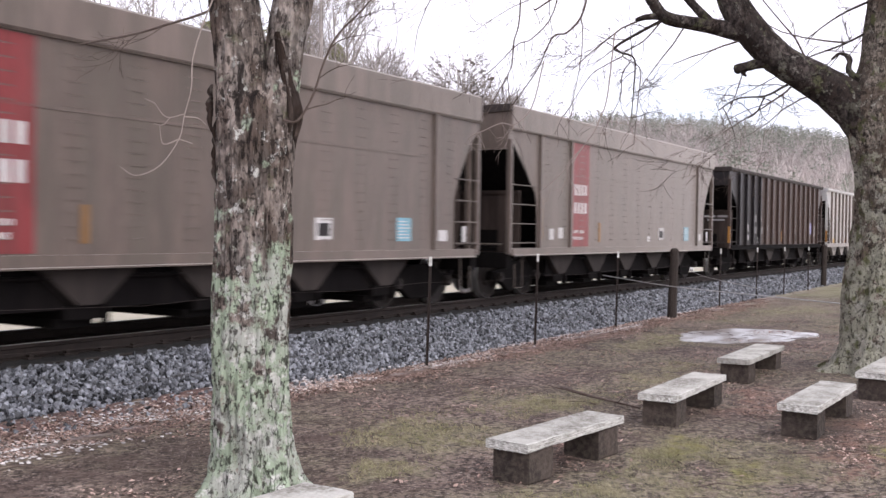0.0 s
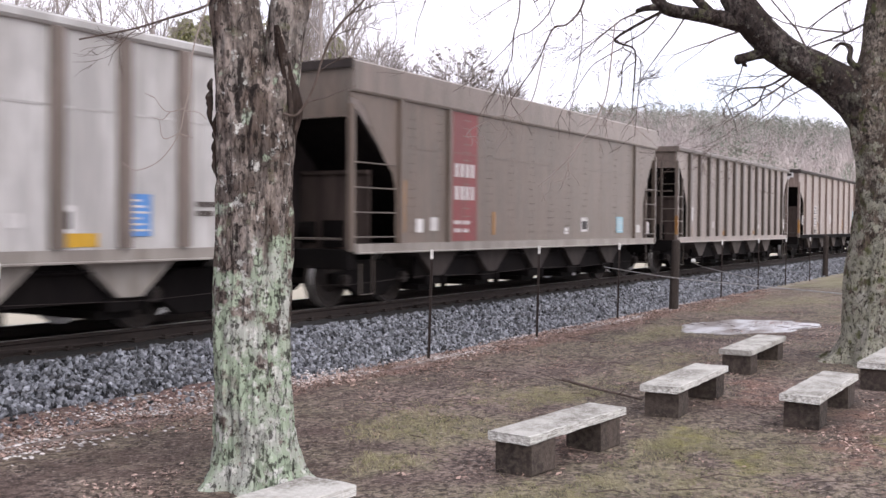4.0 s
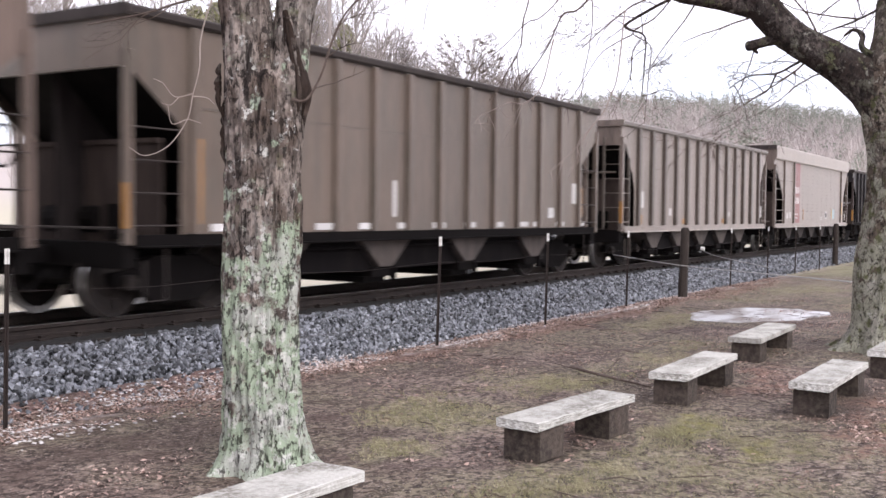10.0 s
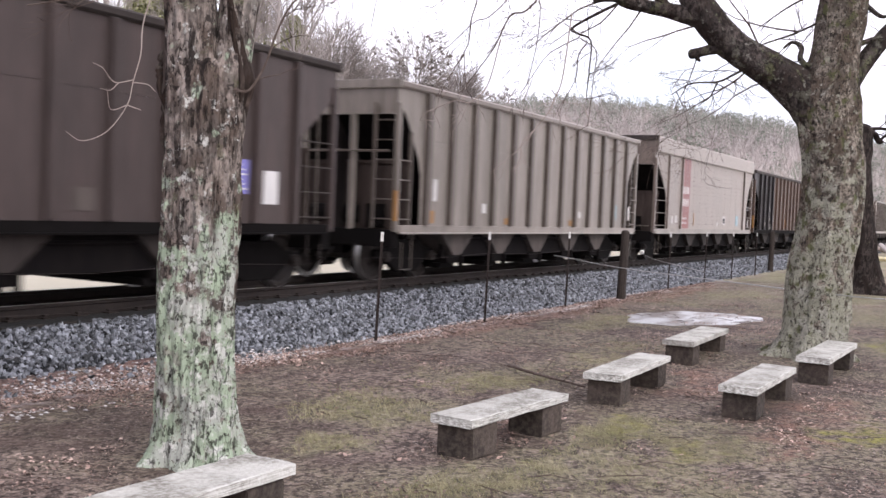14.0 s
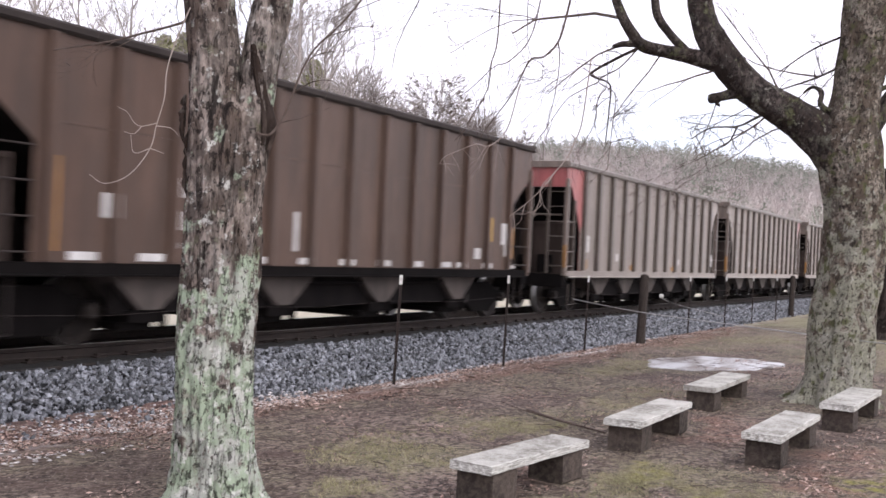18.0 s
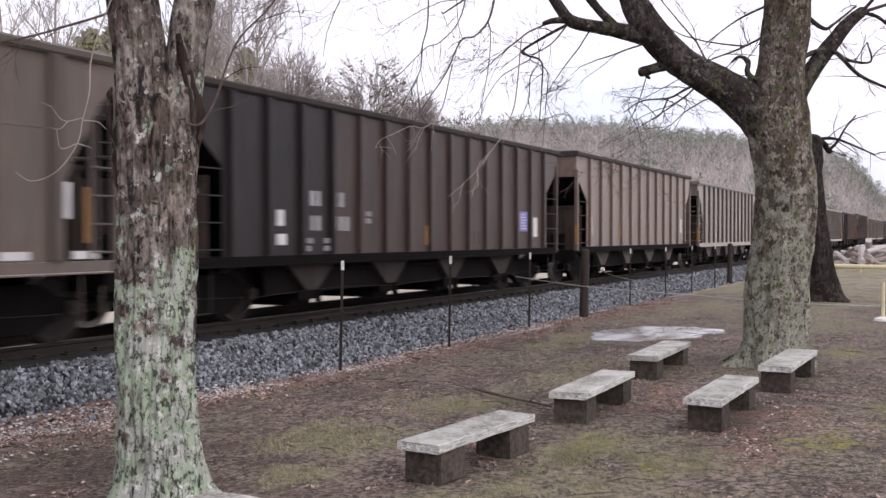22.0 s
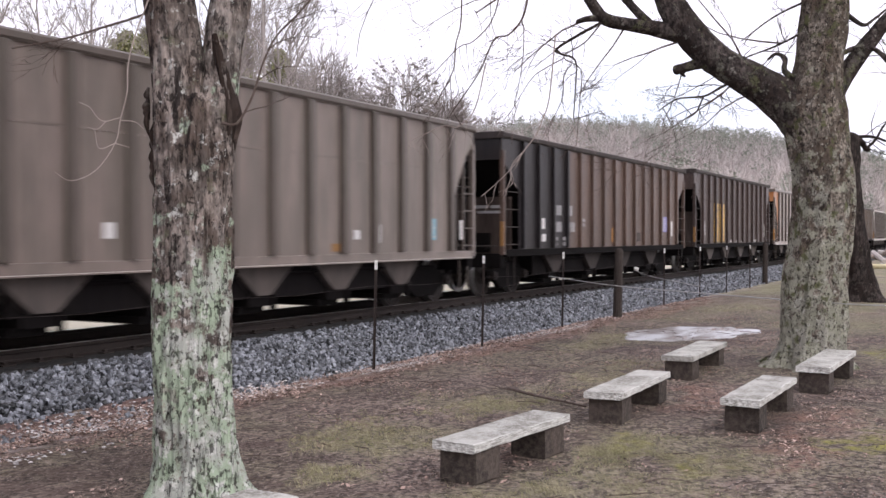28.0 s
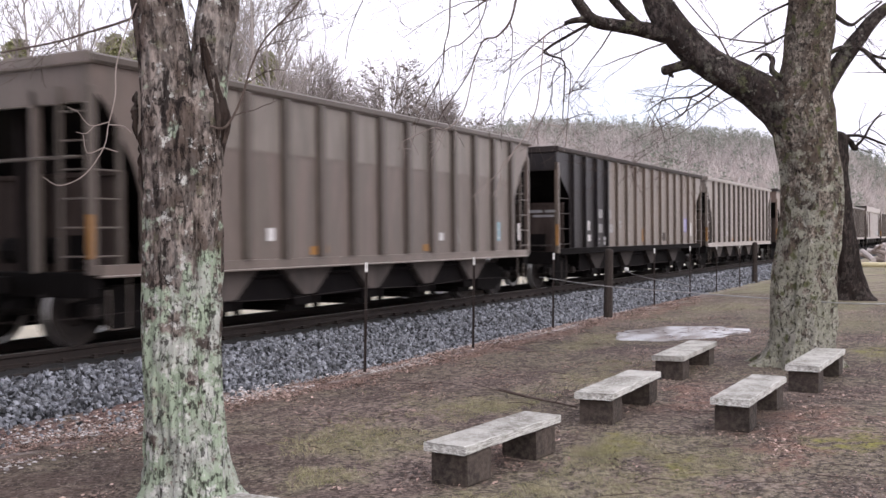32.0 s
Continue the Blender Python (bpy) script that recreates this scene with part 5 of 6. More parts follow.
# ---- trees ----
def curve_points(points, steps=4):
    """Catmull-Rom points through the given ones."""
    p = [Vector(q) for q in points]
    p = [p[0] * 2 - p[1]] + p + [p[-1] * 2 - p[-2]]
    out = []
    for i in range(1, len(p) - 2):
        for s in range(steps):
            t = s / steps
            out.append(0.5 * ((2 * p[i]) + (p[i + 1] - p[i - 1]) * t + (2 * p[i - 1] - 5 * p[i] + 4 * p[i + 1] - p[i + 2]) * t * t + (3 * p[i] - p[i - 1] - 3 * p[i + 1] + p[i + 2]) * t ** 3))
    out.append(p[-2])
    return out


def trunk_shape(points, radii, sides=40, rough=0.06, flare=0.0, seed=0, rise=0.03, ridges=9.0, decay=0.22, lobes=5):
    """A thick stem of stacked uneven rings, with furrows and a root flare."""
    pts = curve_points(points, max(4, int(0.5 / rise / 4)))
    n = len(pts)
    rad = []
    for i in range(n):
        u = i / (n - 1) * (len(radii) - 1)
        j = min(int(u), len(radii) - 2)
        rad.append(radii[j] + (radii[j + 1] - radii[j]) * (u - j))
    tip = (pts[-1] - pts[-2]).normalized() * rad[-1]
    for s_, k_ in ((0.35, 0.92), (0.6, 0.72), (0.75, 0.35)):
        pts.append(pts[n - 1] + tip * s_)
        rad.append(rad[n - 1] * k_)
    n = len(pts)
    sh = Shape()
    a = Vector((1, 0, 0))
    z0 = pts[0][2]
    for i, p in enumerate(pts):
        d = (pts[min(i + 1, n - 1)] - pts[max(i - 1, 0)]).normalized()
        a = (a - d * a.dot(d)).normalized()
        b = d.cross(a)
        for s in range(sides):
            w = 2 * math.pi * s / sides
            q = (math.cos(w) * ridges * 0.35, math.sin(w) * ridges * 0.35, p[2] * 1.3 + seed)
            k = 1 + rough * noise.noise((q[0] * 1.0, q[1] * 1.0, q[2])) + rough * 0.8 * noise.noise((q[0] * 3.1, q[1] * 3.1, q[2] * 1.6 + 9))
            k += rough * 0.5 * noise.noise((q[0] * 7.0, q[1] * 7.0, q[2] * 3.5))
            # furrows: narrow valleys that run up the stem
            for f_, d_ in ((1.1, 0.55), (2.3, 0.35)):
                v_ = abs(noise.noise((q[0] * f_, q[1] * f_, q[2] * 0.55 * f_ + 3.3)))
                k -= rough * d_ * max(0.0, 1 - v_ / 0.12)
            if flare:
                k += flare * math.exp(-(p[2] - z0) / decay) * (0.55 + 0.45 * math.sin(lobes * w + seed) + 0.3 * noise.noise((math.cos(w) * 2, math.sin(w) * 2, seed)))
            sh.v.append(tuple(p + (a * math.cos(w) + b * math.sin(w)) * rad[i] * k))
    for i in range(n - 1):
        for s in range(sides):
            t = (s + 1) % sides
            sh.f.append((i * sides + s, i * sides + t, (i + 1) * sides + t, (i + 1) * sides + s))
    sh.f.append(tuple(range((n - 1) * sides, n * sides)))
    return sh


def grow(sh, p, d, length, r, depth, rng, droop=0.0, spread=0.75, sides=4, kids=(2, 4), wander=0.25, least=0.0025):
    """A branch with its side shoots, thinner at each step."""
    pts, rad = [Vector(p)], [r]
    dd = Vector(d).normalized()
    k = 4 if depth > 0 else 3
    for i in range(k):
        dd = (dd + Vector((rng.uniform(-1, 1), rng.uniform(-1, 1), rng.uniform(-1, 1))) * wander + Vector((0, 0, -droop))).normalized()
        pts.append(pts[-1] + dd * (length / k))
        rad.append(max(r * (1 - 0.6 * (i + 1) / k), least * 0.6))
    sh.tube(pts, rad, sides if r > 0.012 else 3, capped=False)
    if depth <= 0:
        return
    for _ in range(rng.randint(*kids)):
        i = rng.randint(1, k)
        side = Vector((rng.uniform(-1, 1), rng.uniform(-1, 1), rng.uniform(-0.5, 1)))
        nd = ((pts[i] - pts[i - 1]).normalized() + side * spread).normalized()
        grow(sh, pts[i], nd, length * rng.uniform(0.5, 0.75), max(rad[i] * 0.62, least), depth - 1, rng, droop, spread, sides, kids, wander, least)


def build_lichen_tree():
    tree = empty("tree", "broad forked tree trunk crusted with green and pale lichen", "tree")
    stem = trunk_shape([(6.00, 5.42, -0.08), (5.99, 5.42, 0.30), (5.98, 5.43, 0.75), (5.98, 5.44, 1.20), (5.98, 5.43, 1.85), (5.99, 5.43, 2.40), (5.99, 5.43, 2.70), (6.00, 5.42, 2.92)], [0.325, 0.305, 0.296, 0.292, 0.282, 0.280, 0.292, 0.25], 120, 0.14, 0.80, 1.3, 0.011, 12.0, 0.125, 7)
    part("trunk", stem, BARK_LICHEN, tree, smooth=True)
    part("stem", trunk_shape([(5.95, 5.47, 2.45), (5.907, 5.516, 3.40), (5.85, 5.565, 3.96), (5.78, 5.65, 4.48), (5.67, 5.76, 5.6)], [0.215, 0.195, 0.18, 0.16, 0.13], 72, 0.12, 0, 4.0, 0.015, 12.0), BARK_LICHEN, tree, smooth=True)
    part("stem", trunk_shape([(6.06, 5.34, 2.40), (6.133, 5.264, 3.40), (6.19, 5.21, 3.85), (6.25, 5.14, 4.34), (6.36, 5.03, 5.6)], [0.17, 0.15, 0.145, 0.135, 0.11], 64, 0.12, 0, 8.0, 0.015, 12.0), BARK_LICHEN, tree, smooth=True)
    part("burl", trunk_shape([(6.15, 5.24, 2.40), (6.14, 5.22, 2.58), (6.12, 5.20, 2.76), (6.11, 5.17, 2.92), (6.08, 5.18, 3.08), (6.03, 5.19, 3.28), (6.00, 5.22, 3.52)], [0.025, 0.045, 0.06, 0.075, 0.065, 0.05, 0.02], 32, 0.5, 0, 2.0, 0.02), BARK_DARK, tree, smooth=True)
    rng = random.Random(11)
    for i in range(9):
        # loose plates of bark that stand off the side of the stem
        z = 2.36 + 0.085 * i + rng.uniform(-0.03, 0.03)
        off, ln = rng.uniform(-0.05, 0.02), rng.uniform(0.10, 0.2)
        x, y = 5.795 - 0.74 * off - 0.03 * (z > 2.7), 5.635 - 0.67 * off + 0.03 * (z > 2.7)
        part("bark_plate", trunk_shape([(x, y, z), (x - 0.014, y + 0.016, z + ln * 0.5), (x - 0.004, y + 0.004, z + ln)], [0.008, 0.026, 0.012], 9, 0.5, 0, i * 2.1, 0.04), BARK_DARK, tree, smooth=True)
    dry = Shape()
    for pts, r in (([(5.62, 5.52, 3.75), (5.55, 5.59, 3.47), (5.52, 5.63, 3.26), (5.51, 5.63, 3.06), (5.48, 5.67, 2.85), (5.45, 5.69, 2.68), (5.35, 5.78, 2.48), (5.23, 5.90, 2.40), (5.14, 5.97, 2.46)], 0.0062),
                   ([(5.48, 5.66, 2.87), (5.38, 5.75, 2.84), (5.32, 5.81, 2.94)], 0.0045), ([(5.48, 5.67, 2.85), (5.55, 5.59, 2.84), (5.59, 5.55, 2.79)], 0.0045),
                   ([(5.45, 5.69, 2.68), (5.37, 5.77, 2.64), (5.35, 5.79, 2.77)], 0.0045), ([(5.45, 5.69, 2.68), (5.52, 5.62, 2.65)], 0.005),
                   ([(5.32, 5.81, 2.94), (5.27, 5.86, 2.97)], 0.004), ([(5.40, 5.73, 2.84), (5.36, 5.77, 2.78), (5.31, 5.82, 2.79)], 0.004)):
        c = curve_points(pts)
        dry.tube(c, [r * (1 - 0.55 * i / len(c)) for i in range(len(c))], 6)
    part("dry_twig", dry, TWIG_PALE, tree, "pale dead hanging twig")
    right = Shape()
    c = curve_points([(5.98, 5.14, 2.85), (6.05, 5.05, 2.85), (6.12, 4.96, 3.05), (6.17, 4.90, 3.30), (6.24, 4.82, 3.52), (6.36, 4.65, 3.74), (6.49, 4.47, 4.05)])
    right.tube(c, [0.011 * (1 - 0.4 * i / len(c)) for i in range(len(c))], 6)
    for i in (6, 10, 14, 18):
        grow(right, c[i], (rng.uniform(0, 1), rng.uniform(-1, 0.2), 0.3), 0.35, 0.006, 1, rng, 0.1)
    part("twig", right, TWIG, tree)
    crown = Shape()
    for p, d in (((5.69, 5.74, 5.5), (-0.3, 0.4, 1)), ((5.69, 5.74, 5.5), (-0.6, -0.4, 1)), ((6.34, 5.05, 5.5), (0.5, -0.4, 1)), ((6.34, 5.05, 5.5), (0.3, 0.5, 1))):
        grow(crown, p, d, 2.6, 0.09, 4, rng, 0.02, 0.8, 6, (2, 4))
    # thin shoots that hang into view from the crown
    top_left = curve_points([(7.4, 6.3, 4.9), (6.97, 6.57, 4.26), (6.84, 6.71, 4.02), (6.53, 7.01, 3.84), (6.33, 7.19, 3.74), (5.99, 7.48, 3.62)])
    crown.tube(top_left, [0.016 * (1 - 0.5 * i / len(top_left)) for i in range(len(top_left))], 6)
    for i in (6, 9, 12, 15, 17):
        grow(crown, top_left[i], (rng.uniform(-0.6, 0.2), rng.uniform(0, 0.6), rng.uniform(-0.4, 0.4)), 0.5, 0.006, 2, rng, 0.05)
    for p in ([(7.2, 5.3, 4.9), (7.37, 5.17, 4.26), (7.43, 5.08, 3.82), (7.41, 5.11, 3.52)], [(7.3, 5.2, 4.9), (6.8, 5.3, 5.2), (6.3, 5.1, 5.3)]):
        c = curve_points(p)
        crown.tube(c, [0.0035 * (1 - 0.6 * i / len(c)) for i in range(len(c))], 4)
    tagged(part("twig_crown", crown, TWIG, tree), kind="stuff")


def build_picnic_tree():
    tree = empty("tree", "old spreading tree with thick mossy limbs over the benches", "tree")
    stem = trunk_shape([(16.46, 2.48, -0.1), (16.47, 2.46, 0.35), (16.47, 2.45, 0.9), (16.49, 2.41, 1.5), (16.53, 2.35, 2.1), (16.53, 2.32, 2.75), (16.51, 2.38, 3.3), (16.48, 2.45, 3.9), (16.50, 2.39, 4.6), (16.53, 2.33, 5.3), (16.55, 2.31, 5.95), (16.56, 2.28, 7.0), (16.57, 2.25, 8.4)], [0.50, 0.480, 0.475, 0.470, 0.452, 0.446, 0.447, 0.452, 0.350, 0.352, 0.350, 0.30, 0.22], 80, 0.11, 1.0, 5.0, 0.026, decay=0.18, lobes=7)
    part("trunk", stem, BARK_MOSSY, tree, smooth=True)
    limbs = (([(16.47, 2.50, 3.55), (16.30, 2.85, 4.02), (16.09, 3.22, 4.33), (15.94, 3.54, 4.53), (15.78, 3.86, 4.80), (15.64, 4.15, 5.11), (15.53, 4.37, 5.45), (15.45, 4.52, 5.89), (15.40, 4.62, 6.42), (15.30, 4.85, 7.3), (15.2, 5.1, 8.3)], [0.33, 0.31, 0.265, 0.245, 0.245, 0.235, 0.22, 0.19, 0.16, 0.13, 0.09]),
             ([(15.58, 4.28, 5.10), (15.36, 4.70, 5.20), (15.23, 4.98, 5.25), (15.07, 5.30, 5.33), (14.99, 5.46, 5.52), (14.91, 5.62, 5.82), (14.85, 5.75, 6.22), (14.78, 5.9, 6.8)], [0.15, 0.115, 0.10, 0.10, 0.085, 0.072, 0.06, 0.05]),
             ([(15.10, 5.24, 5.32), (15.03, 5.38, 5.35), (14.93, 5.57, 5.34), (14.87, 5.69, 5.30)], [0.065, 0.055, 0.045, 0.035]),
             ([(15.76, 3.90, 4.70), (15.66, 4.10, 4.62), (15.60, 4.22, 4.58), (15.55, 4.33, 4.55)], [0.12, 0.075, 0.07, 0.075]),
             ([(15.61, 4.20, 4.58), (15.58, 4.26, 4.50), (15.60, 4.22, 4.45)], [0.05, 0.035, 0.02]),
             ([(16.50, 2.36, 3.70), (16.62, 2.15, 4.22), (16.72, 1.95, 4.60), (16.84, 1.71, 4.96), (16.96, 1.46, 5.30), (17.05, 1.28, 5.47)], [0.22, 0.155, 0.132, 0.118, 0.10, 0.085]),
             ([(15.36, 4.70, 5.24), (15.24, 4.94, 5.53), (15.16, 5.11, 5.79), (15.13, 5.17, 6.10), (15.05, 5.3, 6.7)], [0.075, 0.06, 0.062, 0.06, 0.04]))
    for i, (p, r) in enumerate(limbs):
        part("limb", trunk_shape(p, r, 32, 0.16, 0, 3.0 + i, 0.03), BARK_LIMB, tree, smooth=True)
    rng = random.Random(23)
    for p, r in (([(15.05, 5.33, 5.30), (14.90, 5.64, 5.12), (14.72, 5.98, 4.88), (14.77, 5.90, 4.80), (14.86, 5.72, 4.70), (14.86, 5.72, 4.30), (14.85, 5.75, 3.80)], 0.028), ([(16.58, 2.10, 4.75), (16.68, 1.86, 4.86), (16.80, 1.62, 4.82), (16.92, 1.38, 4.55), (17.02, 1.2, 4.42), (17.2, 0.85, 4.25), (17.4, 0.45, 4.05)], 0.045),
                 ([(16.34, 2.72, 4.38), (16.27, 2.86, 4.53), (16.28, 2.85, 4.71), (16.21, 2.98, 4.78), (16.16, 3.09, 4.69)], 0.055), ([(16.60, 2.05, 5.40), (16.72, 1.80, 5.20), (16.80, 1.65, 5.28), (16.95, 1.35, 5.55)], 0.04), ([(16.45, 2.55, 5.15), (16.25, 2.95, 4.92), (16.05, 3.35, 4.75), (15.93, 3.6, 4.62)], 0.022), ([(16.45, 2.55, 5.6), (16.2, 3.0, 5.35), (15.98, 3.45, 4.98)], 0.022),
                 ([(17.05, 1.28, 5.47), (17.2, 1.0, 5.35), (17.35, 0.7, 4.95), (17.4, 0.6, 4.6)], 0.03), ([(16.84, 1.71, 4.9), (16.95, 1.45, 4.72), (17.1, 1.15, 4.70), (17.08, 1.2, 5.0)], 0.03), ([(15.95, 3.52, 4.40), (15.84, 3.75, 4.26), (15.73, 3.96, 4.14), (15.55, 4.32, 4.10), (15.42, 4.58, 3.92)], 0.026), ([(15.73, 3.96, 4.14), (15.68, 4.06, 3.90), (15.62, 4.18, 3.80)], 0.016)):
        c, small = curve_points(p), Shape()
        small.tube(c, [r * (1 - 0.7 * i / len(c)) for i in range(len(c))], 6)
        for i in range(3, len(c), 3):
            grow(small, c[i], (rng.uniform(-1, 1), rng.uniform(-1, 1), rng.uniform(-0.6, 0.8)), 0.55, 0.010, 2, rng, 0.05)
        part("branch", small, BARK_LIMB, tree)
    fine = Shape()
    starts = [((15.48, 6.15, 6.9), (-0.2, 0.8, 0.4), 3.2, 0.05), ((15.6, 5.8, 5.9), (-0.8, 0.6, -0.1), 2.2, 0.03), ((15.82, 5.21, 8.1), (-0.4, 0.7, 0.6), 3.4, 0.08), ((15.82, 5.21, 8.1), (0.6, 0.3, 0.8), 3.0, 0.07), ((15.91, 4.95, 7.1), (-0.9, 0.5, 0.2), 2.8, 0.06),
              ((16.52, 2.18, 8.3), (0.2, -0.6, 1), 3.2, 0.12), ((16.52, 2.18, 8.3), (-0.3, 0.6, 1), 3.2, 0.12), ((16.5, 2.3, 6.5), (-0.6, -0.9, 0.5), 3.0, 0.07), ((17.05, 1.28, 5.46), (0.2, -0.8, 0.1), 2.0, 0.03), ((17.05, 1.28, 5.46), (-0.5, -0.5, 0.5), 1.8, 0.03),
              ((15.95, 4.75, 6.2), (-0.8, -0.4, 0.3), 2.4, 0.05), ((15.6, 4.25, 5.0), (-0.6, 0.6, -0.5), 1.5, 0.016), ((15.95, 3.5, 4.4), (-0.6, 0.6, -0.45), 1.4, 0.016), ((16.1, 3.2, 4.2), (-0.4, 0.7, -0.45), 1.3, 0.014), ((16.0, 3.4, 4.65), (-0.2, 0.3, 0.9), 1.6, 0.016), ((15.2, 5.05, 5.2), (-0.4, 0.5, -0.7), 1.3, 0.014), ((14.9, 5.65, 5.3), (-0.3, 0.8, -0.3), 1.3, 0.016), ((15.6, 4.25, 4.55), (-0.2, 0.4, -0.8), 0.9, 0.012), ((16.3, 2.9, 4.95), (-0.3, 0.7, 0.3), 1.3, 0.016)]
    for p, d, ln, r in starts:
        grow(fine, p, d, ln, r, 4, rng, 0.07, 0.8, 5, (2, 4), 0.28)
    tagged(part("twig_crown", fine, TWIG, tree), kind="stuff")
    # long pendent shoots in front of the sky
    hang = Shape()
    shoots = (([(13.8, 5.88, 6.3), (13.74, 6.02, 5.52), (13.7, 6.11, 5.16), (13.62, 6.29, 4.94), (13.54, 6.45, 4.9), (13.49, 6.56, 4.69), (13.44, 6.67, 4.4), (13.27, 7.0, 3.86)], 0.019),
              ([(13.7, 6.11, 5.16), (13.71, 6.08, 4.98), (13.71, 6.1, 4.57), (13.66, 6.2, 3.94), (13.62, 6.29, 3.78)], 0.009),
              ([(13.5, 6.54, 6.3), (13.51, 6.52, 5.23), (13.54, 6.45, 4.9)], 0.008),
              ([(15.63, 5.6, 5.38), (15.54, 5.83, 5.1), (15.42, 6.14, 4.88), (15.52, 5.88, 4.67), (15.52, 5.9, 4.19), (15.5, 5.95, 3.46)], 0.013))
    finer = (([(15.42, 6.14, 4.86), (15.31, 6.42, 4.7), (15.22, 6.63, 4.52), (15.07, 6.96, 3.94)], 0.011),
             ([(15.47, 6.02, 4.77), (15.42, 6.14, 4.56), (15.41, 6.16, 4.19), (15.31, 6.41, 3.69)], 0.010),
             ([(13.32, 6.9, 6.3), (13.32, 6.91, 5.19), (13.28, 6.98, 4.81), (13.27, 7.0, 4.48), (13.24, 7.05, 4.27), (13.27, 7.0, 3.78)], 0.013),
             ([(13.24, 7.05, 4.3), (13.17, 7.18, 4.06), (13.13, 7.25, 3.86)], 0.009),
             ([(13.61, 6.3, 6.3), (13.54, 6.46, 5.27), (13.4, 6.74, 4.86), (13.3, 6.93, 4.77), (13.15, 7.22, 4.44), (13.05, 7.4, 4.27)], 0.011))
    under = (([(16.2, 3.5, 4.45), (15.83, 3.88, 4.07), (15.75, 4.21, 3.95), (15.64, 4.58, 3.76)], 0.011), ([(16.2, 3.7, 4.6), (15.74, 4.25, 4.21), (15.62, 4.67, 4.05)], 0.008))
    for p, r in shoots + finer + under:
        c = curve_points(p)
        hang.tube(c, [r * (1 - 0.6 * i / len(c)) for i in range(len(c))], 5)
        for i in range(2, len(c), 2):
            grow(hang, c[i], (rng.uniform(-0.5, 0.3), rng.uniform(-0.4, 0.7), rng.uniform(-0.9, -0.1)), 0.38, 0.005, 1, rng, 0.12, 0.7, 3, (1, 3), 0.22, 0.004)
    pale_shoots = Shape()
    for p, r in (([(13.75, 5.6, 4.9), (13.71, 5.68, 3.99), (13.67, 5.77, 3.68), (13.63, 5.85, 3.46), (13.54, 6.02, 3.21), (13.48, 6.13, 3.02), (13.37, 6.36, 2.76), (13.27, 6.56, 2.57)], 0.011),
                 ([(13.54, 6.02, 3.21), (13.47, 6.15, 3.05), (13.46, 6.18, 2.86), (13.47, 6.15, 2.76)], 0.007),
                 ([(13.30, 6.5, 4.5), (13.23, 6.64, 3.84), (13.12, 6.86, 3.58), (13.03, 7.03, 3.60), (12.92, 7.26, 3.49), (12.83, 7.43, 3.40), (12.80, 7.50, 3.29)], 0.010),
                 ([(13.65, 5.82, 3.80), (13.71, 5.68, 3.65), (13.85, 5.40, 3.58), (13.88, 5.34, 3.43)], 0.008), ([(13.12, 6.86, 3.58), (13.08, 6.94, 3.40), (13.06, 6.98, 3.22)], 0.006)):
        c = curve_points(p)
        pale_shoots.tube(c, [r * (1 - 0.6 * i / len(c)) for i in range(len(c))], 5)
        for i in range(6, len(c), 3):
            grow(pale_shoots, c[i], (rng.uniform(-0.5, 0.5), rng.uniform(-0.5, 0.5), rng.uniform(-0.9, 0.1)), 0.28, 0.005, 1, rng, 0.1, 0.7, 3, (1, 2), 0.22, 0.0035)
    tagged(part("pale_twig_spray", pale_shoots, TWIG_PALE, tree, "pale bare shoots that hang low before the train"), kind="stuff")
    bough = curve_points([(15.9, 4.95, 7.1), (14.8, 5.3, 7.0), (13.9, 5.8, 6.4), (13.55, 6.5, 6.3), (13.3, 6.95, 6.3)])
    hang.tube(bough, [0.06 * (1 - 0.7 * i / len(bough)) for i in range(len(bough))], 6)
    tagged(part("hanging_twig_spray", hang, TWIG, tree), kind="stuff")


def build_third_tree():
    tree = empty("tree", "dark leaning tree trunk behind the picnic tree", "tree")
    part("trunk", trunk_shape([(33.24, 3.58, -0.1), (33.22, 3.64, 0.4), (33.16, 3.76, 1.1), (33.12, 3.86, 2.0), (33.09, 3.92, 2.9), (33.07, 3.98, 3.7), (33.08, 3.96, 4.4), (33.10, 3.90, 4.9)], [0.62, 0.56, 0.50, 0.46, 0.42, 0.39, 0.37, 0.30], 44, 0.10, 0.55, 6.0, 0.05), BARK_BLACK, tree, smooth=True)
    rng = random.Random(31)
    for p, r in (([(33.1, 3.9, 4.75), (33.2, 3.6, 4.85), (33.3, 3.45, 4.60), (33.36, 3.35, 4.62)], 0.13), ([(33.1, 3.85, 4.95), (33.3, 3.5, 5.0), (33.47, 3.15, 4.95), (33.74, 2.6, 4.70), (33.95, 2.2, 4.50)], 0.06), ([(33.3, 3.45, 4.62), (33.42, 3.2, 4.9), (33.55, 3.0, 5.3), (33.7, 2.7, 5.7)], 0.05)):
        c, sh = curve_points(p), Shape()
        sh.tube(c, [r * (1 - 0.7 * i / len(c)) for i in range(len(c))], 7)
        for i in range(4, len(c), 3):
            grow(sh, c[i], (rng.uniform(-0.3, 0.5), rng.uniform(-1, 0.2), rng.uniform(-0.4, 0.6)), 0.9, 0.018, 2, rng, 0.06, 0.8, 4)
        part("branch", sh, BARK_BLACK, tree)


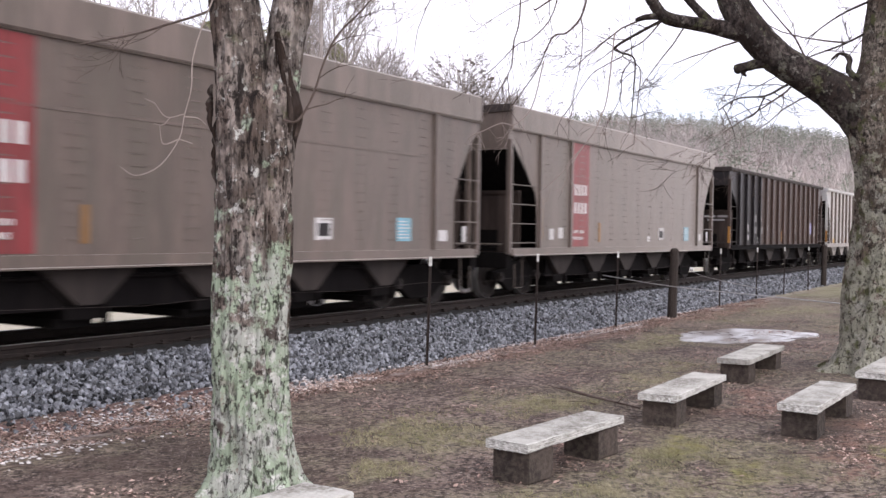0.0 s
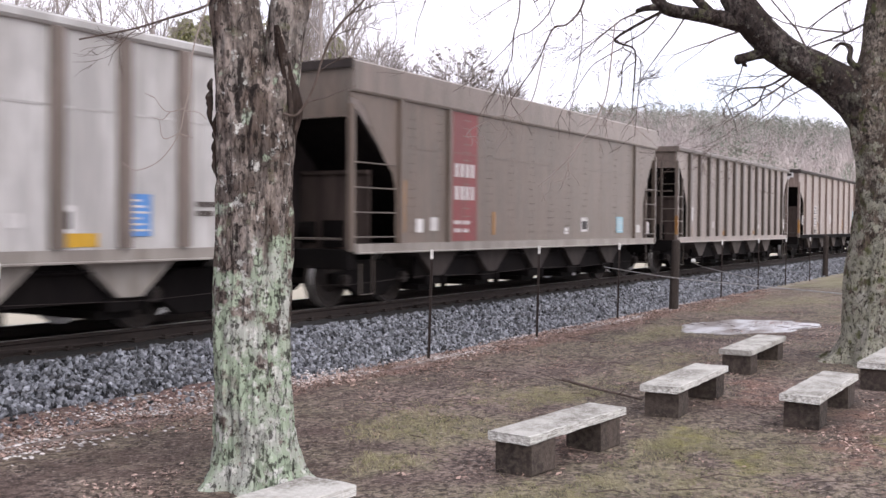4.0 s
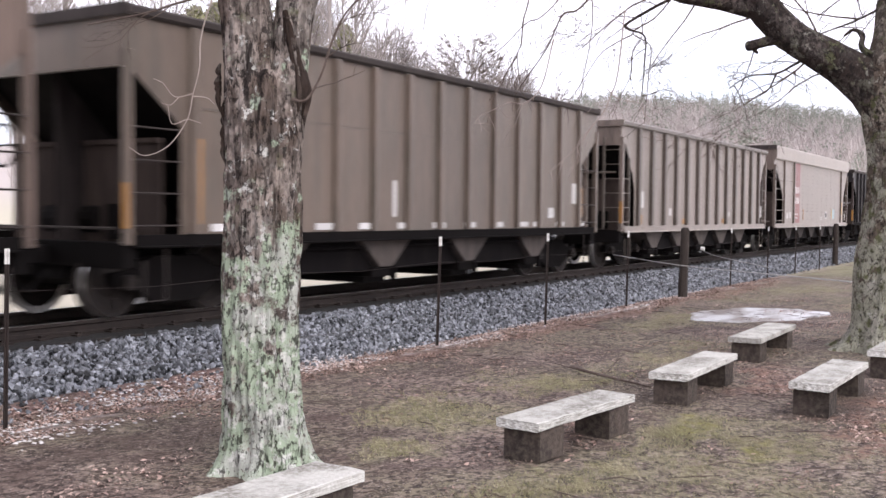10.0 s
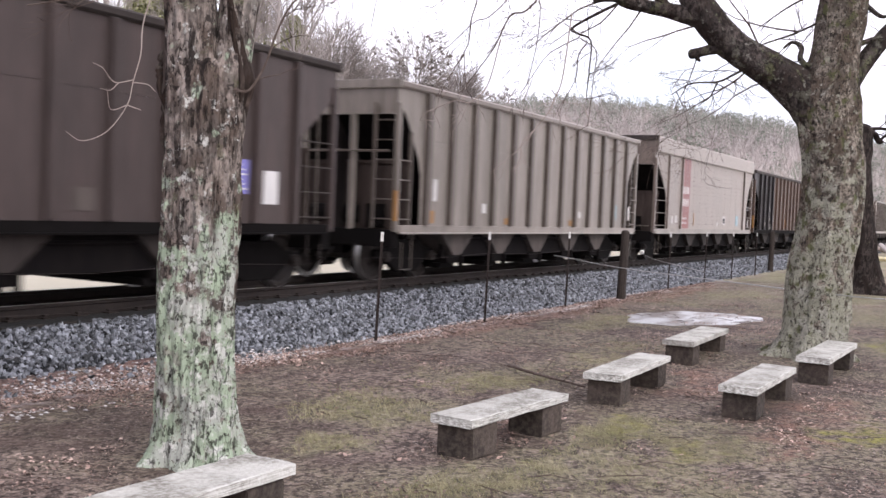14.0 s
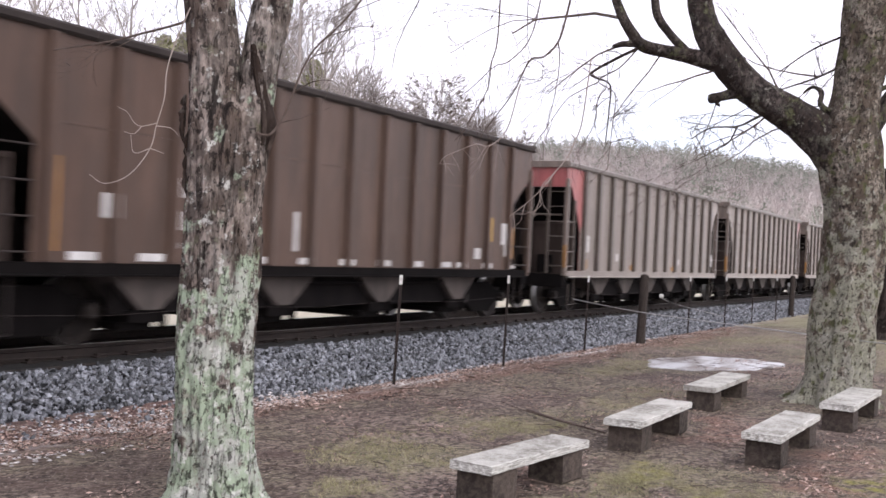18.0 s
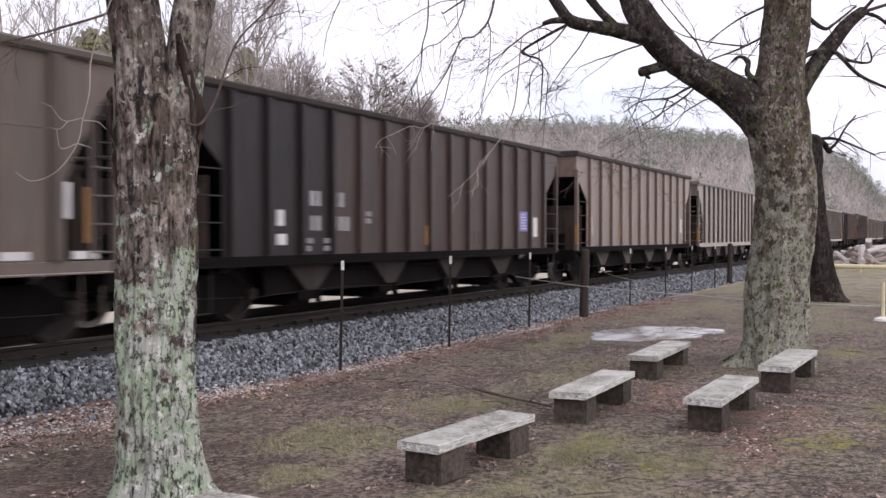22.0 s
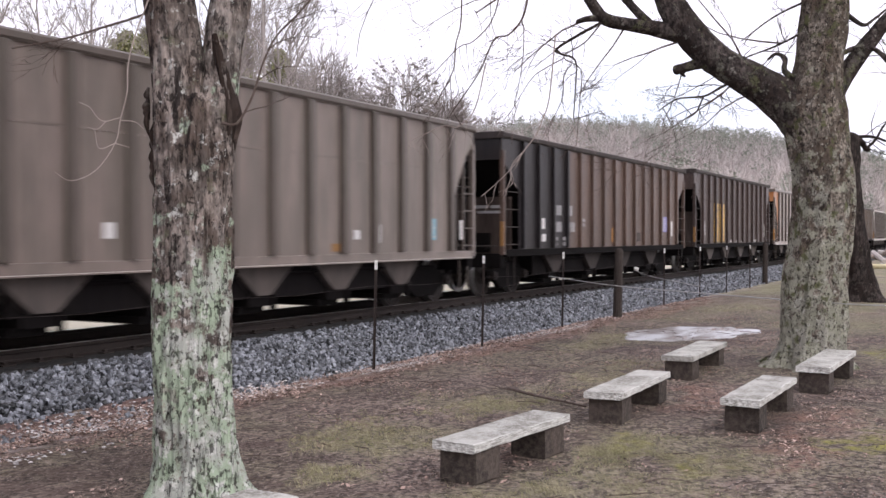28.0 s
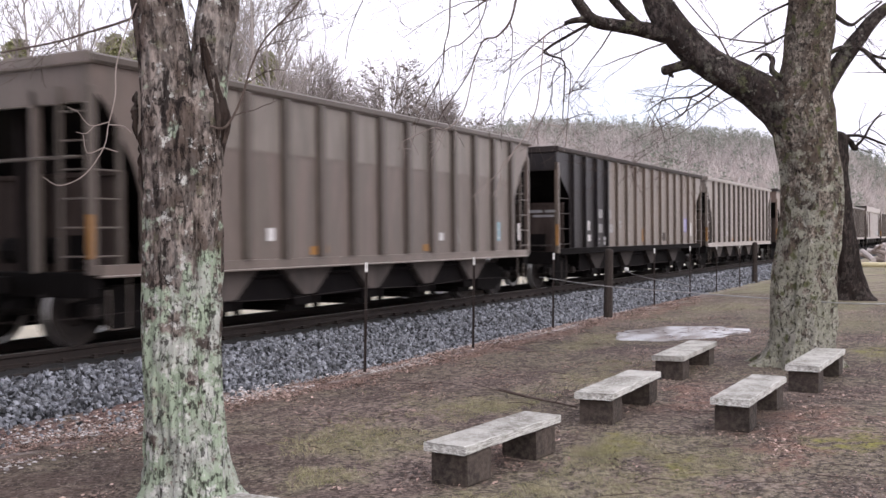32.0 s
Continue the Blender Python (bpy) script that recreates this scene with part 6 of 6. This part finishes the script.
def dome_crown(crown, tufts, x, y, z, h, rad, count, rng, thin):
    """A rounded crown: limbs that rise from the stem to a dome, with fine twigs on their outer half."""
    for j in range(count):
        w, rr = rng.uniform(0, 6.28), rad * math.sqrt(rng.random())
        top = h * (0.60 + 0.40 * math.sqrt(max(0.0, 1 - (rr / rad) ** 2))) * rng.uniform(0.90, 1.0)
        low = h * rng.uniform(0.22, 0.48)
        bow = rng.uniform(0.3, 0.65)
        c = curve_points([(x, y, z + low), (x + bow * rr * math.cos(w), y + bow * rr * math.sin(w), z + low + (top - low) * 0.45), (x + rr * math.cos(w), y + rr * math.sin(w), z + top * 0.97)], 5)
        crown.tube(c, [max(0.055 * (1 - i / len(c)), thin) for i in range(len(c))], 4, False)
        for i in range(4, len(c)):
            for _ in range(2):
                d = Vector((math.cos(w) + rng.uniform(-1, 1), math.sin(w) + rng.uniform(-1, 1), rng.uniform(0.2, 1.4)))
                grow(crown, c[i], d, h * 0.085, thin * 1.2, 1, rng, -0.03, 0.8, 3, (2, 3), 0.25, thin)
                if tufts is not None:
                    clump(tufts, c[i] + d.normalized() * h * rng.uniform(0.02, 0.08), rng.uniform(0.10, 0.24), rng)


def build_yard_trees():
    """Bare and evergreen trees across the line, each one a thing."""
    rng = random.Random(5)
    names = {"open": "bare tree with spreading branches across the tracks", "round": "bare tree with a dense rounded twiggy crown", "thin": "tall thin bare tree across the tracks", "pine": "dark green evergreen tree across the tracks"}
    # direction in degrees from the line, distance, top above eye level in degrees, half width in degrees, kind
    for a, r, el, half, kind in ((30.6, 62, 10.3, 1.9, "open"), (35.2, 64, 10.1, 2.2, "round"), (33.4, 68, 8.9, 1.2, "open"), (37.3, 66, 10.4, 2, "pine"), (28.2, 66, 8.1, 1.0, "round"), (38.2, 48, 16, 2, "thin"), (39.6, 52, 15, 2, "thin"), (37.2, 55, 14, 2, "thin"), (41.0, 50, 16, 2, "thin"), (43.0, 55, 15, 2, "thin"), (46.0, 56, 11.0, 2, "pine"), (40.0, 58, 12.4, 2, "pine"), (44.2, 58, 11.4, 2, "pine"), (47.5, 50, 15, 2, "thin"), (49.5, 52, 14, 2, "thin"), (52.0, 50, 15, 2, "thin"), (54.5, 55, 13, 2.4, "open"), (57.0, 50, 15, 2, "thin"), (60, 52, 13, 2, "thin"), (25.8, 80, 7.2, 1.2, "open"), (42.0, 58, 9.0, 1.6, "open"), (50.6, 60, 10.5, 2, "pine"), (36.6, 52, 13, 2, "thin"), (32.2, 75, 8.4, 1.4, "open")):
        x, y = r * math.cos(radians(a)), r * math.sin(radians(a))
        z = height(x, y)
        h = 2.0 + r * math.tan(radians(el)) - z
        tree = empty("tree", names[kind], "tree")
        lean = (rng.uniform(-0.6, 0.6), rng.uniform(-0.6, 0.6)) if kind in ("thin", "pine") else (0.0, 0.0)
        share = {"open": 0.72, "round": 0.8, "thin": 0.9, "pine": 0.95}[kind]
        stem = [(x + lean[0] * u * u, y + lean[1] * u * u, z - 0.2 + h * share * u) for u in (0, 0.3, 0.6, 1)]
        part("trunk", Shape().tube(stem, [0.013 * h, 0.0105 * h, 0.006 * h, 0.002 * h], 7), BARK_FAR, tree)
        crown = Shape()
        if kind == "pine":
            for _ in range(2200):
                u = rng.random() ** 0.8
                rad = (1 - u) ** 0.7 * h * 0.24 + 0.25
                w, f = rng.uniform(0, 6.28), rng.uniform(0.2, 1)
                q = Vector((x + lean[0] * u * u + rad * math.cos(w) * f, y + lean[1] * u * u + rad * math.sin(w) * f, z + h * (0.3 + 0.68 * u) - rad * 0.15))
                clump(crown, q, rng.uniform(0.12, 0.32), rng)
            part("crown", crown, PINE, tree)
        elif kind == "thin":
            for j in range(12):
                u = rng.uniform(0.35, 1.0)
                p = (x + lean[0] * u * u, y + lean[1] * u * u, z - 0.2 + h * share * u)
                w = rng.uniform(0, 6.28)
                grow(crown, p, (math.cos(w), math.sin(w), 1.3), h * 0.17 * (1.2 - 0.45 * u), 0.0055 * h * (1.3 - 0.8 * u), 4, rng, -0.05, 0.75, 4, (2, 4), 0.2, 0.011)
            part("crown", crown, BARK_FAR, tree)
        else:
            tufts = Shape() if kind == "open" and half < 2 else None
            dome_crown(crown, tufts, x, y, z, h, r * math.tan(radians(half)), 40 if kind == "open" else 130, rng, 0.015 if kind == "open" else 0.016)
            part("crown", crown, BARK_FAR, tree)
            if tufts:
                tagged(part("dead_leaves", tufts, BUD, tree, "sparse clusters of withered leaves"), kind="stuff")


def clump(sh, q, s, rng):
    """A few crossing needle fans."""
    for _ in range(3):
        d = Vector((rng.uniform(-1, 1), rng.uniform(-1, 1), rng.uniform(-0.6, 0.9))) * s
        e = Vector((rng.uniform(-1, 1), rng.uniform(-1, 1), rng.uniform(-1, 1))) * s * 0.45
        i = len(sh.v)
        sh.v += [tuple(q - d * 0.3), tuple(q + d + e), tuple(q + d - e)]
        sh.f.append((i, i + 1, i + 2))


def build_far_woods():
    """The wooded ridge: bare brush low down, pines along the crest."""
    rng = random.Random(9)
    bare, green, trunks = Shape(), Shape(), Shape()
    spots = []
    for i in range(5600):
        a = rng.uniform(2.0, 55) if i % 3 == 0 else rng.uniform(2.0, 27)
        r = 150 + 290 * rng.random() ** 0.7
        spots.append((r * math.cos(radians(a)), r * math.sin(radians(a)), smooth_step(r, 260, 425)))
    for i in range(420):
        spots.append((rng.uniform(110, 520), 15.5 + 45 * rng.random() ** 1.6, 0.35))
    for x, y, top in spots:
        if y < 15.5:
            continue
        z = height(x, y)
        if rng.random() < 0.05 + 0.55 * top + 0.5 * max(0.0, noise.noise((x * 0.015, y * 0.015, 3.0))):
            h = rng.uniform(7, 12) + 4.5 * max(0.0, noise.noise((x * 0.03, y * 0.03, 7.0)) + 0.1)
            trunks.tube([(x, y, z), (x, y, z + h * 0.85)], [0.2, 0.06], 3, False)
            for _ in range(90):
                u = rng.random()
                w, rad = rng.uniform(0, 6.28), math.sqrt(1 - u * 0.95) * h * 0.21 * rng.uniform(0.2, 1)
                clump(green, Vector((x + rad * math.cos(w), y + rad * math.sin(w), z + h * (0.42 + 0.58 * u))), rng.uniform(0.15, 0.36), rng)
        else:
            h = rng.uniform(6, 11.5)
            trunks.tube([(x, y, z), (x + rng.uniform(-0.5, 0.5), y, z + h * 0.75)], [0.15, 0.04], 3, False)
            for _ in range(64):
                u = rng.random()
                w = rng.uniform(0, 6.28)
                p = Vector((x, y, z + h * (0.12 + 0.6 * u)))
                e = p + Vector((math.cos(w) * h * 0.2, math.sin(w) * h * 0.2, h * rng.uniform(0.12, 0.34)))
                side = Vector((-math.sin(w), math.cos(w), rng.uniform(-0.4, 0.4))) * rng.uniform(0.008, 0.02)
                k = len(bare.v)
                bare.v += [tuple(p - side), tuple(p + side), tuple(e + side * 2.2), tuple(e - side * 1.2)]
                bare.f += [(k, k + 1, k + 2, k + 3)]
    # all three materials carry the haze in their pale colour
    woods = empty("wooded_ridge", "far ridge of bare woods and pines in haze-paled colours", "woods", kind="stuff")
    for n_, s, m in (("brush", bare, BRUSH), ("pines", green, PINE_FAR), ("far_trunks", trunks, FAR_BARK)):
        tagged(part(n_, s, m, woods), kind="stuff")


# ---- fence, benches and small things by the line ----
def build_fence():
    fence = empty("wire_fence", "low wire fence on rusty steel and wooden posts", "fence")
    t_post = shared("t_post", lambda: Shape().box(-0.022, -0.004, -0.2, 0.022, 0.004, 1.50).box(-0.004, -0.03, -0.2, 0.004, 0.0, 1.50).mesh("steel_post", POST_STEEL))
    tip = shared("t_tip", lambda: Shape().box(-0.024, -0.006, 1.50, 0.024, 0.006, 1.64).box(-0.006, -0.032, 1.50, 0.006, 0.0, 1.64).mesh("post_tip", POST_TIP))
    wood = shared("wood_post", lambda: trunk_shape([(0, 0, -0.2), (0, 0, 0.4), (0.01, 0, 1.0), (0.0, 0, 1.62)], [0.115, 0.11, 0.105, 0.10], 14, 0.10, 0, 2.0, 0.08).mesh("wooden_post", POST_WOOD))
    for x, y, kind, lean in ((5.66, 8.2, 0, 1.0), (9.2, 8.2, 0, 2.0), (12.79, 8.11, 0, 2.6), (16.5, 8.15, 0, 2.6), (20.75, 8.3, 0, 2.6), (23.89, 8.1, 1, 3.5), (28.5, 8.3, 0, 2.2), (32.9, 8.4, 0, 2.4), (36.2, 8.3, 0, 1.5), (39.6, 8.2, 0, 1.2), (43.6, 8.4, 1, 2.0)):
        o = part("wooden_post" if kind else "steel_post", wood if kind else t_post, None, fence, at=(x, y, 0))
        o.rotation_euler = (0, radians(lean), 0)
        if not kind:
            part("post_tip", tip, None, o, "white painted tip")
    for z in (0.45, 0.85, 1.25):
        for x0, x1 in zip((5.66, 9.2, 12.79, 16.5, 20.75, 23.89, 28.5, 32.9, 36.2, 39.6), (9.2, 12.79, 16.5, 20.75, 23.89, 28.5, 32.9, 36.2, 39.6, 43.6)):
            part("wire", Shape().tube([(x0 + 0.04 * z, 8.2, z), ((x0 + x1) / 2, 8.2, z - 0.05), (x1 + 0.04 * z, 8.2, z)], 0.0025, 3), POST_STEEL, fence)
    rope = tagged(new("guy_cable", Shape().tube(curve_points([(19.9, 8.25, 1.15), (19.2, 6.6, 1.02), (18.2, 4.6, 0.97), (16.0, 1.95, 0.99), (15.7, 0.6, 1.02), (15.5, -3.0, 1.12), (15.4, -6.0, 1.25)]), 0.009, 5).mesh("guy_cable", WIRE)), "pale slack cable strung from the fence past the tree", "cable")
    end = tagged(new("wooden_post", wood), "dark round wooden post holding the slack cable", "post")
    end.location = (15.4, -6.0, 0)
    tagged(new("cable", Shape().tube(curve_points([(26.0, 8.35, 1.1), (23.5, 7.2, 1.05), (20.0, 5.1, 1.0)]), 0.008, 5).mesh("cable", WIRE)), "pale wire from the fence to the slack cable", "cable")
    insul = tagged(new("insulator", Shape().disc((26.0, 8.3, 1.12), 0.05, 0.09, 12).mesh("insulator", POST_TIP)), "white insulator on the fence wire", "insulator")


def slab_shape(length, width, thick, seed):
    """A concrete plank with chipped, uneven edges."""
    sh = Shape()
    nx, ny = 46, 7
    def wob(x, y, z, a):
        return 0.010 * noise.noise((x * 4 + seed, y * 6, z * 3)) * a + 0.006 * noise.noise((x * 17, y * 17 + seed, z * 8)) * a
    ring = []
    prof = [(-0.5, 0.08), (-0.5, 0.92), (-0.47, 1.0)] + [(-0.455, 1.0)] + [(-0.47 + 0.94 * j / (ny - 1), 1.0) for j in range(1, ny - 1)] + [(0.455, 1.0), (0.47, 1.0), (0.5, 0.92), (0.5, 0.08), (0.47, 0.0), (-0.47, 0.0)]
    for i in range(nx):
        x = -length / 2 + length * i / (nx - 1)
        for v, w in prof:
            y, z = v * width, w * thick
            e = 0.55 if abs(v) > 0.45 else 0.2
            sh.v.append((x + wob(x, y, z, 1.0) * (2.0 if i in (0, nx - 1) else 0.2), y + wob(x + 3, y, z, e), z + wob(x + 7, y, z, e * 0.8)))
    k = len(prof)
    for i in range(nx - 1):
        for j in range(k):
            jj = (j + 1) % k
            sh.f.append((i * k + j, i * k + jj, (i + 1) * k + jj, (i + 1) * k + j))
    sh.f.append(tuple(range(k)))
    sh.f.append(tuple(range((nx - 1) * k, nx * k)))
    return sh


def build_benches():
    for i, (x, y, length, turn, w) in enumerate(((4.35, 4.15, 1.85, -2, 0.43), (8.08, 3.76, 1.70, -5, 0.40), (11.28, 3.68, 1.95, 1.0, 0.42), (15.0, 3.88, 2.2, 1.2, 0.44), (11.48, 2.26, 1.95, -1.0, 0.40), (14.65, 2.0, 2.2, -1.5, 0.42))):
        b = empty("bench", ("low bench of a chipped pale concrete slab on dark blocks" if i else "low pale concrete slab bench at the foot of the lichen tree"), "bench", "benches in two rows", at=pose(x, y, 0, 0, 0, turn))
        part("slab", slab_shape(length, w, 0.075, i * 7.3), CONCRETE, b, at=(0, 0, 0.262))
        for s in (-1, 1):
            part("block", slab_shape(0.36, w * 0.88, 0.27, 20 + i + s), CONCRETE_DARK, b, "dark brown concrete block", at=(s * (length / 2 - 0.26), 0, -0.015))


def build_small_things():
    ring = []
    for i in range(72):
        w = 2 * math.pi * i / 72
        k = 1 + 0.25 * noise.noise((math.cos(w) * 1.7, math.sin(w) * 1.7, 3.3)) + 0.10 * noise.noise((math.cos(w) * 6, math.sin(w) * 6, 1.3))
        ring.append((20.6 + 1.75 * k * math.cos(w) - 0.35 * math.sin(w), 5.5 + 1.1 * k * math.sin(w) - 0.15 * math.cos(w), 0.0))
    sh = Shape()
    sh.v = [(x, y, 0.016) for x, y, _ in ring] + [(20.75 + (x - 20.75) * 1.03, 5.55 + (y - 5.55) * 1.03, -0.01) for x, y, _ in ring]
    sh.f = [tuple(range(72))] + [(i, (i + 1) % 72, 72 + (i + 1) % 72, 72 + i) for i in range(72)]
    tagged(new("pale_patch", sh.mesh("pale_patch", PALE_PATCH)), "pale glossy mottled patch on the ground", "sand", kind="structure")
    stake = empty("marker_stake", "short faded yellow stake on a flat base", "stake", at=pose(26.07, 1.47, 0))
    part("pole", Shape().tube([(0, 0, 0.0), (0.01, 0, 0.92)], [0.04, 0.036], 10), YELLOW_PIPE, stake)
    part("base", Shape().tube([(0, 0, 0), (0, 0, 0.06), (0, 0, 0.1)], [0.22, 0.20, 0.08], 16), POST_TIP, stake, "white flat base")
    bar = empty("pipe_barrier", "long low faded yellow pipe barrier across the field", "barrier")
    part("rail_pipe", Shape().tube([(60.5, 9.0, 0.36), (59.0, 4.5, 0.34), (57.2, -1.0, 0.36), (55.0, -8.0, 0.35)], 0.13, 10), YELLOW_PIPE, bar)
    for x, y in ((60.3, 8.4), (59.0, 4.5), (57.3, -0.6), (55.2, -7.4)):
        part("foot", Shape().tube([(x, y, -0.1), (x, y, 0.3)], 0.09, 8), YELLOW_PIPE, bar)
    pile = empty("brush_pile", "heap of sawn logs and pale cut branches", "brush pile", kind="stuff")
    rng = random.Random(2)
    logs, pale = Shape(), Shape()
    for i in range(90):
        p = Vector((70 + rng.uniform(-4, 6), 6.2 - rng.uniform(0, 7.5), rng.uniform(0.1, 1.3)))
        d = Vector((rng.uniform(-1, 1), rng.uniform(-1, 1), rng.uniform(-0.25, 0.35))).normalized() * rng.uniform(0.5, 1.5)
        (logs if i % 3 else pale).tube([tuple(p - d), tuple(p + d)], rng.uniform(0.06, 0.22), 7)
    tagged(part("logs", logs, BRUSH, pile), kind="stuff")
    tagged(part("cut_branches", pale, TWIG_PALE, pile), kind="stuff")
    fallen = Shape()
    rng = random.Random(12)
    for pts, r in (([(11.9, 5.5, 0.04), (11.5, 5.0, 0.05), (11.3, 4.5, 0.03), (11.0, 4.1, 0.05)], 0.022),):
        c = curve_points(pts)
        fallen.tube(c, [r * (1 - 0.6 * i / len(c)) for i in range(len(c))], 6)
        for i in range(2, len(c), 3):
            grow(fallen, c[i], (rng.uniform(-1, 1), rng.uniform(-1, 1), 0.1), 0.4, 0.008, 1, rng, 0.02)
    sticks = Shape()
    for i in range(420):
        x, y = 4.5 + 17 * rng.random() ** 1.3, rng.uniform(-0.5, 7.9)
        w, ln = rng.uniform(0, 6.28), 0.08 + 0.45 * rng.random() ** 2.5
        mid = (x + math.cos(w + 0.3) * ln * 0.5, y + math.sin(w + 0.3) * ln * 0.5, 0.03)
        sticks.tube([(x, y, 0.012), mid, (x + math.cos(w) * ln, y + math.sin(w) * ln, 0.014)], [0.005, 0.004, 0.002], 4)
    tagged(new("fallen_twigs", sticks.mesh("fallen_twigs", TWIG)), "thin dark dead twigs scattered on the earth", "twigs", kind="stuff")
    tagged(new("fallen_branch", fallen.mesh("fallen_branch", TWIG)), "dark fallen branch lying on the earth", "branch")


def scatter_litter():
    """Dead leaves, bits of twig and grass tufts on the picnic ground."""
    rng = np.random.default_rng(3)
    v, f = [], []
    for i in range(150000):
        x = 3 + 30 * rng.random() ** 1.6
        y = rng.uniform(-0.8, 8.5) if rng.random() < 0.74 else 8.35 - abs(rng.normal(0, 0.45)) + 0.4 * smooth_step(12.5 - x, 0.0, 4.5) * rng.random()
        thick = noise.noise((x * 0.9, y * 0.9, 5.0)) + 0.6 * noise.noise((x * 2.6, y * 2.6, 8.0)) + 0.9 * inside(LEAFY, x, y) - 0.45 * inside(BARE, x, y) - 0.3 * inside(GRASSY, x, y)
        if thick < rng.uniform(-0.10, 0.80) and y < 7.7 or y > foot(x) + 0.08:
            continue
        s = 0.007 + 0.026 * rng.random() ** 2.2
        w = rng.uniform(0, 6.28)
        c, q = math.cos(w) * s, math.sin(w) * s
        z = lie(x, y) + 0.010
        t = rng.uniform(-0.5, 0.9) * s
        k = len(v)
        v += [(x - c, y - q, z), (x + q * 0.5, y - c * 0.5, z + t * 0.5 + 0.004), (x + c, y + q, z + abs(t)), (x - q * 0.5, y + c * 0.5, z + 0.012)]
        f.append((k, k + 1, k + 2, k + 3))
    me = bpy.data.meshes.new("leaf_litter")
    me.from_pydata(v, [], f)
    me.materials.append(LEAF)
    tagged(new("leaf_litter", me), "scattered brown dead leaves on the ground", "leaf litter", kind="stuff")
    strip = Shape()
    base = [(0, 0, 1), (0.9, 0, 0.1), (0.2, 0.9, -0.1), (-0.8, 0.4, 0.2), (-0.5, -0.8, 0), (0.6, -0.7, 0.3)]
    for i in range(20000):
        x = 4 + 24 * rng.random() ** 1.5
        y = 8.22 + 0.10 * math.sin(x * 0.8) + rng.normal(0, 0.13 + 0.10 * smooth_step(11 - x, 0.0, 4.0))
        if noise.noise((x * 0.9, y * 1.8, 2.0)) < rng.uniform(-0.25, 0.35):
            continue
        s, w = rng.uniform(0.010, 0.034), rng.uniform(0, 6.28)
        k = len(strip.v)
        strip.v += [(x + s * (a * math.cos(w) - b * math.sin(w)), y + s * (a * math.sin(w) + b * math.cos(w)), lie(x, y) + 0.006 + s * 0.5 * c) for a, b, c in base]
        strip.f += [(k, k + 1, k + 2), (k, k + 2, k + 3), (k, k + 3, k + 4), (k, k + 4, k + 5), (k, k + 5, k + 1)]
    tagged(new("pale_gravel", strip.mesh("pale_gravel", PALE_GRAVEL)), "strip of pale gravel along the foot of the ballast", "gravel", kind="stuff")
    v, f = [], []
    for i in range(70000):
        x = 3.5 + 26 * rng.random() ** 1.5
        y = rng.uniform(-0.8, 7.2)
        if i > 34000:
            gx, gy, ga, gb = GRASSY[int(rng.integers(len(GRASSY)))]
            x, y = gx + ga * rng.uniform(-1, 1), gy + gb * rng.uniform(-1, 1)
        rich = 0.6 * inside(GRASSY, x, y) + 0.8 * inside(MOSSY, x, y) - 0.5 * inside(BARE, x, y) - 0.6 * inside(LEAFY, x, y)
        if rich + noise.noise((x * 0.6, y * 0.6, 11.0)) + 0.7 * noise.noise((x * 2.2, y * 2.2, 4.0)) < rng.uniform(0.05, 0.9):
            continue
        z = lie(x, y) - 0.004
        for b in range(4):
            w, hgt = rng.uniform(0, 6.28), rng.uniform(0.012, 0.05)
            bx, by = x + rng.uniform(-0.04, 0.04), y + rng.uniform(-0.04, 0.04)
            k = len(v)
            v += [(bx - 0.003, by, z), (bx + 0.003, by, z), (bx + math.cos(w) * hgt * 0.7, by + math.sin(w) * hgt * 0.7, z + hgt)]
            f.append((k, k + 1, k + 2))
    me = bpy.data.meshes.new("grass_tufts")
    me.from_pydata(v, [], f)
    me.materials.append(GRASS)
    tagged(new("grass_tufts", me), "thin worn winter grass", "grass", kind="stuff")


build_ground()
build_track()
build_far_woods()
build_yard_trees()
build_lichen_tree()
build_picnic_tree()
build_third_tree()
build_fence()
build_benches()
build_small_things()
build_train()
scatter_stones()
scatter_litter()
motions()
